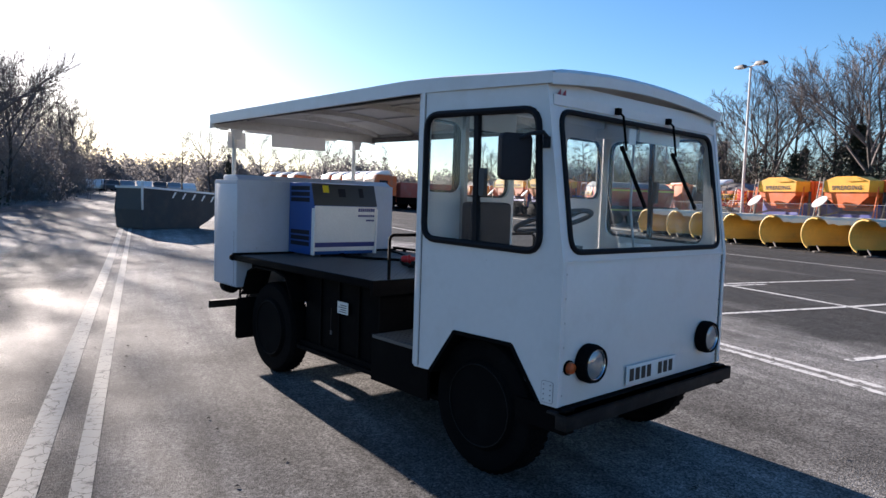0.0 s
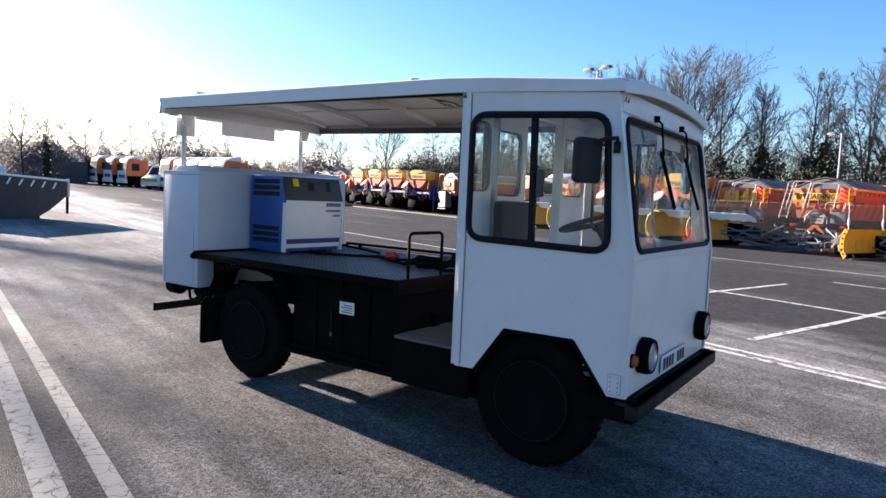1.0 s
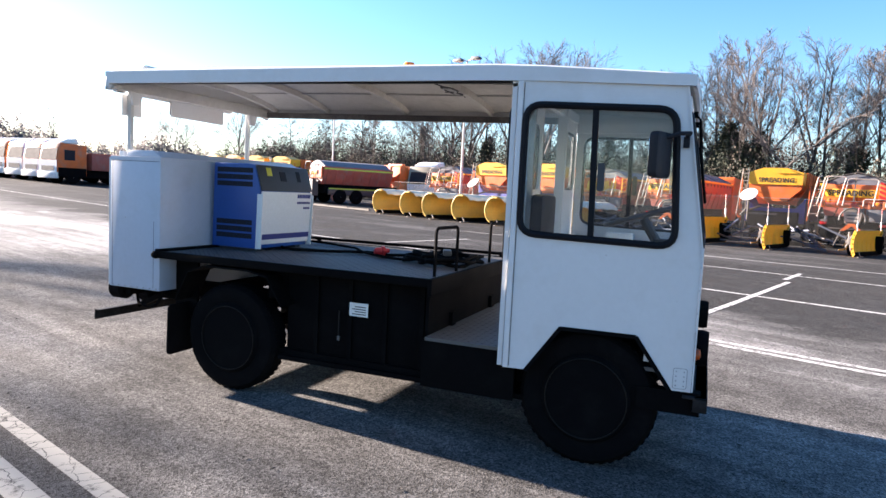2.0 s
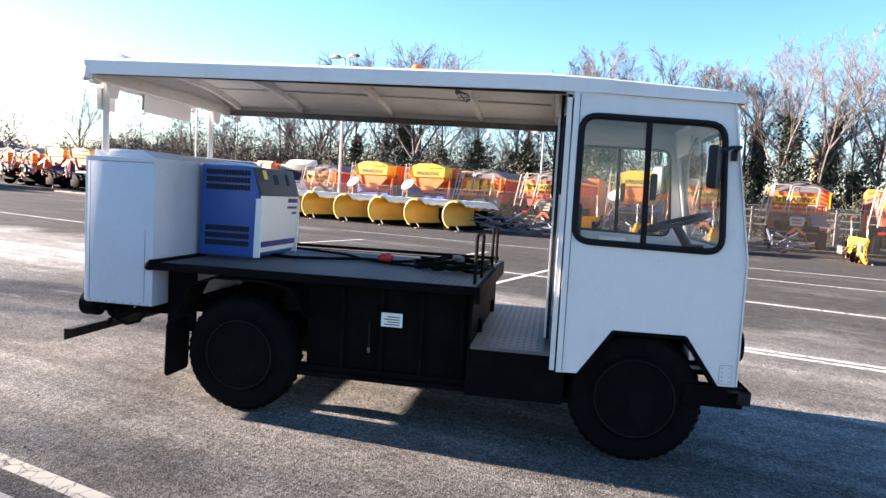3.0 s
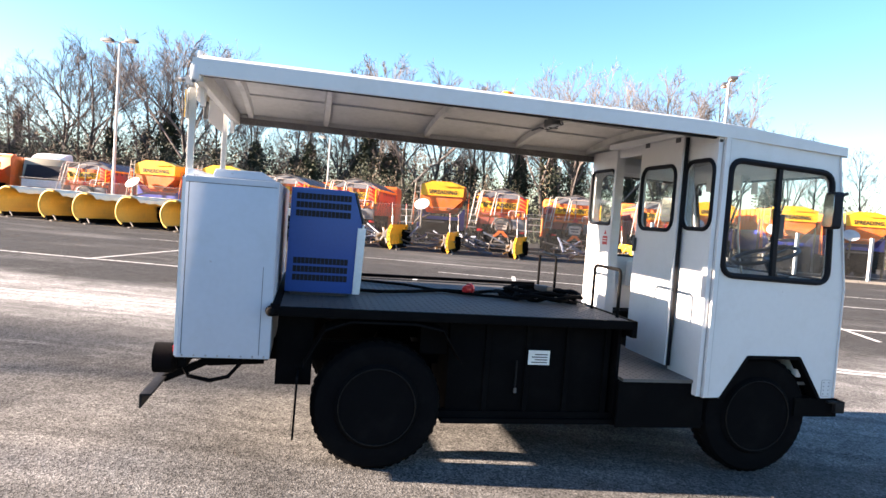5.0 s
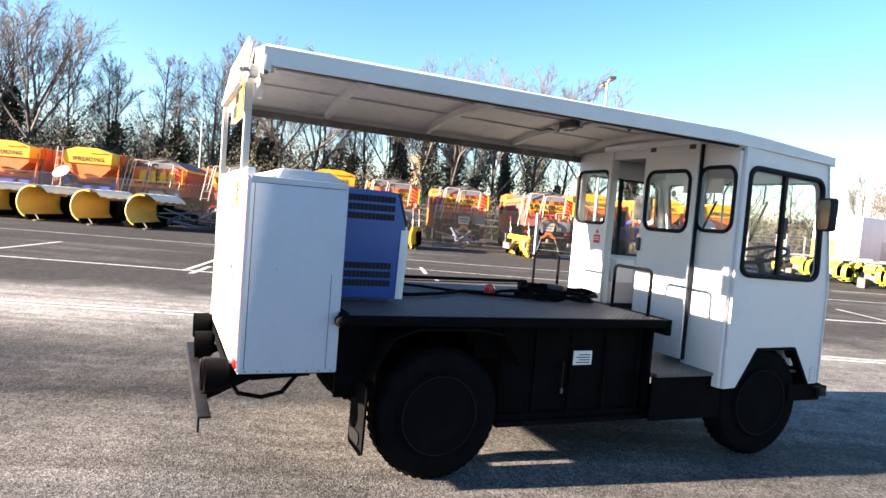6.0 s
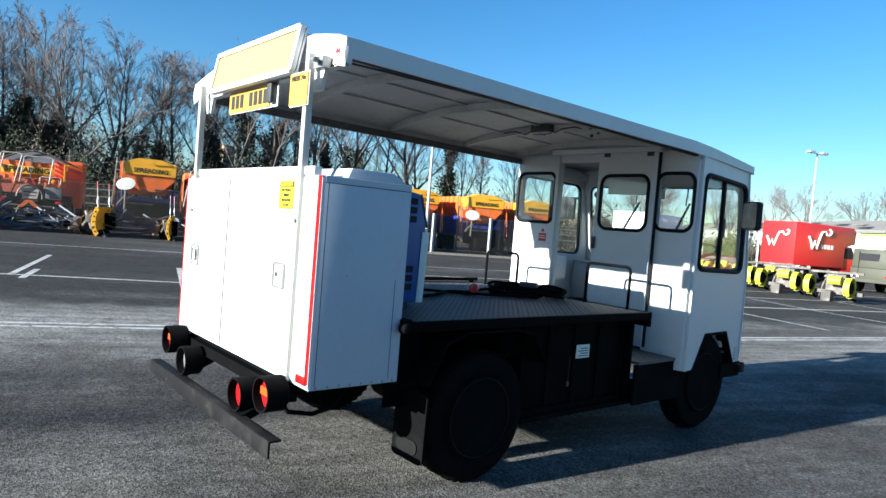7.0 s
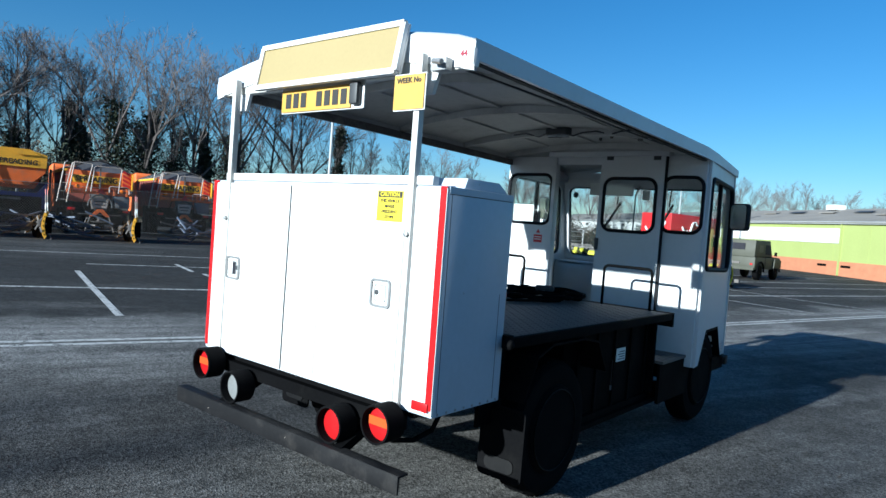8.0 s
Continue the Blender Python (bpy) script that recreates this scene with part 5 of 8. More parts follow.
# ---- trees and scrub ----
def tube_into(verts, faces, pts, r0, r1, n):
    """Tapered branch through points, ending in a tip when r1 is zero."""
    o = len(verts)
    d = (pts[-1] - pts[0]).normalized()
    s = d.cross(Vector((0.3, 0.9, 0.2))).normalized()
    t = d.cross(s)
    k = len(pts)
    last = k - 1 if r1 == 0 else k
    for i in range(last):
        r = r0 + (r1 - r0) * i / (k - 1)
        for j in range(n):
            a = 2 * math.pi * j / n
            p = pts[i] + (s * math.cos(a) + t * math.sin(a)) * r
            verts.append((p.x, p.y, p.z))
    for i in range(last - 1):
        for j in range(n):
            faces.append((o + i * n + j, o + i * n + (j + 1) % n, o + (i + 1) * n + (j + 1) % n, o + (i + 1) * n + j))
    if r1 == 0:
        verts.append(tuple(pts[-1]))
        e = o + last * n
        for j in range(n):
            faces.append((o + (last - 1) * n + j, o + (last - 1) * n + (j + 1) % n, e))


def bent(rnd, p, d, length, k, wobble, lift):
    """Points of a crooked branch."""
    pts, q, dd = [p.copy()], p.copy(), d.normalized()
    for _ in range(k):
        dd = (dd + Vector((rnd.uniform(-1, 1), rnd.uniform(-1, 1), rnd.uniform(-1, 1) + lift)) * wobble).normalized()
        q = q + dd * length / k
        pts.append(q.copy())
    return pts, dd


def leaf_into(verts, faces, p, size, rnd):
    a = Vector((rnd.gauss(0, 1), rnd.gauss(0, 1), rnd.gauss(0, 1))).normalized()
    b = a.cross(Vector((rnd.gauss(0, 1), rnd.gauss(0, 1), rnd.gauss(0, 1)))).normalized()
    o = len(verts)
    for s, t in ((-1, 0), (0, -0.6), (1, 0), (0, 0.6)):
        q = p + a * s * size + b * t * size
        verts.append((q.x, q.y, q.z))
    faces.append((o, o + 1, o + 2, o + 3))


def twig_into(verts, faces, p, q, w, rnd):
    """A fine twig: one slender sliver that runs out to a point."""
    d = (q - p).cross(Vector((rnd.gauss(0, 1), rnd.gauss(0, 1), rnd.gauss(0, 1))))
    d = d.normalized() * w
    o = len(verts)
    verts += [tuple(p - d), tuple(p + d), tuple(q)]
    faces.append((o, o + 1, o + 2))


def grow(rnd, v, f, p, d, length, r, level, plan):
    """A limb and all that forks from it; plan: forks, spread, lift and share of length for each level."""
    forks, spread, lift, share = plan[level]
    last = level == len(plan) - 1
    k = 1 if last else 3 if level else 5
    pts, tip = bent(rnd, p, d, length, k, 0.1 + 0.03 * level, lift)
    tube_into(v, f, pts, r, 0.0 if last else r * 0.3, 3 if level else 5)
    for i in range(forks):
        g = (0.25 + 0.75 * (i + rnd.random()) / forks) * k
        j = min(int(g), k - 1)
        q = pts[j].lerp(pts[j + 1], g - j)
        away = (pts[j + 1] - pts[j]).normalized()
        side = away.cross(Vector((rnd.gauss(0, 1), rnd.gauss(0, 1), rnd.gauss(0, 1)))).normalized()
        out = (away + side * spread * rnd.uniform(0.6, 1.3) + Vector((0, 0, lift))).normalized()
        ln = length * share * rnd.uniform(0.8, 1.12) * (1.2 - 0.45 * g / k)
        if last:
            twig_into(v, f, q, q + out * ln, 0.0075, rnd)
        else:
            grow(rnd, v, f, q, out, ln, max(r * 0.42, 0.011), level + 1, plan)


FAN = [(5, 0.5, 0.16, 0.6), (5, 0.6, 0.12, 0.58), (5, 0.65, 0.1, 0.55), (4, 0.65, 0.1, 0.66)]
SIDE = [(6, 0.55, 0.12, 0.5), (5, 0.65, 0.08, 0.52), (6, 0.7, 0.05, 0.62)]
TUFT = [(7, 0.8, 0.02, 0.4), (6, 0.9, 0.02, 0.5), (6, 0.9, 0.0, 0.55)]


def make_tree(seed, height, spread, ivy, form="slim", stems=1):
    """A bare winter tree: trunk, forking limbs and twigs, and ivy up the trunk where it has any."""
    rnd = random.Random(seed)
    tv, tf, cv, cf, iv, if_ = [], [], [], [], [], []
    for stem in range(stems):
        tilt = 0.05 if stems == 1 else 0.3
        lean = Vector((rnd.uniform(-tilt, tilt), rnd.uniform(-tilt, tilt), 1))
        base = Vector((rnd.uniform(-0.4, 0.4) * (stems - 1), rnd.uniform(-0.4, 0.4) * (stems - 1), -0.3))
        r0 = height * 0.0135 * (1 if stems == 1 else 0.7)
        top = 0.5 if form == "fan" else 0.93
        trunk, _ = bent(rnd, base, lean, height * top, 10, 0.045, 0.25)
        tube_into(tv, tf, trunk, r0, r0 * (0.55 if form == "fan" else 0.12), 7)
        if form == "fan":
            for i in range(6):
                k = 4 + i
                a = i * 2.4 + rnd.uniform(-0.5, 0.5)
                d = Vector((math.cos(a), math.sin(a), rnd.uniform(0.95, 1.9) if i < 5 else 6))
                grow(rnd, cv, cf, trunk[min(k + 1, 10)], d, height * rnd.uniform(0.33, 0.43) * (1.15 - 0.05 * i), r0 * 0.5, 0, FAN)
        else:
            limbs = (20 if form == "slim" else 26) // (1 if stems == 1 else 2)
            for i in range(limbs):
                g = 0.3 + 0.7 * (i + rnd.random() * 0.8) / limbs
                k = min(int(g * 10), 9)
                p = trunk[k].lerp(trunk[k + 1], g * 10 - k)
                a = i * 2.4 + rnd.uniform(-0.6, 0.6)
                up = 0.9 + 1.1 * g if form == "slim" else 0.25 + 0.3 * g
                ln = spread * (1.25 - 0.75 * g) * rnd.uniform(0.6, 1.2)
                grow(rnd, cv, cf, p, Vector((math.cos(a), math.sin(a), up)), ln, r0 * 0.3 * (1.2 - 0.7 * g), 0, SIDE if form == "slim" else TUFT)
        if ivy:
            reach = min(ivy, 0.95) / top if form == "fan" else min(ivy, 0.95)
            for i in range(int(4600 * (0.4 + ivy) / stems)):
                g = rnd.random() ** 0.85 * min(reach, 0.98)
                k = min(int(g * 10), 9)
                p = trunk[k].lerp(trunk[k + 1], g * 10 - k)
                a = rnd.uniform(0, 6.283)
                swell = 0.75 + 0.45 * math.sin(g * 17 + seed) + 0.35 * math.sin(a * 2 + g * 23)
                rr = (0.14 + abs(rnd.gauss(0, 0.4)) * max(swell, 0.25)) * (1.25 - 0.75 * g / max(reach, 0.3)) * (1.0 if stems == 1 else 1.9)
                leaf_into(iv, if_, p + Vector((math.cos(a) * rr, math.sin(a) * rr, rnd.uniform(-0.3, 0.3))), rnd.uniform(0.07, 0.145), rnd)
    tall = max(max(q[2] for q in cv), 1.0)
    fit_size = height / tall
    scaled = lambda vv: [(x * fit_size, y * fit_size, z * fit_size) for x, y, z in vv]
    return raw_mesh(scaled(tv), tf, "trunk", BAREWOOD), raw_mesh(scaled(cv), cf, "crown", TWIG), (raw_mesh(scaled(iv), if_, "ivy", IVY) if ivy else None)


def tree_thing(meshes, label, group):
    t = thing("tree", label, "tree", group=group)
    for nm, me in zip(("trunk", "crown", "ivy"), meshes):
        if me:
            part(nm, me, None, t)
    return t


WOOD = "trees behind the yard"
# each kind of tree is built 10 m tall and then set to its own height
KINDS = {
    "a": [tree_thing(make_tree(11, 10, 2.6, 0.5), "tall slim bare tree with ivy-wrapped trunk", WOOD), tree_thing(make_tree(12, 10, 2.2, 0.62), "slender bare tree wrapped high in dark ivy", WOOD)],
    "b": [tree_thing(make_tree(13, 10, 4, 0.0, "fan"), "broad bare winter tree with a fan of fine twigs", WOOD), tree_thing(make_tree(14, 10, 4, 0.3, "fan"), "broad bare tree with ivy low on its trunk", WOOD), tree_thing(make_tree(19, 10, 4, 0.0, "fan"), "bare winter tree with wide forking limbs", WOOD)],
    "c": [tree_thing(make_tree(15, 10, 2.4, 0.0), "slim bare winter tree with rising branches", WOOD), tree_thing(make_tree(20, 10, 3.0, 0.18), "slim bare tree with a little ivy", WOOD)],
    "d": [tree_thing(make_tree(16, 10, 2.6, 0.0, "tuft"), "dark bare alder with short tufted branches", WOOD)],
    "e": [tree_thing(make_tree(17, 10, 2.4, 1.0, "slim", 4), "clump of stems smothered in dark ivy", WOOD)],
    "f": [tree_thing(make_tree(18, 10, 1.3, 0.95), "narrow column of ivy round a slim tree", WOOD)],
}
planted = {}


def plant(kind, x, y, tall, turn):
    """One more tree of that kind, tall metres high."""
    many = KINDS[kind]
    i = planted[kind] = planted.get(kind, -1) + 1
    k = tall / 10
    m = Matrix.Translation((x, y, rise(x, y) - 0.1)) @ Matrix.Rotation(turn, 4, "Z") @ Matrix.Diagonal((k, k, k, 1))
    t = many[i] if i < len(many) else copy_thing(many[i % len(many)], Matrix())
    t.matrix_basis = m


rt = random.Random(5)
FRONT = (
    "66d12 63c11 60d12 57d11.5 54d11.8 51.5c11.5 48b14.7 46c14 44.3b15 42.5a14.6 40.6b16 38.5a16 36.5b16.2 34.8b15.8 33a13 31c12.5 29.5a12.2 26.5a13 24.7a12.4 22.6b13.2 "
    "21.7a14.4 20.2a14.5 18.6a14.5 17.7a13.2 16.4b14 14.7b14.3 13.3c13.7 11.3a13.2 9.8c13.1 8.2b13.6 6.9a12.6 5.2b14 4e10.6 3.2b13.6 1a11 -0.7b15 -2.2a11.5 -3.8b15.3 "
    "-6.4c13.4 -8.9b15.3 -10.6c12.6 -12.1f10.2 -13.6b10 -16.3c10.3 -20c9.5 -24b9.4 -28c9 -33b8.8 -39c8.4 -46b8 -53b7.6 -60c7.5"
)
for word in FRONT.split():
    kind = next(c for c in word if c.isalpha())
    u, tall = (float(q) for q in word.split(kind))
    p = R(u, 52 + rt.uniform(-1.5, 2.5))
    plant(kind, p.x, p.y, tall, rt.uniform(0, 6.28))
# a second rank deeper in the wood, lower than the front
u = -12.0
while u < 64:
    p = R(u, 60 + rt.uniform(-3, 4))
    plant(rt.choice("afafe"), p.x, p.y, rt.uniform(8.0, 10.5), rt.uniform(0, 6.28))
    u += rt.uniform(2.6, 4.2)
# wood along the far left of the road: its shadows fall across the road
for i in range(20):
    u = 31 + 4.3 * i
    p = R(u, rt.uniform(-13, -6.6) - max(0, 42 - u) * 0.35)
    plant(rt.choice("bcbd"), p.x, p.y, rt.uniform(9.0, 11.0) + min(1.5, max(0, u - 50) * 0.1), rt.uniform(0, 6.28))
# standards beyond the yard
for u, n, kind, tall in ((95, 5, "d", 9.4), (100, 9, "b", 10.2), (104, 12, "a", 9), (99, 16, "b", 9.6), (118, 30, "b", 12), (122, 42, "c", 10.5), (110, 24, "c", 9), (112, 58, "b", 12), (88, 54, "b", 13), (78, 56, "d", 12), (71, 55, "c", 11.5)):
    p = R(u, n)
    plant(kind, p.x, p.y, tall, rt.uniform(0, 6.28))
# bare trees beyond the shed
for x, y, tall in ((22, -78, 9.9), (33, -92, 11.2), (5, -72, 8.8), (-3, -66, 9.6), (44, -88, 11.5), (14, -80, 9.6), (58, -80, 12), (28, -84, 11.5), (38, -86, 12), (50, -83, 12.5), (18, -75, 10), (9, -74, 9.3), (64, -86, 13)):
    plant("b", x, y, tall, rt.uniform(0, 6.28))


def scrub(name, label, spots, mat, seed, stems, leaves, leaf, stem_mat=None):
    """Tangled undergrowth: stems and small leaves over the given humps (x, y, width, height)."""
    rnd = random.Random(seed)
    v, f, lv, lf = [], [], [], []
    for x, y, w, h in spots:
        z0 = rise(x, y)
        for _ in range(stems):
            p = Vector((x + rnd.gauss(0, w * 0.45), y + rnd.gauss(0, w * 0.45), z0))
            d = Vector((rnd.gauss(0, 0.35), rnd.gauss(0, 0.35), 1))
            pts, _d = bent(rnd, p, d, h * rnd.uniform(0.5, 1.2), 3, 0.2, 0.1)
            tube_into(v, f, pts, 0.03, 0.0, 3)
            for _ in range(2):
                tube_into(v, f, [pts[2], pts[2] + Vector((rnd.gauss(0, 0.5), rnd.gauss(0, 0.5), rnd.uniform(0, 0.8))) * h * 0.3], 0.014, 0.0, 3)
        for _ in range(leaves):
            a, b = rnd.uniform(0, 6.283), math.sqrt(rnd.random())
            zz = rnd.random() ** 0.8
            p = Vector((x + math.cos(a) * b * w * (1.05 - zz * 0.55), y + math.sin(a) * b * w * (1.05 - zz * 0.55), z0 + zz * h * (1.0 + 0.25 * math.sin(a * 3 + x)) * (1.05 - 0.5 * b)))
            leaf_into(lv, lf, p, rnd.uniform(0.5, 1.3) * leaf, rnd)
    o = len(v)
    me = raw_mesh(v + lv, f + [tuple(i + o for i in q) for q in lf], name, mat)
    solo(name, me, mat, label, "undergrowth", kind="stuff")


rs = random.Random(8)
band = []
u = -60.0
while u < 90:
    p = R(u, 44 + rs.uniform(-1.5, 5) + max(0, u - 40) * 0.1)
    band.append((p.x, p.y, rs.uniform(2.2, 3.6), rs.uniform(3.2, 6.6) * (0.55 if u < 8 else 0.8 if u < 15 else 1)))
    q = R(u + 1, 54 + rs.uniform(-2, 4))
    band.append((q.x, q.y, rs.uniform(2.6, 4.0), rs.uniform(4.5, 7.0) * (0.6 if u < 8 else 0.9 if u < 15 else 1.3)))
    u += rs.uniform(1.2, 2.4)
scrub("brown_undergrowth", "tangled brown winter undergrowth below the trees", [b for i, b in enumerate(band) if i % 4 in (0, 3)], BRUSH, 21, 44, 1300, 0.09)
scrub("ivy_undergrowth", "dark evergreen undergrowth below the trees", [b for i, b in enumerate(band) if i % 4 in (1, 2)], HEDGE, 22, 24, 1500, 0.105)
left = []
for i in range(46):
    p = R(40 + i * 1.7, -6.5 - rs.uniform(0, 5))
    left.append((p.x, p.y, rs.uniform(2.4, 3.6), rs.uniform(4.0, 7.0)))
# Roadside scrub shares the haze-paled twig colour.
scrub("roadside_scrub", "dense roadside scrub, brown greyed for haze", left, HAZEWOOD, 23, 60, 1400, 0.1)
far = []
for i in range(56):
    a = radians(6 + i * 1.1)
    d = 150 + 25 * math.sin(i * 0.7)
    far.append((d * math.sin(a), d * math.cos(a), 7.5, rs.uniform(5.5, 8.2)))
scrub("far_woods", "far leafless woods on the horizon", far, FARHAZE, 24, 30, 2800, 0.27)
deep = []
for i in range(62):
    p = R(-40 + 2.2 * i, 66 + rs.uniform(-3, 4))
    deep.append((p.x, p.y, 3.8, rs.uniform(4.6, 7.5) * (0.75 if i < 20 else 1.1 if i < 26 else 1.6)))
scrub("inner_thicket", "brown twiggy thicket deep in the wood", deep, BRUSH, 26, 60, 1300, 0.15)
back = []
for i in range(60):
    a = radians(95 + i * 4.4)
    back.append((120 * math.sin(a), 120 * math.cos(a), 6.0, rs.uniform(3.5, 6.0)))
scrub("distant_hedge", "distant leafless hedge line round the yard", back, HAZEWOOD, 25, 14, 500, 0.36)

# ---- gritters, ploughs and the rest of the depot ----
def lorry_wheel(shape_parent, x, y, r, side):
    w = part("wheel", Shape().lathe((x, y, r), (-side, 0, 0), [(0, r * 0.6), (0.02, r * 0.9), (0.06, r), (0.24, r), (0.28, r * 0.9), (0.28, r * 0.5)], 18), RUBBER, shape_parent)
    part("hub", Shape().lathe((x, y, r), (-side, 0, 0), [(0.03, r * 0.58), (0.08, r * 0.45), (0.02, r * 0.25), (0.0, 0.02)], 14), STEEL, w)


# local frame of lorries and spreaders: -y looks at the road, x runs along it
def spreader_tail(name, label, lettered):
    """A gritting lorry seen from its tail: board, ladder, hopper with ribbed sides and a peaked sheet."""
    t = thing(name, label, "gritter", group="parked gritters")
    part("hopper", Shape().prism([(-1.15, 2.45), (1.15, 2.45), (1.15, 2.0), (0.95, 1.25), (-0.95, 1.25), (-1.15, 2.0)], lambda s, z, d: Vector((s, 0.4 + d, z)), 4.8), GRITRED, t, "faded red-orange hopper body")
    for i in range(7):
        for sx in (-1, 1):
            y = 0.6 + i * 0.72
            part("body_rib", Shape().bar((sx * 1.16, y, 1.98), (sx * 0.97, y, 1.28), 0.05, 0.05, (0, 1, 0)), GRITRED, t)
    part("side_rail", Shape().box(-1.2, -1.12, 0.35, 5.25, 2.4, 2.48).box(1.12, 1.2, 0.35, 5.25, 2.4, 2.48), GRITYELLOW, t)
    for sx in (-1, 1):
        for i in range(9):
            y = 0.75 + 0.5 * i
            part("gusset", Shape().prism([(y, 2.36), (y + 0.22, 2.36), (y + 0.11, 2.24)], lambda q, z, d, sx=sx: Vector((sx * (1.16 + d), q, z)), 0.012), CHARCOAL, t)
    ridge = [(-1.12, 2.5), (-0.55, 2.78), (0, 2.92), (0.55, 2.78), (1.12, 2.5)]
    s = Shape()
    for i in range(10):
        for (a, za), (b, zb) in zip(ridge, ridge[1:]):
            y0, y1 = 0.5 + 0.47 * i, 0.5 + 0.47 * (i + 1)
            d = 0.035 * (i % 2)
            s.add([(a, y0, za - d), (b, y0, zb - d), (b, y1, zb - 0.035 + d), (a, y1, za - 0.035 + d)], [(0, 1, 2, 3)])
    part("load_sheet", s, TARP, t, "grey-blue mesh load sheet", smooth=80)
    for i in range(5):
        hoop = Shape()
        for (a, za), (b, zb) in zip(ridge, ridge[1:]):
            hoop.bar((a, 0.42 + 1.15 * i, za + 0.015), (b, 0.42 + 1.15 * i, zb + 0.015), 0.028)
        part("sheet_hoop", hoop, GRIME, t)
    part("sheet_end", Shape().prism([(-1.1, 2.46), (1.1, 2.46), (0.55, 2.75), (0, 2.88), (-0.55, 2.75)], lambda q, z, d: Vector((q, 0.5 + d, z)), 0.02), TARP, t)
    part("ridge_bar", Shape().bar((0, 0.42, 2.93), (0, 5.1, 2.93), 0.03).bar((0, 0.42, 2.93), (0.9, 1.3, 2.6), 0.022).bar((0, 0.42, 2.93), (-0.9, 1.3, 2.6), 0.022), GRIME, t)
    board = part("tail_board", Shape().box(-1.08, 1.08, 0.16, 0.22, 1.78, 2.46), GRITORANGE, t, "orange tail board", bevel=0.01)
    flag = part("chevron_flag", Shape().box(0.74, 1.12, 0.0, 0.06, 1.9, 2.5), GRITORANGE, t, "orange flag with red diagonal bars", bevel=0.008)
    for i in range(4):
        z0 = 1.86 + 0.16 * i
        part("diagonal", Shape().prism([(0.76, z0 + 0.16), (0.76, z0 + 0.25), (1.1, z0 + 0.09), (1.1, max(z0, 1.91))] if i else [(0.76, 1.98), (0.76, 2.1), (1.1, 1.95), (1.1, 1.91)], lambda q, z, d: Vector((q, -0.006 + d, z)), 0.005), REDPAINT, flag)
    side_flag = part("side_flag", Shape().box(1.08, 1.12, -0.12, 0.3, 1.8, 2.46), GRITYELLOW, t, "yellow side flag with red slashes")
    for i in range(3):
        z0 = 1.84 + 0.2 * i
        part("slash", Shape().prism([(-0.1, z0), (-0.1, z0 + 0.1), (0.28, z0 + 0.22), (0.28, z0 + 0.12)], lambda q, z, d: Vector((1.121 + d, q, z)), 0.003), REDPAINT, side_flag)
    part("lower_beam", Shape().box(-1.15, 1.15, 0.02, 0.16, 1.58, 1.7), GRITORANGE, t, bevel=0.01)
    for x in (-0.98, -0.55, 0.5, 0.95):
        part("tail_bracket", Shape().box(x - 0.05, x + 0.05, -0.04, 0.1, 1.56, 1.86), GRITORANGE, t, bevel=0.008)
    for x, z in ((-0.8, 1.84), (0.75, 1.76)):
        part("round_lamp", Shape().lathe((x, 0.0, z), (0, -1, 0), [(0, 0.08), (0.03, 0.08), (0.04, 0.05), (0.045, 0.005)], 14), AMBER, t)
    if lettered:
        sb = part("word_board", Shape().box(-1.0, 0.72, 0.03, 0.08, 1.98, 2.28), GRITYELLOW, t, "yellow word board", bevel=0.01)
        lettering("SPREADING", 0.28, INK, sb, facing(-0.14, 0.026, 2.13, 0, -1), bold=0.007)
    else:
        guard = part("yellow_guard", Shape().box(-0.75, 0.75, 0.02, 0.12, 2.0, 2.1).box(-0.95, 0.95, 0.02, 0.1, 1.82, 1.93), GRITYELLOW, t, bevel=0.03)
        for x in (-0.6, -0.2, 0.25, 0.62):
            part("guard_plate", Shape().prism([(x - 0.14, 1.9), (x + 0.16, 1.86), (x + 0.12, 2.34), (x - 0.1, 2.28)], lambda q, z, d: Vector((q, -0.02 + d, z)), 0.05), GRITYELLOW, guard, bevel=0.01)
    for x0, x1, z1, lean in ((-1.1, -0.42, 2.74, 0.1), (-0.3, 0.66, 2.66, 0.05), (0.3, 1.0, 1.92, 0.0)):
        part("tube_frame", Shape().tube([(x0 - lean, -0.14, 1.66), (x0 + lean, -0.05, z1 - 0.05), (x0 + lean + 0.06, -0.05, z1), (x1 + lean - 0.06, -0.05, z1), (x1 + lean, -0.05, z1 - 0.05), (x1 - lean, -0.14, 1.66)], 0.022, 6), SALTWHITE, t, "white tube guard frame")
    part("warning_triangle", Shape().prism([(-0.16, 1.62), (0.16, 1.62), (0, 1.86)], lambda q, z, d: Vector((q, -0.07 + d, z)), 0.02), REDPAINT, t)
    part("side_tank", Shape().box(0.42, 1.05, -0.02, 0.12, 1.1, 1.56), TARP, t, "grey-blue plastic tank", bevel=0.03)
    for x in (-1.34, -1.02):
        part("ladder_stile", Shape().tube([(x - 0.12, -0.12, 1.2), (x + 0.1, 0.06, 2.7), (x + 0.2, 0.2, 2.76)], 0.024, 6), SALTWHITE, t, "salt-stained white ladder rail")
    for i in range(5):
        f = i / 4
        part("ladder_rung", Shape().bar((-1.45 + 0.2 * f, -0.12 + 0.17 * f, 1.3 + 1.25 * f), (-1.13 + 0.2 * f, -0.12 + 0.17 * f, 1.3 + 1.25 * f), 0.02), SALTWHITE, t)
    part("post", Shape().bar((-0.02, 0.0, 1.6), (-0.02, 0.1, 2.75), 0.05), GRIME, t)
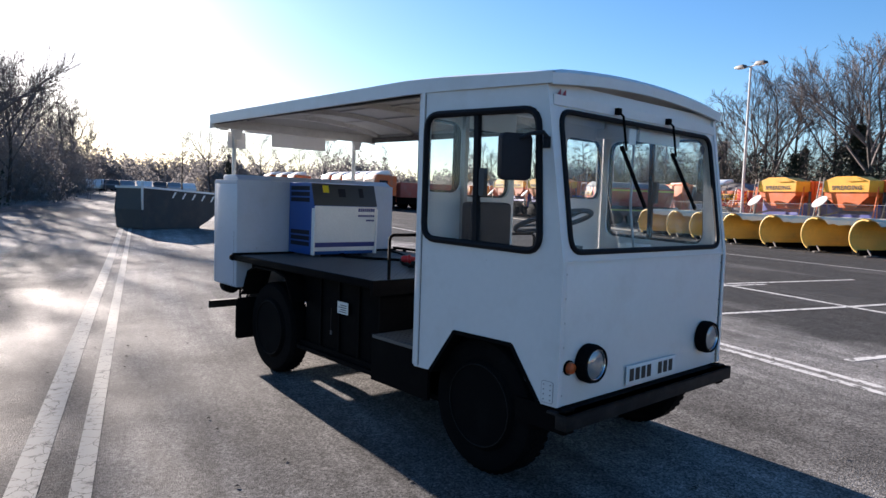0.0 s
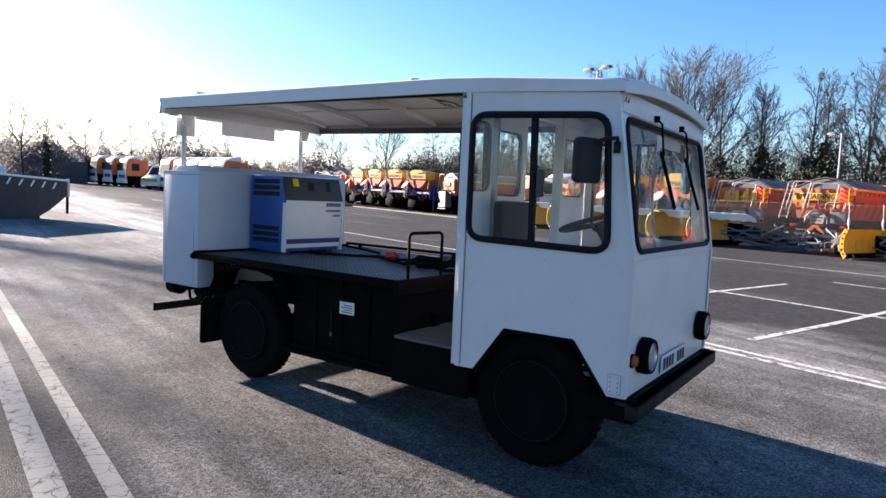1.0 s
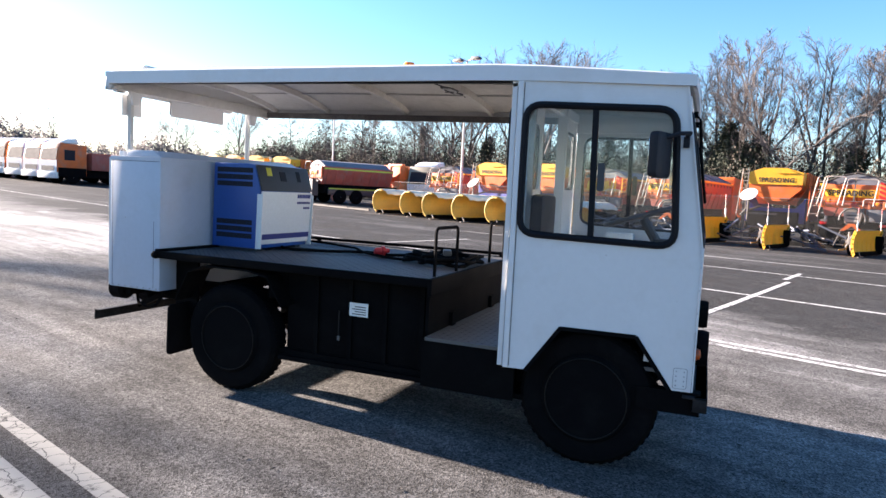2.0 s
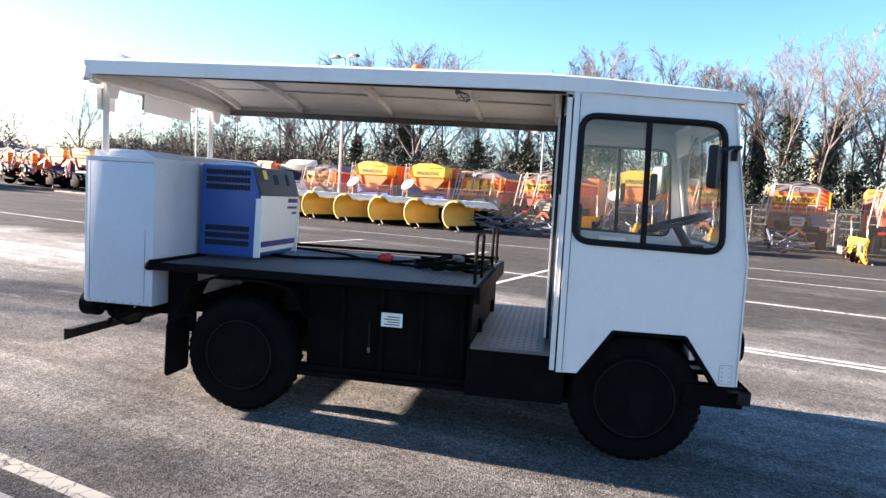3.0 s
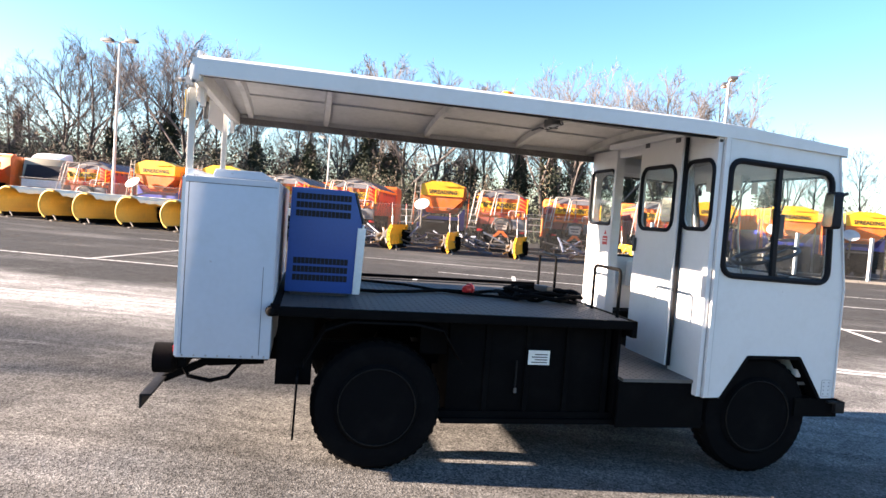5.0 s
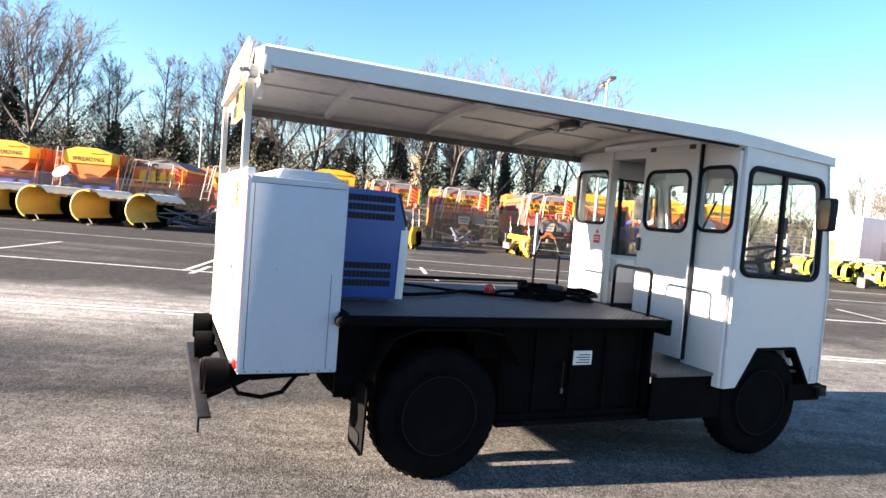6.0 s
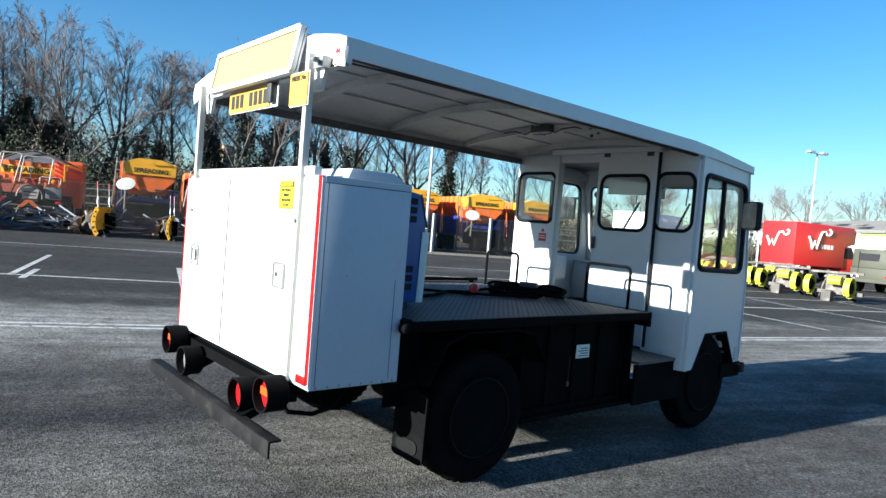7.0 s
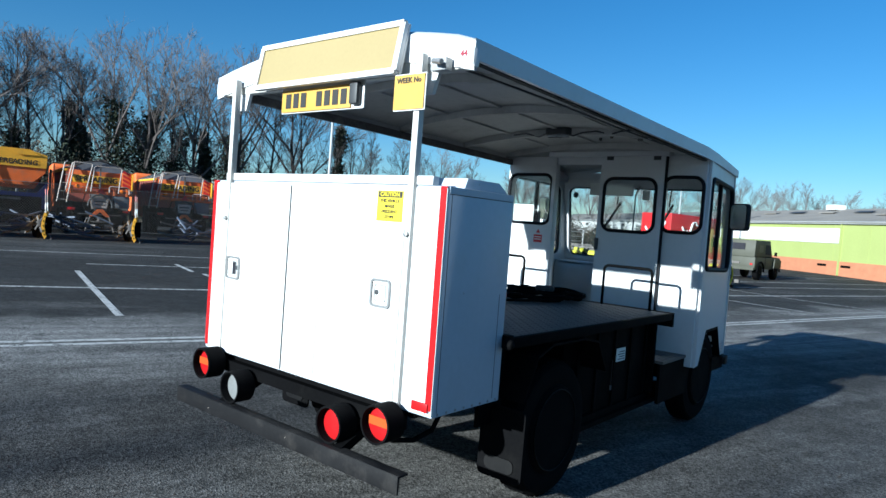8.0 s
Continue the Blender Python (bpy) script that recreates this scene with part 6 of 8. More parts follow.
    gear = part("spinner_gear", Shape().prism([(-0.34, 1.58), (0.34, 1.58), (0.24, 0.95), (-0.24, 0.95)], lambda p, z, d: Vector((p, -0.02 + d, z)), 0.35), GRIME, t, "salt-stained spinner chute", bevel=0.02)
    part("gear_arch", Shape().tube([(0.42 * math.cos(radians(q)), -0.1, 1.15 + 0.42 * math.sin(radians(q))) for q in range(-10, 200, 15)], 0.035, 6), CHARCOAL, gear)
    part("gear_plate", Shape().prism([(-0.3, 1.44), (0.3, 1.44), (0.24, 1.06), (-0.24, 1.06)], lambda q, z, d: Vector((q, -0.06 + d, z)), 0.03), SALTWHITE, gear, "salted white plate")
    part("gear_slot", Shape().box(-0.2, 0.2, -0.068, -0.06, 1.28, 1.33).box(-0.17, 0.17, -0.068, -0.06, 1.16, 1.2), CHARCOAL, gear)
    part("gear_board", Shape().prism([(-0.36, 0.72), (-0.22, 0.72), (0.0, 0.9), (0.22, 0.72), (0.36, 0.72), (0.1, 1.0), (-0.1, 1.0)], lambda p, z, d: Vector((p, -0.16 + d, z)), 0.03), GRITORANGE, gear)
    part("spinner", Shape().lathe((0, -0.1, 0.5), (0, 0, 1), [(0, 0.3), (0.03, 0.32), (0.05, 0.1), (0.2, 0.08)], 18), GRIME, gear)
    part("grey_box", Shape().box(0.55, 1.0, 0.0, 0.3, 1.08, 1.5), GALV, t, bevel=0.02)
    part("hose", Shape().tube([(-0.5, 0.05, 1.6), (-0.62, -0.1, 1.2), (-0.45, -0.15, 0.85), (-0.2, -0.05, 1.0)], 0.022, 6), RUBBER, t)
    part("hose", Shape().tube([(0.45, 0.05, 1.6), (0.5, -0.12, 1.1), (0.3, -0.1, 0.9)], 0.02, 6), RUBBER, t)
    for x in (-0.95, 0.95):
        part("tail_light", Shape().box(x - 0.12, x + 0.12, 0.05, 0.12, 0.92, 1.02), RED, t, bevel=0.01)
    # The wide black box fills in shadow as well as running gear below the body.
    part("chassis", Shape().box(-0.45, 0.45, 0.3, 7.4, 0.75, 1.0).box(-1.1, 1.1, 0.15, 0.35, 0.85, 1.0).box(-0.85, 0.85, 0.45, 5.0, 0.4, 1.3), BLACK, t)
    part("gear_frame", Shape().bar((-0.75, -0.1, 0.8), (0.75, -0.1, 0.8), 0.045).bar((-0.3, -0.1, 0.8), (-0.5, -0.3, 0.15), 0.04).bar((0.3, -0.1, 0.8), (0.5, -0.3, 0.15), 0.04).bar((-0.5, -0.28, 0.2), (0.5, -0.28, 0.2), 0.04), GRIME, t)
    for y in (1.2, 2.5):
        for sx in (-1, 1):
            lorry_wheel(t, sx * 1.18, y, 0.5, sx)
    cabp = part("lorry_cab", Shape().prism([(5.5, 0.7), (7.4, 0.7), (7.4, 1.6), (7.25, 2.75), (5.6, 2.85), (5.5, 2.7)], lambda s, z, d: Vector((-1.15 + d, s, z)), 2.3), GRITORANGE, t, "orange lorry cab", bevel=0.04)
    part("side_glass", Shape().box(-1.16, -1.15, 6.1, 7.1, 1.75, 2.45), SLOT, cabp)
    lorry_wheel(t, -1.18, 6.6, 0.5, -1)
    lorry_wheel(t, 1.18, 6.6, 0.5, 1)
    return t


def demount_hopper(name, label, lettered=True):
    """A demountable spreader: yellow hood and orange hopper on a blue body, with legs and a white spinner dish."""
    t = thing(name, label, "gritter", group="parked spreaders")
    hood = part("hood", Shape().prism([(-0.98, 2.38), (-1.0, 2.84), (-0.45, 3.04), (0.4, 3.04), (1.0, 2.86), (0.98, 2.38)], lambda s, z, d: Vector((s, d, z)), 0.95), GRITYELLOW, t, "yellow hopper hood", smooth=8)
    part("hood_flap", Shape().prism([(-0.3, 2.98), (0.45, 2.98), (0.8, 2.84), (0.05, 2.82)], lambda s, z, d: Vector((s, -0.02 - d, z)), 0.02), GRITYELLOW, hood)
    if lettered:
        lettering("SPREADING", 0.25, INK, hood, facing(0.05, -0.012, 2.55, 0, -1), bold=0.006)
    part("chute", Shape().prism([(-0.95, 2.38), (0.95, 2.38), (0.95, 2.2), (0.45, 1.72), (-0.3, 1.72), (-0.95, 2.2)], lambda s, z, d: Vector((s, 0.05 + d, z)), 0.85), GRITORANGE, t, "orange hopper mouth", smooth=8)
    part("hopper_body", Shape().prism([(-1.05, 2.9), (1.05, 2.9), (1.05, 2.3), (0.7, 1.6), (-0.7, 1.6), (-1.05, 2.3)], lambda s, z, d: Vector((s, 0.96 + d, z)), 4.0), GRITORANGE, t, "orange hopper body")
    for i in range(6):
        for sx in (-1, 1):
            part("body_rib", Shape().bar((sx * 1.07, 1.2 + 0.66 * i, 2.88), (sx * 1.07, 1.2 + 0.66 * i, 2.3), 0.06, 0.06, (0, 1, 0)), GRITORANGE, t)
    part("blue_body", Shape().prism([(-1.1, 0.85), (1.1, 0.85), (1.1, 1.9), (0.75, 1.45), (-0.75, 1.45), (-1.1, 1.9)], lambda s, z, d: Vector((s, 0.5 + d, z)), 4.6), DEEPBLUE, t, "dark blue lower body", bevel=0.03)
    legs = Shape()
    for x in (-1.2, 1.2):
        for y in (0.7, 4.6):
            legs.bar((x, y, 0.0), (x, y, 2.4), 0.08)
        legs.bar((x, 0.7, 0.9), (x, 4.6, 0.9), 0.08).bar((x, 0.7, 0.0), (x * 1.12, 0.45, 0.0), 0.12, 0.04)
    part("stand_frame", legs, GRIME, t, "steel stand legs")
    stand = part("spinner_stand", Shape().tube([(-0.85, -0.3, 0.9), (-0.85, -0.35, 1.9)], 0.045, 8).bar((-1.1, -0.2, 1.2), (0.2, -0.1, 1.2), 0.08).bar((-0.85, -0.3, 1.3), (-0.5, 0.3, 1.5), 0.07).bar((-0.85, -0.3, 1.5), (-1.15, -0.2, 1.1), 0.05), GRIME, t)
    part("spinner_dish", Shape().lathe((-0.85, -0.36, 1.93), (-0.2, -0.7, 0.7), [(-0.05, 0.08), (0.0, 0.34), (0.03, 0.35), (0.05, 0.22), (0.07, 0.02)], 24), PALEDISH, stand, "round white spinner dish")
    ladder = part("ladder", Shape().bar((-1.32, -0.1, 1.1), (-1.22, 0.1, 3.0), 0.035).bar((-1.0, -0.12, 1.1), (-0.98, 0.0, 3.0), 0.035), GRIME, t, "steel access ladder")
    for i in range(6):
        part("rung", Shape().bar((-1.31 + 0.015 * i, -0.08 + 0.03 * i, 1.3 + 0.3 * i), (-1.0, -0.1 + 0.02 * i, 1.3 + 0.3 * i), 0.025), GRIME, ladder)
    # Black blocks stand for gear and for the shadow beneath the spreader.
    part("under_gear", Shape().box(-0.9, 0.9, 0.1, 0.6, 0.5, 1.3).box(-0.5, 0.4, -0.3, 0.2, 0.3, 0.8), BLACK, t, bevel=0.03)
    for x in (-1.25, 1.25):
        part("tail_rail", Shape().bar((x, 0.2, 1.0), (x, 0.2, 2.6), 0.035).bar((x, -0.1, 1.0), (x, 0.2, 2.6), 0.03), GRITORANGE, t)
    for sx in (-1, 1):
        lorry_wheel(t, sx * 1.15, 2.2, 0.5, sx)
        lorry_wheel(t, sx * 1.15, 3.5, 0.5, sx)
    return t


def yard_pose(u, n, turn=0.0):
    """Pose with local -y towards the road and x along it (towards smaller u)."""
    p = R(u, n)
    return pose(p.x, p.y, p.z, 0, 0, -90 - 16.66 + turn)


first = spreader_tail("gritter", "orange gritting lorry with yellow SPREADING board on its tail", True)
first.matrix_basis = yard_pose(15.35, 27.0)
for u, n, a in ((8.45, 27.0, 2), (1.25, 27.0, -2), (5.0, 28.5, 0)):
    copy_thing(first, yard_pose(u, n, a))
plain = spreader_tail("gritter", "orange gritting lorry with grey load sheet and yellow guard", False)
plain.matrix_basis = yard_pose(18.9, 27.6)
for u, n, a in ((29.8, 29.2, 3), (56.6, 28.2, 2), (60.2, 28.6, -2)):
    copy_thing(first, yard_pose(u, n, a))
hop = demount_hopper("spreader", "yellow-hooded orange spreader on a blue body with white dish")
hop.matrix_basis = yard_pose(21.6, 27.0)
for u, n, a in ((24.9, 27.0, 0), (11.25, 27.2, 3), (-4.4, 27.6, -3), (-1.4, 29.0, 0), (43.3, 27.5, 4), (46.3, 27.5, 4), (49.6, 27.8, 2), (53.0, 28.2, 0), (-8.0, 28.5, 0)):
    copy_thing(hop, yard_pose(u, n, a))


def plough(label, paint, flap_paint, poles):
    """A curved snow plough blade with a rubber flap along the top, on its stand."""
    t = thing("snow_plough", label, "snow plough", group="row of snow ploughs")
    L2 = 1.5
    prof = []
    for i in range(13):
        if poles:
            a = radians(-62 + 118 * i / 12)
            prof.append((0.42 * math.cos(a) - 0.1, 0.62 + 0.62 * math.sin(a)))
        else:
            a = radians(-66 + 172 * i / 12)
            prof.append((0.5 * math.cos(a) - 0.1, 0.68 + 0.56 * math.sin(a)))
    out = [(a * 1.07, 0.68 + (z - 0.68) * 1.07) for a, z in prof]
    s = Shape()
    for c in (prof, out):
        for (a, za), (b, zb) in zip(c, c[1:]):
            s.add([(-L2, a, za), (L2, a, za), (L2, b, zb), (-L2, b, zb)], [(0, 1, 2, 3)])
    part("blade", s, paint, t, "curved mouldboard", smooth=60)
    for x in (-L2, L2):
        part("blade_edge", Shape().tube([(x, a * 1.035, 0.68 + (z - 0.68) * 1.035) for a, z in prof], 0.035, 6), paint, t)
    for x in (-0.75, 0.0, 0.75):
        part("back_rib", Shape().tube([(x, a * 1.13, 0.68 + (z - 0.68) * 1.1) for a, z in prof[:9]], 0.04, 5), paint, t)
    flap = [(0.4, 1.05), (0.28, 1.21), (0.05, 1.3), (-0.2, 1.29), (-0.45, 1.2), (-0.62, 1.05)]
    k = 12
    top = Shape()
    for i in range(k):
        x0, x1 = -L2 + 0.1 + 2 * L2 * i / k, -L2 + 0.1 + 2 * L2 * (i + 1) / k
        w0, w1 = 0.025 * math.sin(i * 2.1) - 0.005 * i, 0.025 * math.sin((i + 1) * 2.1) - 0.005 * (i + 1)
        for j, ((a, za), (b, zb)) in enumerate(zip(flap, flap[1:])):
            f0, f1 = max(0, j - 1) / 4, j / 4
            for h in (0.0, 0.025):
                top.add([(x0, a, za + w0 * f0 + h), (x1, a, za + w1 * f0 + h), (x1, b, zb + w1 * f1 + h), (x0, b, zb + w0 * f1 + h)], [(0, 1, 2, 3)])
    if not poles:
        part("top_flap", top, flap_paint, t, "rubber snow flap", smooth=60)
    part("wear_edge", Shape().box(-L2 + 0.02, L2, 0.02, 0.12, 0.02, 0.22), BLACK, t)
    part("push_frame", Shape().bar((-0.7, 0.55, 0.3), (0.0, 1.2, 0.45), 0.09).bar((0.7, 0.55, 0.3), (0.0, 1.2, 0.45), 0.09).bar((-0.8, 0.52, 0.3), (0.8, 0.52, 0.3), 0.1).box(-0.35, 0.35, 1.1, 1.25, 0.3, 0.95), BLACK, t)
    part("ram", Shape().tube([(-0.5, 0.5, 0.75), (-0.1, 1.1, 0.6)], 0.04, 8).tube([(0.5, 0.5, 0.75), (0.1, 1.1, 0.6)], 0.04, 8), GRIME, t)
    part("jack_leg", Shape().bar((-L2 + 0.1, -0.35, 0.05), (-L2 + 0.1, -0.2, 0.26), 0.04).bar((-L2 - 0.2, -0.35, 0.03), (-L2 + 0.4, -0.35, 0.03), 0.1, 0.05), GRIME, t)
    part("end_bracket", Shape().box(L2 - 0.4, L2 - 0.3, -0.3, 0.35, 0.1, 0.9).box(L2 - 0.2, L2 - 0.1, -0.3, 0.3, 0.35, 0.5), BLACK, t)
    for x in (-1.0, 1.0):
        part("skid_wheel", Shape().lathe((x, 0.55, 0.16), (1, 0, 0), [(0, 0.05), (0.0, 0.15), (0.1, 0.15), (0.1, 0.05)], 14), RUBBER, t)
    if poles:
        for x in (-L2 + 0.15, L2 - 0.15):
            p = part("marker_pole", Shape().tube([(x, 0.1, 1.15), (x + 0.03, 0.14, 1.5)], 0.024, 6), LORRYWHITE, t, "white and red marker pole")
            part("pole_band", Shape().tube([(x + 0.03, 0.14, 1.5), (x + 0.08, 0.2, 1.95)], 0.022, 6), SALTWHITE, p)
            part("pole_tip", Shape().tube([(x + 0.06, 0.19, 1.95), (x + 0.09, 0.22, 2.2)], 0.022, 6), REDPAINT, p)
            part("pole_ball", Shape().lathe((x + 0.02, 0.13, 1.42), (0, 0, 1), [(-0.14, 0.02), (-0.1, 0.05), (0, 0.055), (0.1, 0.05), (0.18, 0.01)], 12), LORRYWHITE, p)
        for x in (-L2 - 0.03, L2 + 0.03):
            plate = Shape()
            for (a, za), (b, zb) in zip(prof, prof[1:]):
                plate.bar((x, a - 0.07, za), (x, b - 0.07, zb), 0.03, 0.2)
            edge = part("edge_plate", plate, GRITYELLOW, t, "yellow edge plate with a row of holes")
            for a, za in prof[2:11:2]:
                part("hole", Shape().lathe((x - 0.02, a - 0.07, za), (1, 0, 0), [(-0.004, 0.002), (-0.004, 0.035), (0.044, 0.035), (0.044, 0.002)], 8), BLACK, edge)
        part("shoe_frame", Shape().bar((-L2, 0.3, 0.3), (-L2 + 0.2, 0.7, 1.0), 0.12).bar((-L2, 0.3, 0.95), (-L2 + 0.1, 0.8, 0.4), 0.1).box(-L2 - 0.02, -L2 + 0.25, 0.3, 0.65, 0.55, 0.85), GRIME, t, bevel=0.02)
        for i in range(6):
            x = -L2 + 0.12 + 0.5 * i
            part("stiffener", Shape().tube([(x, a * 0.98, 0.68 + (z - 0.68) * 0.98) for a, z in prof[1:8]], 0.03, 5), paint, t)
        part("coupling", Shape().box(-0.5, 0.5, 1.1, 1.5, 0.35, 0.7).bar((-0.5, 1.2, 0.3), (-1.2, 1.5, 0.25), 0.08).bar((-0.3, 0.6, 1.0), (-0.6, 1.6, 0.4), 0.06), GRIME, t)
        part("jockey_wheel", Shape().lathe((-0.9, 0.8, 0.28), (1, 0, 0.1), [(0, 0.1), (0.0, 0.26), (0.14, 0.26), (0.14, 0.1)], 16), RUBBER, t)
    return t


pl = plough("yellow curved snow plough blade with cream top flap", PLOUGHYELLOW, PLOUGHTOP, False)
pl.matrix_basis = yard_pose(21.65, 24.25, 84)
for u, n, a in ((19.75, 24.2, 83), (17.8, 24.0, 85), (23.6, 24.3, 84), (25.5, 24.4, 82), (27.1, 24.5, 84), (29.15, 24.6, 85)):
    copy_thing(pl, yard_pose(u, n, a))
sb = plough("small yellow plough with grey flap and marker poles", GRITYELLOW, GRIME, True)
sb.matrix_basis = yard_pose(12.55, 24.1, 86) @ Matrix.Diagonal((0.95, 0.62, 0.85, 1))
for u, n, a in ((10.3, 24.0, 86), (7.55, 24.0, 80), (3.2, 24.2, 95)):
    copy_thing(sb, yard_pose(u, n, a) @ Matrix.Diagonal((0.95, 0.62, 0.85, 1)))


def frame_heap():
    """A heap of grey steel A-frames."""
    rnd = random.Random(3)
    t = thing("frame_heap", "heap of grey-blue steel push frames on the ground", "steel frames")
    for i in range(15):
        a = rnd.uniform(0, 3.14)
        c = Vector((rnd.uniform(-0.9, 0.9), rnd.uniform(-0.4, 0.5), 0.08 + 0.045 * i))
        d = Vector((math.cos(a), math.sin(a) * 0.5, rnd.uniform(-0.1, 0.35))) * rnd.uniform(0.5, 0.95)
        part("steel_bar", Shape().bar(c - d * 0.8, c + d, 0.055), FRAMEBLUE if i % 4 else GRIME, t)
    return t


fh = frame_heap()
fh.matrix_basis = yard_pose(15.1, 24.1, 0)
for u, n, a in ((5.6, 24.6, 40), (13.7, 24.9, 80), (11.5, 24.8, 15), (9.1, 24.9, 120), (16.3, 24.6, 200)):
    copy_thing(fh, yard_pose(u, n, a))


# fence between yard and gritters
def fence():
    t = thing("chain_link_fence", "chain-link fence with concrete posts along the yard", "fence")
    post_mesh = mesh_of(Shape().box(-0.06, 0.06, -0.06, 0.06, 0, 1.85), "post", POLE, bevel=0.01)
    for i in range(24):
        u = -22 + 3.0 * i
        if 3.0 < u:
            continue
        part("post", post_mesh, POLE, t).matrix_basis = Matrix.Translation(R(u, 26.15))
    v, f = [], []
    for u0, u1 in ((-22, 31),):
        k = int((u1 - u0) / 0.09)
        for i in range(k):
            for sgn in (1, -1):
                a, b = u0 + 0.09 * i, u0 + 0.09 * i + sgn * 1.6
                b = min(max(b, u0), u1)
                h = 1.7 * abs(b - a) / 1.6
                p, q = R(a, 26.15, 0.05), R(b, 26.15, 0.05 + h)
                o = len(v)
                v += [tuple(p), (p.x, p.y, p.z + 0.011), (q.x, q.y, q.z + 0.011), tuple(q)]
                f.append((o, o + 1, o + 2, o + 3))
    w = part("wire_mesh", raw_mesh(v, f, "wire_mesh", WIRE), WIRE, t)
    tagged(w, kind="stuff")
    for z in (0.15, 1.75):
        part("fence_wire", Shape().bar(R(-22, 26.15, z), R(31, 26.15, z), 0.012), STEEL, t)


fence()
kerb = Shape()
for i in range(40):
    if 1.0 < -24 + 1.8 * i < 31.0:
        continue
    kerb.box(-0.06, 0.06, 0, 1.75, 0, 0.1, Matrix.Translation(R(-24 + 1.8 * i, 25.0)) @ Matrix.Rotation(radians(-16.66), 4, "Z"))
solo("kerb", kerb, ROOFSHEET, "low concrete kerb along the yard's edge", "kerb", kind="structure")
# wall of cabins and lorry flanks behind the gritters
def rear_fence():
    t = thing("palisade_fence", "dull metal rail fence behind the gritters", "fence")
    for z in (0.9, 1.3, 1.7):
        part("rail", Shape().bar(R(-30, 38.5, z), R(30, 38.5, z), 0.06), STEEL, t)
        part("rail", Shape().bar(R(30, 38.5, z), R(60, 40.5, z), 0.06), STEEL, t)
    pm = mesh_of(Shape().box(-0.05, 0.05, -0.05, 0.05, 0, 1.9), "post", STEEL)
    for i in range(30):
        part("post", pm, STEEL, t).matrix_basis = Matrix.Translation(R(-30 + 2.5 * i * 0.82, 38.5))


rear_fence()


# Head colour carries the light: dark on backlit posts, pale on the sunlit one.
def lamp_post(u, n, h, heads, turn=0.0, head_mat=CHARCOAL):
    p = R(u, n)
    t = thing("lamp_post", "tall grey steel yard lamp post with twin heads" if heads == 2 else "tall grey steel yard lamp post", "lamp post", tuple(p), turn, "yard lamp posts")
    part("pole", Shape().tube([(0, 0, 0), (0, 0, 1.2)], 0.1, 12).tube([(0, 0, 1.2), (0, 0, h)], 0.075, 10, r2=0.05), POLE, t)
    for sg in ((-1, 1) if heads == 2 else (1,)):
        part("arm", Shape().bar((0, 0, h - 0.02), (sg * 0.45, 0, h + 0.04), 0.05), POLE, t)
        head = part("lamp_head", Shape().prism([(-0.32, 0.0), (0.32, 0.0), (0.26, 0.13), (-0.2, 0.16)], lambda s, z, d, sg=sg: Vector((sg * (0.62 + s), -0.15 + d, h + z)), 0.3), head_mat, t, bevel=0.03)
        part("lamp_lens", Shape().box(sg * 0.62 - 0.22, sg * 0.62 + 0.22, -0.12, 0.12, h - 0.02, h + 0.002), PAPER, head)


lamp_post(27.3, 27.6, 8.6, 2, 70)
lamp_post(-0.55, 25.9, 7.85, 2, -22)
lamp_post(21.5, 45.0, 6.6, 1, 60)
lamp_post(-0.8, 60.8, 8.6, 1, 40)
lamp_post(44.0, 33.0, 6.5, 1, 60)


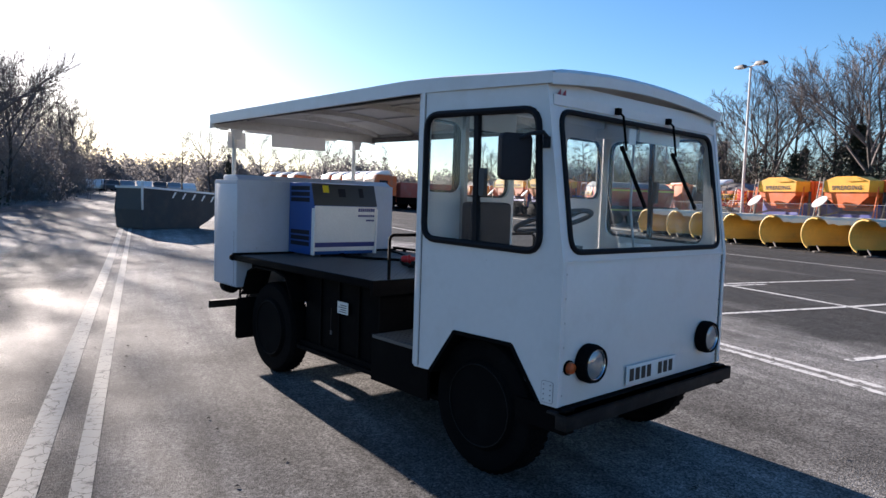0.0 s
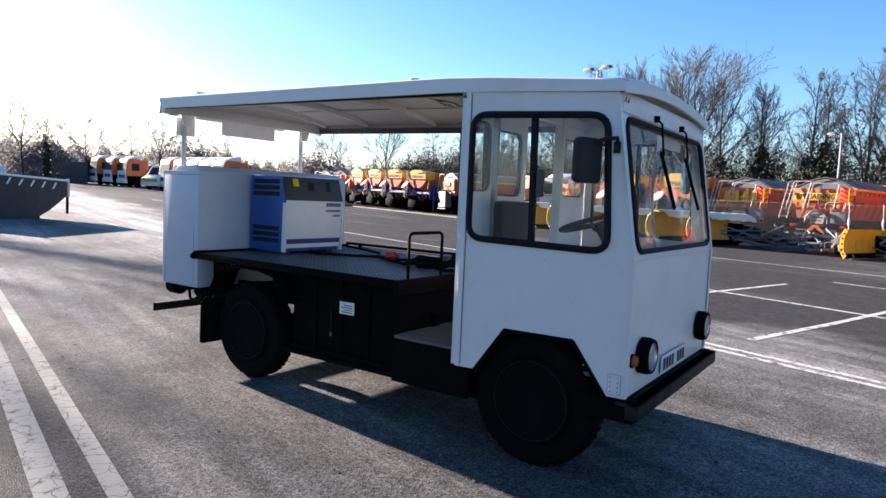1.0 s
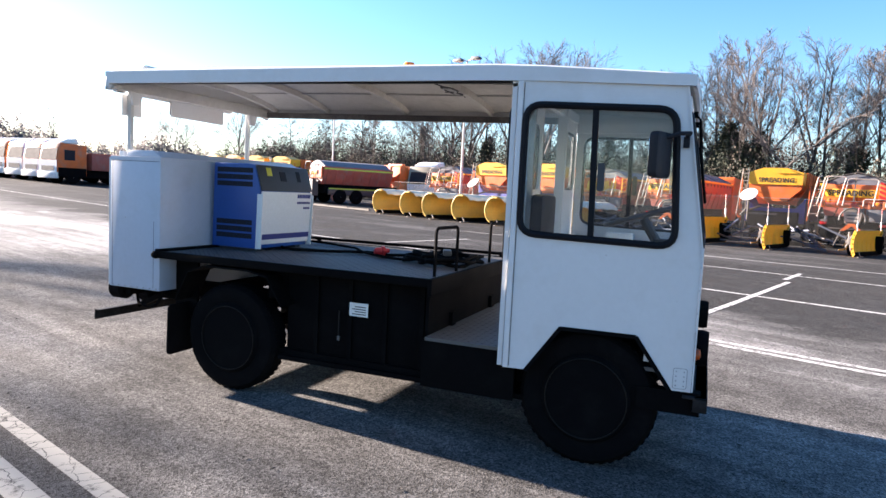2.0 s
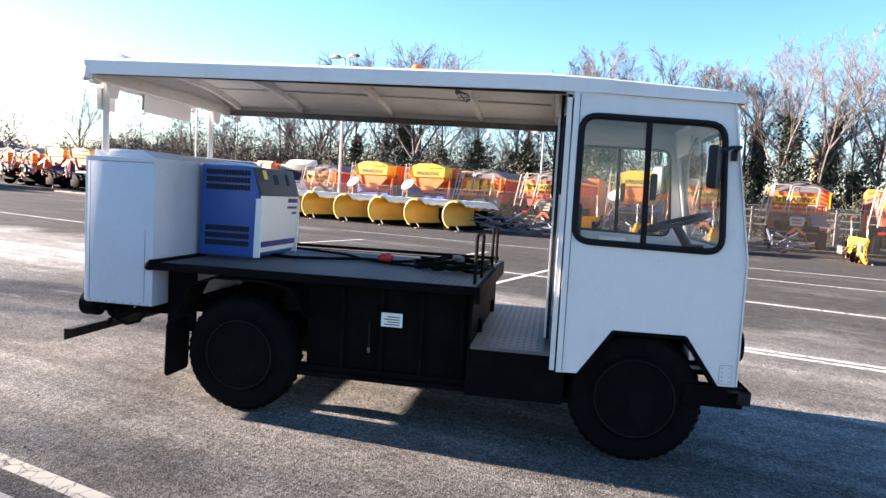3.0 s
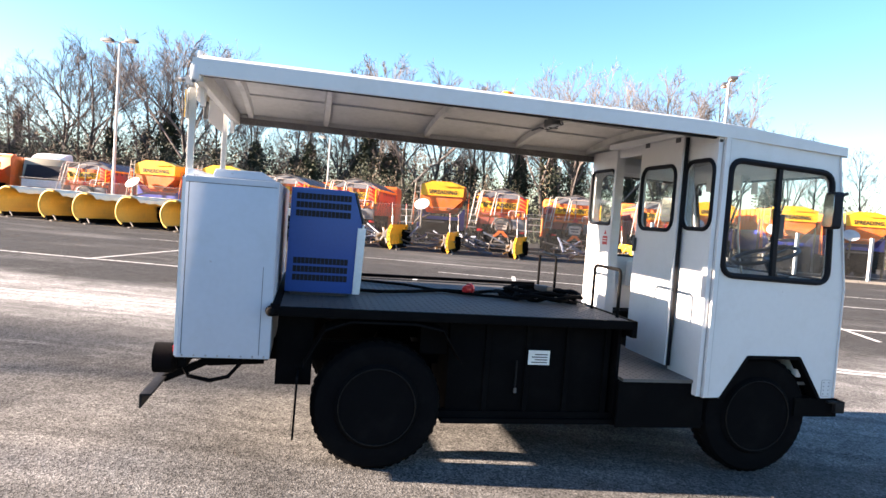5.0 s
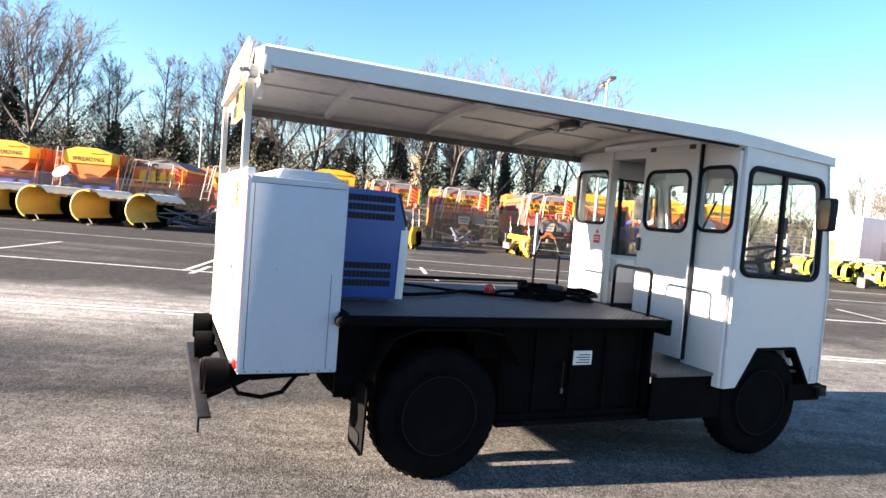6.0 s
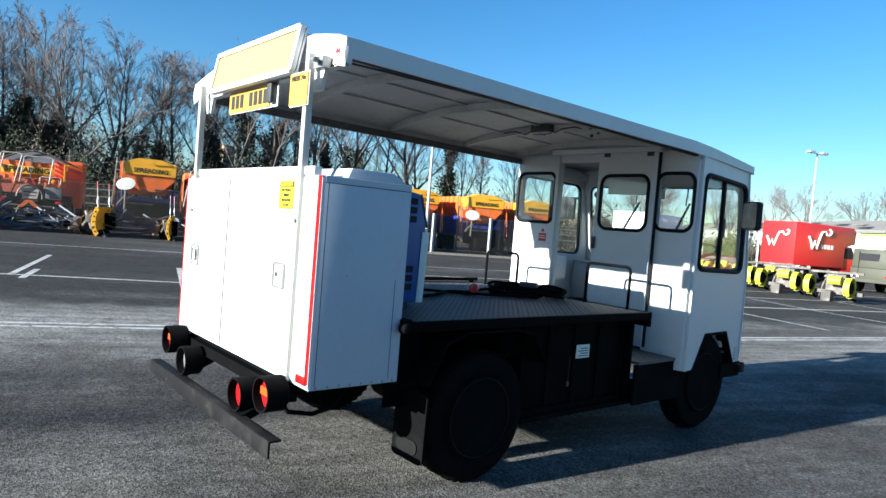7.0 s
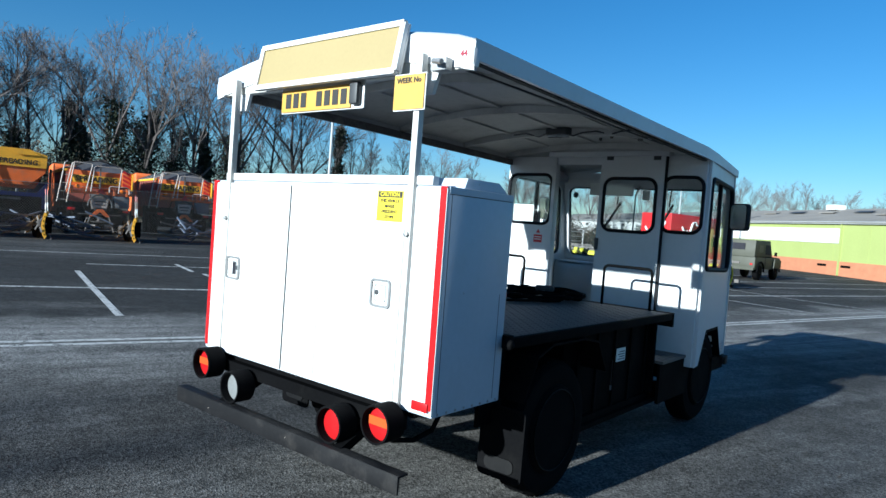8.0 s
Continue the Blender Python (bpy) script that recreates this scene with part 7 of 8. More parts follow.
# long lorry seen from the side
def side_lorry(u, n, turn, label, cab_mat, stripe):
    t = thing("gritter", label, "gritter", group="parked gritters")
    part("hopper", Shape().prism([(-1.2, 2.5), (1.2, 2.5), (1.2, 2.2), (0.8, 1.3), (-0.8, 1.3), (-1.2, 2.2)], lambda s, z, d: Vector((s, d, z)), 5.6), GRITRED, t, "red-orange hopper body")
    for sx in (-1, 1):
        part("stripe", Shape().box(sx * 1.208 - 0.008, sx * 1.208 + 0.008, 0, 5.6, 2.3, 2.4), stripe, t)
        part("lower_stripe", Shape().box(sx * 1.185 - 0.006, sx * 1.185 + 0.006, 0.4, 5.6, 0.98, 1.06), stripe, t)
        part("skirt", Shape().box(sx * 1.11 - 0.06, sx * 1.11 + 0.06, 0.4, 5.6, 0.6, 1.0), CHARCOAL, t, bevel=0.02)
    for i in range(8):
        for sx in (-1, 1):
            part("body_rib", Shape().bar((sx * 1.21, 0.3 + 0.7 * i, 2.28), (sx * 0.84, 0.3 + 0.7 * i, 1.32), 0.07, 0.07, (0, 1, 0)), GRITRED, t)
    part("load_sheet", Shape().prism([(-1.15, 2.5), (-0.5, 2.82), (0, 2.92), (0.5, 2.82), (1.15, 2.5)], lambda s, z, d: Vector((s, 0.1 + d, z)), 5.4), TARP, t)
    tail = part("tail_board", Shape().box(-1.1, 1.1, -0.12, -0.05, 1.7, 2.5), GRITORANGE, t, "orange tail board with red slashes at one end", bevel=0.01)
    for i in range(3):
        z0 = 1.8 + 0.22 * i
        part("slash", Shape().prism([(0.6, z0 + 0.12), (0.6, z0 + 0.24), (1.06, z0 + 0.06), (1.06, z0 - 0.06)], lambda q, z, d: Vector((q, -0.124 - d, z)), 0.004), REDPAINT, tail)
    words = part("word_board", Shape().box(-1.05, 0.5, -0.2, -0.15, 1.98, 2.26), GRITYELLOW, t, "yellow word board", bevel=0.01)
    lettering("SPREADING", 0.25, INK, words, facing(-0.28, -0.206, 2.12, 0, -1), bold=0.006)
    for x0, x1, z1 in ((-1.15, -0.35, 2.8), (-0.2, 0.75, 2.68)):
        part("tube_frame", Shape().tube([(x0, -0.3, 1.5), (x0 + 0.12, -0.22, z1 - 0.05), (x0 + 0.18, -0.22, z1), (x1, -0.22, z1), (x1 + 0.06, -0.22, z1 - 0.05), (x1 - 0.06, -0.3, 1.5)], 0.024, 6), SALTWHITE, t, "white tube guard frame")
    part("spinner_gear", Shape().box(-0.5, 0.5, -0.5, -0.05, 0.5, 1.6).bar((-1.0, -0.3, 1.5), (1.0, -0.3, 1.5), 0.08).bar((-0.6, -0.5, 0.4), (0.6, -0.5, 0.4), 0.06), CHARCOAL, t)
    part("chassis", Shape().box(-0.9, 0.9, 0.2, 8.0, 0.7, 1.3), BLACK, t)
    c = part("lorry_cab", Shape().prism([(6.2, 0.6), (8.0, 0.6), (8.0, 1.5), (7.85, 2.85), (6.3, 2.95), (6.2, 2.8)], lambda s, z, d: Vector((-1.22 + d, s, z)), 2.44), cab_mat, t, "orange lorry cab", bevel=0.05)
    part("side_glass", Shape().prism([(7.0, 1.7), (7.85, 1.7), (7.75, 2.5), (7.0, 2.5)], lambda s, z, d: Vector((-1.23 + d, s, z)), 2.46), SLOT, c)
    part("windscreen", Shape().prism([(8.0, 1.65), (8.02, 1.65), (7.9, 2.6), (7.88, 2.6)], lambda s, z, d: Vector((-1.05 + d, s, z)), 2.1), SLOT, c)
    part("beacon_bar", Shape().box(-0.9, 0.9, 6.6, 6.85, 2.93, 3.05), GRITORANGE, c, bevel=0.03)
    for y in (1.3, 2.6, 7.0):
        for sx in (-1, 1):
            lorry_wheel(t, sx * 1.24, y, 0.5, sx)
    t.matrix_basis = yard_pose(u, n, turn)
    return t


side_lorry(40.1, 28.0, -12, "red gritting lorry with lime stripes and grey load sheet", GRITORANGE, LIME)
side_lorry(58.5, 41.0, -66, "orange gritting lorry with sheeted load, side on", GRITORANGE, GRITORANGE)


# far row of lorry cabs and vans
def far_cab(mat, label):
    t = thing("lorry", label, "lorry", group="far row of lorries")
    c = part("lorry_cab", Shape().prism([(0, 0.6), (2.2, 0.6), (2.2, 2.9), (0.25, 3.0), (0.0, 1.7)], lambda s, z, d: Vector((-1.2 + d, s, z)), 2.4), mat, t, bevel=0.06)
    part("windscreen", Shape().prism([(-1.05, 1.75), (1.05, 1.75), (0.98, 2.6), (-0.98, 2.6)], lambda s, z, d: Vector((s, 0.0 + 0.19 * (z - 1.7) - 0.03 - d, z)), 0.01), SLOT, c)
    part("side_glass", Shape().box(-1.215, 1.215, 0.5, 1.3, 1.75, 2.5), SLOT, c)
    part("front_panel", Shape().prism([(-1.15, 0.85), (1.15, 0.85), (1.15, 1.72), (-1.15, 1.72)], lambda s, z, d: Vector((s, -0.03 - d, z)), 0.01), LORRYWHITE, c)
    for sx in (-1, 1):
        part("side_skirt", Shape().box(sx * 1.21 - 0.015, sx * 1.21 + 0.015, 0.05, 2.15, 0.55, 1.2), BLACK, c)
    part("grille", Shape().box(-0.8, 0.8, -0.06, -0.04, 0.95, 1.3), CHARCOAL, c)
    part("front_bumper", Shape().box(-1.2, 1.2, -0.15, 0.1, 0.4, 0.85), LORRYWHITE, c, bevel=0.04)
    part("roof_deflector", Shape().prism([(0.3, 3.0), (1.8, 3.0), (1.6, 3.4), (0.9, 3.3)], lambda s, z, d: Vector((-0.9 + d, s, z)), 1.8), LORRYWHITE, c, bevel=0.05)
    part("load_body", Shape().box(-1.2, 1.2, 2.6, 8.0, 1.1, 2.4), GRITRED, t, bevel=0.03)
    part("chassis", Shape().box(-0.8, 0.8, 0.4, 8.0, 0.5, 1.1), BLACK, t)
    for y in (1.2, 5.6, 6.9):
        for sx in (-1, 1):
            lorry_wheel(t, sx * 1.2, y, 0.5, sx)
    return t


KHAKI = material("khaki_paint", (0.26, 0.23, 0.17), 0.6, vary=0.15, scale=2)
kh = far_cab(KHAKI, "beige army lorry beside the gritters")
kh.matrix_basis = yard_pose(35.9, 34.2, 8)
wl = far_cab(LORRYWHITE, "white lorry with dark windscreen in a far row")
ol = far_cab(GRITORANGE, "orange lorry with dark windscreen in a far row")


def far_pose(x, y, turn):
    return pose(x, y, rise(x, y), 0, 0, turn)


seen_far = [0, 0]
for i, k in enumerate((1, 1, 1, 1, 0, 1, 1, 0, 1, 1)):
    if i in (3, 4):
        continue
    a, d = radians(27.4 + 1.02 * i), 84 - 3.0 * i
    m = far_pose(d * math.sin(a), 4.85 + d * math.cos(a), -98)
    src = (wl, ol)[k]
    if seen_far[k]:
        copy_thing(src, m)
    else:
        src.matrix_basis = m
        seen_far[k] = 1


def hi_vis_van():
    t = thing("van", "white panel van with yellow and green checked sides", "van")
    b = part("body", Shape().prism([(0, 0.4), (5.4, 0.4), (5.4, 2.4), (1.6, 2.45), (0.9, 1.5), (0.05, 1.15)], lambda s, z, d: Vector((-1.0 + d, s, z)), 2.0), LORRYWHITE, t, bevel=0.06)
    part("windscreen", Shape().prism([(-0.85, 1.52), (0.85, 1.52), (0.8, 2.25), (-0.8, 2.25)], lambda s, z, d: Vector((s, 0.87 + 0.75 * (z - 1.5) - d, z)), 0.02), SLOT, b)
    for i in range(6):
        part("check", Shape().box(-1.012, 1.012, 0.9 + 0.7 * i, 1.25 + 0.7 * i, 0.75, 1.1), LEMON, b)
    part("front_band", Shape().box(-0.95, 0.95, -0.02, 0.02, 0.8, 1.1), LEMON, b)
    for y in (1.0, 4.3):
        for sx in (-1, 1):
            lorry_wheel(t, sx * 1.0, y, 0.36, sx)
    return t


hv = hi_vis_van()
hv.matrix_basis = far_pose(36.4, 64.5, -72)
solo("shipping_container", Shape().box(-1.2, 1.2, 0, 6, 0, 2.4, far_pose(37.0, 80.0, -26)), SKIPPAINT, "dark grey steel container in the far row", "container", bevel=0.03)


def far_car(mat, label):
    t = thing("car", label, "car", group="far parked cars")
    b = part("body", Shape().prism([(0, 0.3), (4.2, 0.3), (4.2, 0.85), (3.7, 0.95), (3.1, 1.45), (1.6, 1.48), (0.95, 0.95), (0.05, 0.8)], lambda s, z, d: Vector((-0.87 + d, s, z)), 1.74), mat, t, bevel=0.06)
    part("side_glass", Shape().prism([(1.2, 0.98), (3.3, 0.98), (2.95, 1.38), (1.7, 1.4)], lambda s, z, d: Vector((-0.885 + d, s, z)), 1.77), SLOT, b)
    for y in (0.8, 3.4):
        for sx in (-1, 1):
            lorry_wheel(t, sx * 0.87, y, 0.31, sx)
    return t


cars = [far_car(LORRYWHITE, "pale parked car far off"), far_car(STEEL, "grey parked car far off"), far_car(CHARCOAL, "dark parked car far off")]
rc = random.Random(4)
for i in range(26):
    x, y = 6 + 1.9 * i * 0.55, 92 + 0.12 * i + (i % 2) * 6
    k = i % 3
    m = far_pose(x + 4, y, -15 + rc.uniform(-3, 3))
    if i < 3:
        cars[k].matrix_basis = m
    else:
        copy_thing(cars[k], m)


def skip():
    """A tipping skip with sloped end, rim and lifting lugs."""
    t = thing("skip", "dark steel skip with white slashes along its rim", "skip")
    L3 = 4.5
    side = [(0.0, 0.0), (2.9, 0.0), (3.6, 0.28), (L3, 0.8), (L3, 1.32), (0.0, 1.5), (-0.12, 0.7)]
    for y in (-0.9, 0.86):
        part("side_wall", Shape().prism(side, lambda s, z, d, y=y: Vector((s, y + d, z)), 0.05), SKIPPAINT, t)
    bottom = Shape()
    for a, b in (((-0.0, 0.02), (2.9, 0.02)), ((2.9, 0.02), (3.6, 0.3)), ((3.6, 0.3), (L3, 0.82)), ((L3, 0.82), (L3, 1.32)), ((0.0, 0.02), (-0.1, 0.7)), ((-0.1, 0.7), (0.0, 1.5))):
        bottom.add([(a[0], -0.88, a[1]), (b[0], -0.88, b[1]), (b[0], 0.88, b[1]), (a[0], 0.88, a[1])], [(0, 1, 2, 3)])
    part("floor_pan", bottom, SKIPPAINT, t)
    for y in (-0.9, 0.9):
        part("rim", Shape().bar((-0.05, y, 1.51), (L3 + 0.05, y, 1.33), 0.1, 0.07), LORRYWHITE, t)
    part("rim", Shape().bar((0.0, -0.9, 1.5), (0.0, 0.9, 1.5), 0.08), GALV, t)
    for i in range(5):
        x = 1.5 + 0.55 * i
        z = 1.36 - 0.03 * i
        part("slash_mark", Shape().prism([(x, z - 0.22), (x + 0.08, z - 0.22), (x + 0.26, z), (x + 0.16, z)], lambda s, zz, d: Vector((s, -0.905 - d, zz)), 0.004), PAPER, t)
    part("end_post", Shape().box(-0.08, 0.0, -0.95, -0.87, 0.7, 1.75), GALV, t, bevel=0.02)
    part("end_post", Shape().box(L3 - 0.02, L3 + 0.1, -0.95, -0.83, 0.75, 1.4), GALV, t, bevel=0.02)
    part("prop_leg", Shape().box(L3 + 0.0, L3 + 0.08, -0.9, -0.82, 0.15, 0.76), BLACK, t)
    part("prop_leg", Shape().box(3.0, 3.1, -0.88, -0.8, 0.0, 0.4), BLACK, t)
    return t


sk = skip()
sk.matrix_basis = far_pose(7.65, 26.7, 17) @ Matrix.Diagonal((0.72, 0.8, 0.92, 1))

# ---- shed, red van, army vehicle and yellow plough mounts ----
def shed():
    """A long low industrial shed: brick plinth, cladding, sheeted roof with patched panels."""
    a, d = Vector((-8.0, -23.7, 0)), Vector((0.7386, -0.6741, 0))
    nrm = Vector((-d.y, d.x, 0))
    at = lambda s, z, out: a + d * s + nrm * out + Vector((0, 0, z))
    t = thing("industrial_shed", "long low shed, lime green and grey walls on brick plinth", "building")
    LEN, H = 95.0, 3.5

    def slab(name, s0, s1, z0, z1, o0, o1, mat, label="", parent=t):
        v = [at(s, z, o) for s in (s0, s1) for o in (o0, o1) for z in (z0, z1)]
        return part(name, Shape().add(v, [(0, 1, 3, 2), (4, 6, 7, 5), (0, 4, 5, 1), (2, 3, 7, 6), (0, 2, 6, 4), (1, 5, 7, 3)]), mat, parent, label)

    slab("plinth", 0, 38, -0.1, 0.95, -0.3, 0.0, BRICK, "orange brick plinth")
    slab("wall", 0, 38, 0.95, H, -0.25, -0.04, GREENWALL, "lime green cladding")
    slab("wall", 38, LEN, -0.1, H, -0.25, 0.0, GREYWALL, "pale grey cladding")
    slab("white_band", 23.2, 38, 2.15, 3.15, -0.04, 0.02, WHITEWALL, "white panel band")
    for i in range(12):
        slab("cladding_joint", 2 + 3.1 * i, 2.06 + 3.1 * i, 0.95, H, -0.04, -0.025, GREENWALL)
    slab("downpipe", 23.0, 23.12, 0.0, H, -0.04, 0.08, GREENWALL)
    slab("gutter", -0.5, LEN, H - 0.05, H + 0.12, -0.1, 0.18, GALV)
    for s in (12.5, 22.0, 24.2):
        slab("wall_vent", s, s + 0.8, 0.55, 0.7, 0.0, 0.05, BLACK)
    for s in (46, 58, 70):
        slab("wall_lamp", s, s + 0.5, 2.9, 3.2, 0.0, 0.2, CHARCOAL)
    # roof slope
    v = [at(s, z, o) for s in (-0.5, LEN) for z, o in ((H + 0.06, 0.25), (5.1, -7.0), (5.0, -7.0), (H, 0.2))]
    part("roof", Shape().add(v, [(0, 1, 2, 3), (7, 6, 5, 4), (0, 4, 5, 1), (1, 5, 6, 2), (2, 6, 7, 3), (3, 7, 4, 0)]), ROOFSHEET, t, "weathered grey sheet roof")
    rp = random.Random(2)
    for i in range(26):
        s, o = 1.5 + 3.4 * i + rp.uniform(-0.6, 0.6), rp.choice((1.2, 3.2, 4.4))
        q = [at(s + p, H + 0.1 + (o + w) * 1.04 / 7.25 * 1.5 + 0.03, 0.25 - o - w) for p, w in ((0, 0), (1.6, 0), (1.9, 0.7), (0.3, 0.7))]
        part("roof_panel", Shape().add(q + [p + Vector((0, 0, 0.04)) for p in q], [(0, 1, 2, 3), (7, 6, 5, 4), (0, 4, 5, 1), (1, 5, 6, 2), (2, 6, 7, 3), (3, 7, 4, 0)]), CHARCOAL if i % 2 else ROOFSHEET, t)
    slab("back_wall", 0, LEN, 0, 5.0, -12.0, -7.0, GREYWALL)
    slab("roof_vent", 31.3, 32.3, 5.0, 5.4, -7.0, -6.0, WHITEWALL)


shed()


def red_van():
    """A red box van with a peaked cab-over and white curls on its sides."""
    t = thing("box_van", "bright red box van with white curled decoration", "van")
    b = part("box_body", Shape().prism([(0, 0.75), (3.9, 0.75), (3.9, 1.9), (4.7, 2.1), (4.75, 2.75), (4.5, 3.0), (0, 3.05)], lambda s, z, d: Vector((-1.05 + d, s, z)), 2.1), REDPAINT, t, "red box body", bevel=0.05)
    part("cab", Shape().prism([(3.9, 0.5), (5.9, 0.5), (5.9, 1.05), (5.1, 1.25), (4.6, 1.95), (3.9, 1.95)], lambda s, z, d: Vector((-0.95 + d, s, z)), 1.9), REDPAINT, t, bevel=0.06)
    part("cab_window", Shape().prism([(4.05, 1.3), (4.85, 1.3), (4.55, 1.85), (4.05, 1.85)], lambda s, z, d: Vector((-0.97 + d, s, z)), 1.94), SLOT, t)
    part("bumper", Shape().box(-1.0, 1.0, -0.12, 0.0, 0.45, 0.65), BLACK, t)

    def curl(put):
        s = Shape()
        w = [put(p, q) for p, q in ((-0.75, 0.25), (-0.62, 0.05), (-0.5, -0.3), (-0.35, 0.05), (-0.2, -0.3), (0.0, 0.25), (0.12, 0.5), (0.35, 0.55), (0.45, 0.4), (0.6, 0.35), (0.75, 0.45), (0.78, 0.6), (0.66, 0.66))]
        s.tube(w, 0.055, 6, flat=1.0)
        return s

    part("white_curl", curl(lambda p, q: Vector((p * 0.9, -0.055, 2.0 + q * 0.9))), LORRYWHITE, b)
    part("white_curl", curl(lambda p, q: Vector((-1.1, 1.8 - p * 1.1 + 0.3, 1.95 + q * 1.1))), LORRYWHITE, b)
    part("white_curl", curl(lambda p, q: Vector((1.1, 1.5 + p * 1.1 + 0.3, 2.05 + q * 1.1))), LORRYWHITE, b)
    for sx in (-1, 1):
        for i in range(4):
            y = 2.0 + 0.26 * i if sx > 0 else 1.9 - 0.26 * i
            part("maker_mark", Shape().box(sx * 1.056 - 0.006, sx * 1.056 + 0.006, y, y + 0.17, 1.72, 1.95), LORRYWHITE, b)
    for y in (1.1, 4.9):
        for sx in (-1, 1):
            lorry_wheel(t, sx * 0.95, y, 0.38, sx)
    part("door_mirror", Shape().box(-1.3, -1.15, 4.3, 4.4, 1.5, 1.8), BLACK, t)
    return t


rv = red_van()
# the van's length runs away from the float
rv.matrix_basis = far_pose(16.4, -25.6, 163)


def army_vehicle():
    """An olive drab four-wheel-drive with canvas-shaped hardtop and spare details."""
    t = thing("army_vehicle", "olive drab four-wheel-drive vehicle with hard top", "off-road vehicle")
    b = part("lower_body", Shape().prism([(0, 0.55), (3.85, 0.55), (3.85, 1.15), (2.7, 1.2), (2.7, 1.15), (0, 1.15)], lambda s, z, d: Vector((-0.82 + d, s, z)), 1.64), OLIVE, t, bevel=0.03)
    part("hard_top", Shape().prism([(0.0, 1.15), (0.08, 2.0), (2.25, 2.02), (2.7, 1.2)], lambda s, z, d: Vector((-0.78 + d, s, z)), 1.56), OLIVE, b, bevel=0.04)
    part("rear_window", Shape().box(-0.45, 0.3, 0.0, 0.03, 1.5, 1.82), SLOT, b).matrix_basis = pose(0, -0.0, 0)
    part("side_window", Shape().prism([(1.6, 1.3), (2.4, 1.3), (2.2, 1.8), (1.6, 1.8)], lambda s, z, d: Vector((-0.795 + d, s, z)), 1.59), SLOT, b)
    part("side_window", Shape().prism([(0.6, 1.4), (1.2, 1.4), (1.2, 1.75), (0.6, 1.75)], lambda s, z, d: Vector((-0.79 + d, s, z)), 1.58), CHARCOAL, b)
    for sx in (-1, 1):
        part("wing", Shape().prism([(2.7, 0.6), (3.85, 0.6), (3.85, 1.0), (3.6, 1.1), (2.8, 1.1)], lambda s, z, d, sx=sx: Vector((sx * 0.84 - 0.06 + d, s, z)), 0.12), OLIVE, b, bevel=0.03)
        for y in (0.75, 3.25):
            lorry_wheel(t, sx * 0.86, y, 0.39, sx)
        part("wing_mirror", Shape().box(sx * 0.95 - 0.06, sx * 0.95 + 0.06, 2.6, 2.66, 1.25, 1.45), BLACK, t)
        for y in (0.75, 3.25):
            arch = [(y + 0.5 * math.cos(radians(q)), 0.42 + 0.5 * math.sin(radians(q))) for q in range(0, 181, 30)]
            part("wheel_arch", Shape().tube([(sx * 0.86, a, z) for a, z in arch], 0.045, 6), BLACK, b)
        part("door_line", Shape().box(sx * 0.825 - 0.004, sx * 0.825 + 0.004, 1.5, 1.52, 0.6, 1.15), BLACK, b)
    part("rear_bumper", Shape().box(-0.8, 0.8, -0.1, 0.0, 0.5, 0.65), OLIVE, t)
    part("rear_door_line", Shape().box(-0.5, -0.48, -0.006, 0.0, 0.6, 1.9), BLACK, b)
    part("tail_light", Shape().box(0.6, 0.72, -0.03, 0.0, 0.75, 0.85), RED, t)
    part("tail_plate", Shape().box(-0.75, -0.45, -0.02, 0.0, 0.7, 0.85), LORRYWHITE, t)
    return t


av = army_vehicle()
av.matrix_basis = far_pose(10.5, -20.9, 180 - 4) @ Matrix.Diagonal((0.95, 0.95, 0.93, 1))


def yellow_mount():
    """A plough mounting with curled fluorescent yellow end shields on a grey frame."""
    t = thing("plough_carrier", "grey plough carrier with fluorescent yellow curled shields", "plough", group="row of plough carriers")
    for x in (-0.62, 0.62):
        prof = [(0.3 * math.cos(radians(q)), 0.5 + 0.34 * math.sin(radians(q))) for q in range(-80, 231, 31)]
        k = len(prof)
        ring = [(x + e, p * f, 0.5 + (z - 0.5) * f) for p, z in prof for e, f in ((-0.09, 1), (0.09, 1), (0.09, 0.92), (-0.09, 0.92))]
        s = Shape().add(ring, [(4 * i + j, 4 * i + (j + 1) % 4, 4 * i + 4 + (j + 1) % 4, 4 * i + 4 + j) for i in range(k - 1) for j in range(4)] + [(0, 1, 2, 3), (4 * k - 4, 4 * k - 3, 4 * k - 2, 4 * k - 1)])
        part("curled_shield", s, LEMON, t, smooth=60)
        part("curl_core", Shape().lathe((x - 0.07, 0, 0.5), (1, 0, 0), [(0, 0.04), (0.0, 0.2), (0.14, 0.2), (0.14, 0.04)], 12), BLACK, t)
        part("tail_strut", Shape().bar((x, 0.2, 0.5), (x * 0.7, 0.8, 0.75), 0.08).bar((x, 0.1, 0.2), (x, 0.6, 0.06), 0.07), BLACK, t)
    part("drum", Shape().lathe((-0.1, 0.2, 0.7), (1, 0, 0), [(0, 0.1), (0.0, 0.15), (0.4, 0.15), (0.4, 0.1)], 14), LEMON, t)
    part("frame", Shape().bar((-0.9, 0.4, 0.3), (0.9, 0.4, 0.3), 0.12).bar((-0.5, 0.5, 0.1), (-0.4, 0.9, 1.0), 0.1).bar((0.5, 0.5, 0.1), (0.4, 0.9, 1.0), 0.1).box(-0.3, 0.3, 0.5, 0.9, 0.2, 0.9).bar((-0.8, 0.5, 0.95), (0.8, 0.6, 0.98), 0.07), GRIME, t)
    part("caster", Shape().box(-0.2, 0.1, -0.1, 0.2, 0.0, 0.35), GRIME, t, bevel=0.03)
    return t


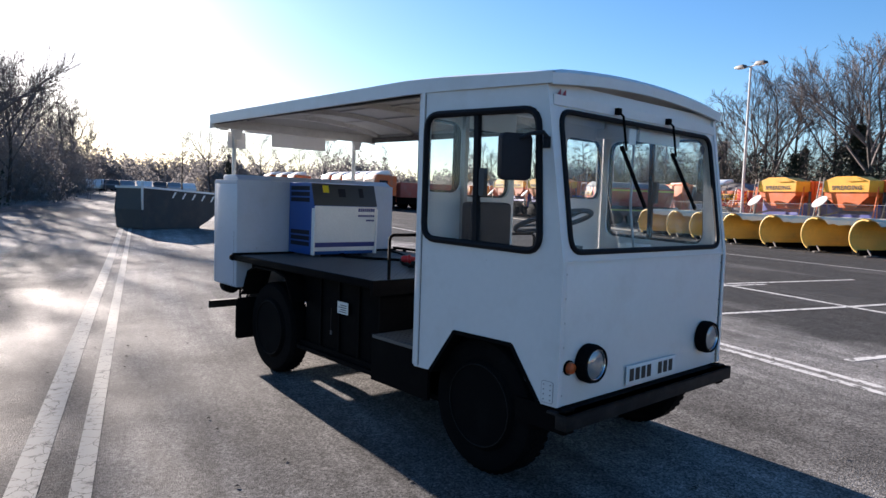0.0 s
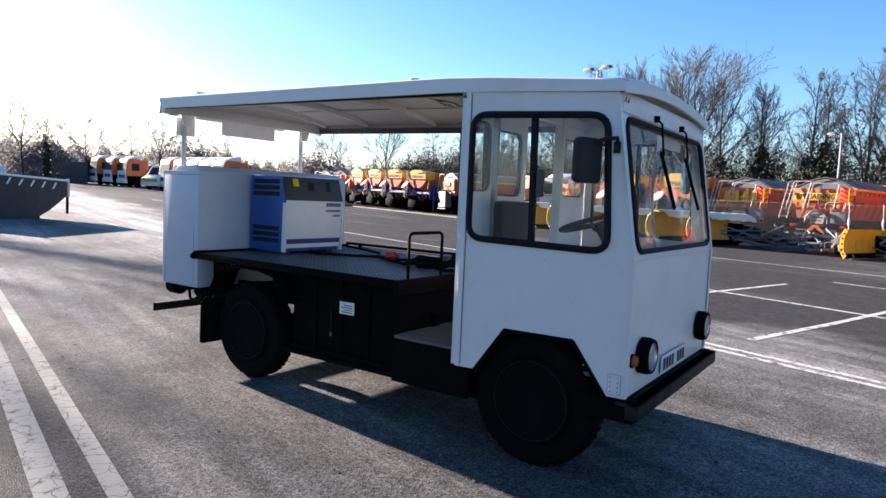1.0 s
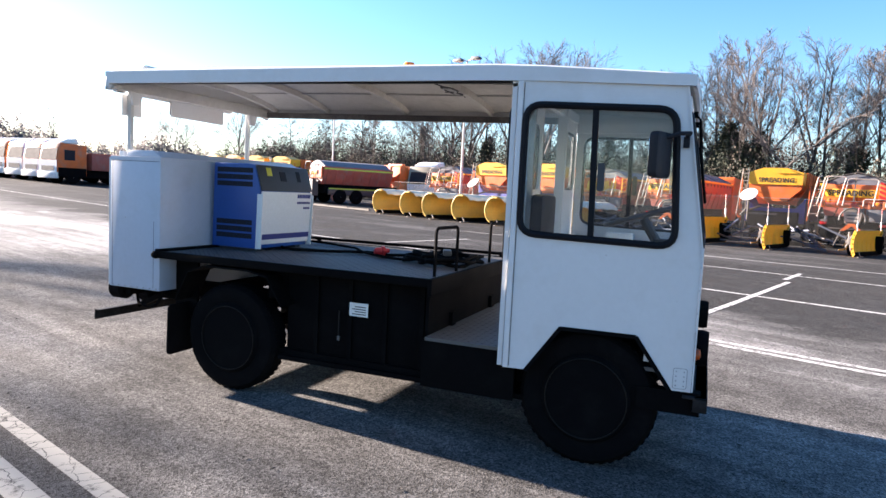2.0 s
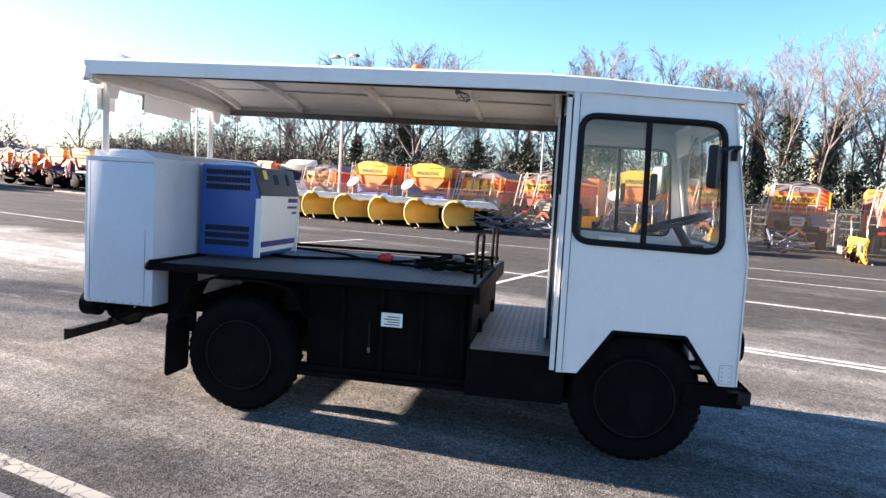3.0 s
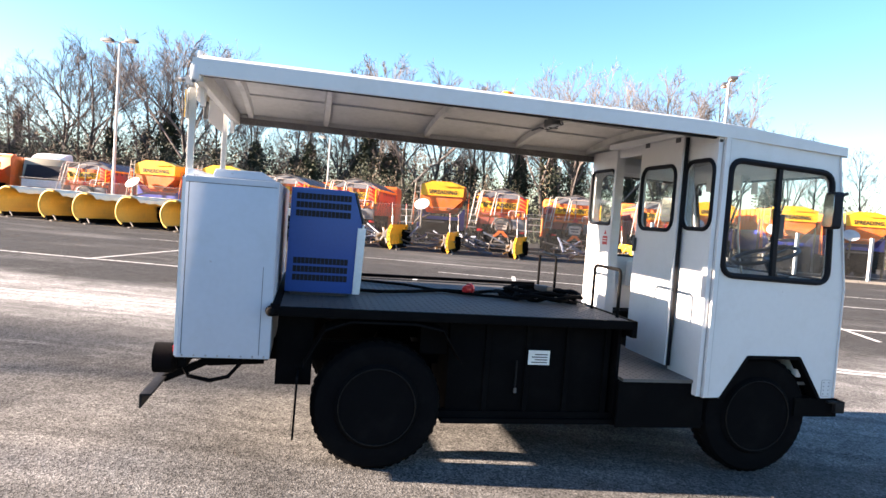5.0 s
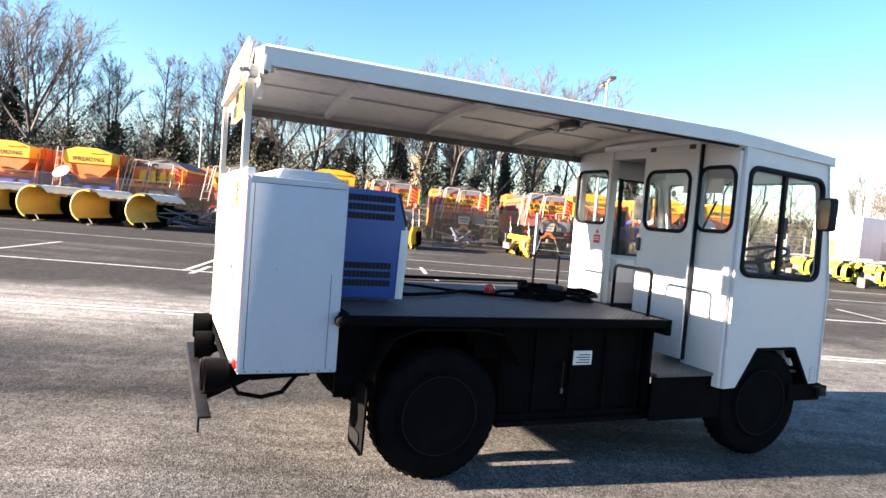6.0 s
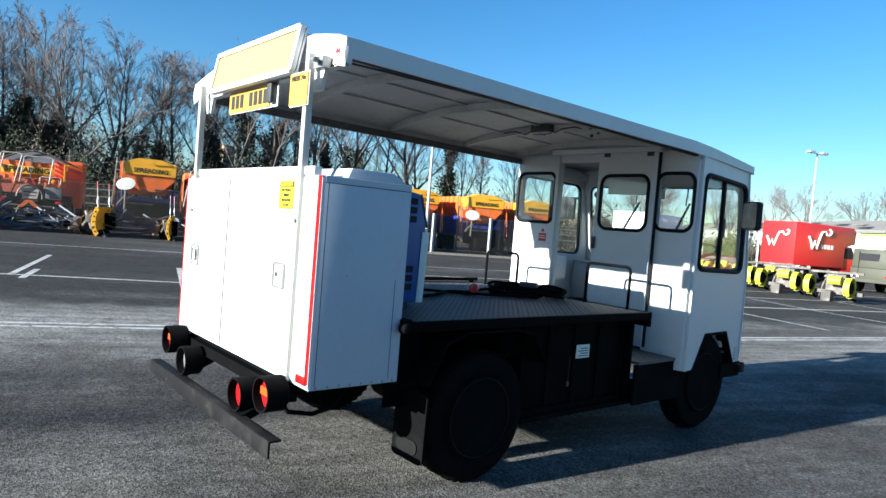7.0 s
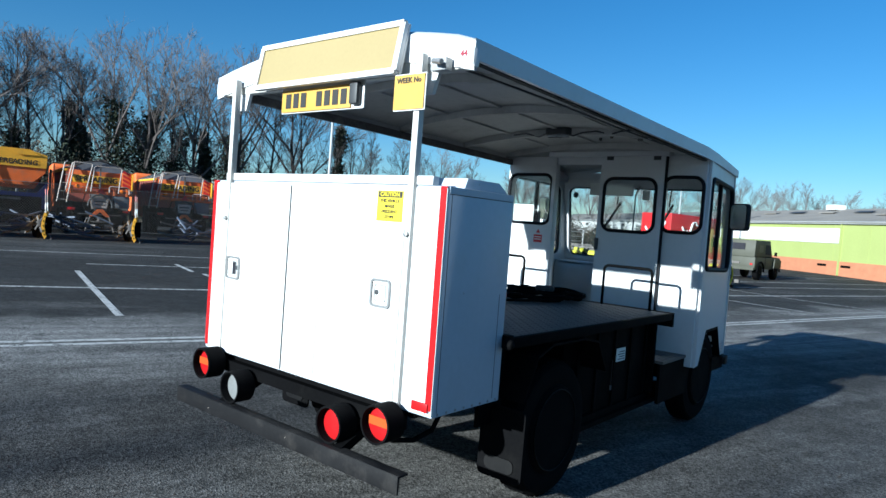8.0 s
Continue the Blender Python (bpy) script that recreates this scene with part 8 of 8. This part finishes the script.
ym = yellow_mount()
ym.matrix_basis = far_pose(9.3, -13.1, 178)
for i in range(1, 7):
    copy_thing(ym, far_pose(9.3 + 1.75 * i, -13.1 - 0.25 * i, 178 + (i * 37) % 15 - 7))
for i in range(4):
    copy_thing(ym, far_pose(12.5 + 2.1 * i, -15.6 - 0.3 * i, 170 + 6 * i))


def works_lorry():
    t = thing("works_lorry", "white works lorry with yellow chequered tail", "lorry")
    part("body", Shape().box(-1.1, 1.1, 0, 4.5, 0.8, 2.9), LORRYWHITE, t, bevel=0.05)
    part("tail_panel", Shape().box(-1.1, 1.1, -0.02, 0.0, 0.8, 1.7), LEMON, t)
    part("tail_window", Shape().box(-0.9, 0.9, -0.02, 0.0, 2.0, 2.6), PAPER, t)
    for sx in (-1, 1):
        lorry_wheel(t, sx * 1.1, 1.2, 0.45, sx)
        lorry_wheel(t, sx * 1.1, 3.6, 0.45, sx)
    return t


wo = works_lorry()
wo.matrix_basis = far_pose(21.5, -19.5, 190)
# Pale head for sunlight; the other posts keep the dark backlit colour.
lamp_post(-28.5, 27.9, 8.0, 2, 75, GALV)


def church():
    """A small square church tower with battlements, far behind the trees."""
    p = Vector((261.0, -89.0, 0.0))
    t = thing("church_tower", "small stone church tower with battlements far away", "church", tuple(p), 25)
    part("tower", Shape().box(-3, 3, -3, 3, -2, 24.5), STONE, t)
    for i in range(4):
        for j in range(4):
            if i in (0, 3) or j in (0, 3):
                part("merlon", Shape().box(-3 + 1.6 * i, -2.0 + 1.6 * i, -3 + 1.6 * j, -2.0 + 1.6 * j, 24.5, 25.8), STONE, t)
    for s in (-1, 1):
        part("belfry_opening", Shape().box(-0.6, 0.6, s * 3.02 - 0.03, s * 3.02 + 0.03, 18.5, 22), SLOT, t)
        part("belfry_opening", Shape().box(s * 3.02 - 0.03, s * 3.02 + 0.03, -0.6, 0.6, 18.5, 22), SLOT, t)


church()


def litter():
    """Dry leaf scraps and grit on the road round the float."""
    rnd = random.Random(9)
    v, f = [], []
    for _ in range(420):
        p = Vector((rnd.uniform(-3, 9), rnd.uniform(-1, 15), 0.0))
        p.z = rise(p.x, p.y) + 0.006
        a, r = rnd.uniform(0, 6.28), rnd.uniform(0.006, 0.02)
        o = len(v)
        for k, (c, q) in enumerate(((1, 0.0), (0.45, 1.57), (1, 3.14), (0.5, 4.71))):
            v.append((p.x + r * c * math.cos(a + q), p.y + r * c * math.sin(a + q), p.z + (0.006 if k % 2 else 0.0)))
        f.append((o, o + 1, o + 2, o + 3))
    solo("leaf_litter", raw_mesh(v, f, "leaf_litter", BAREWOOD), BAREWOOD, "scattered dry leaf scraps on the asphalt", "leaf litter", kind="stuff")


litter()
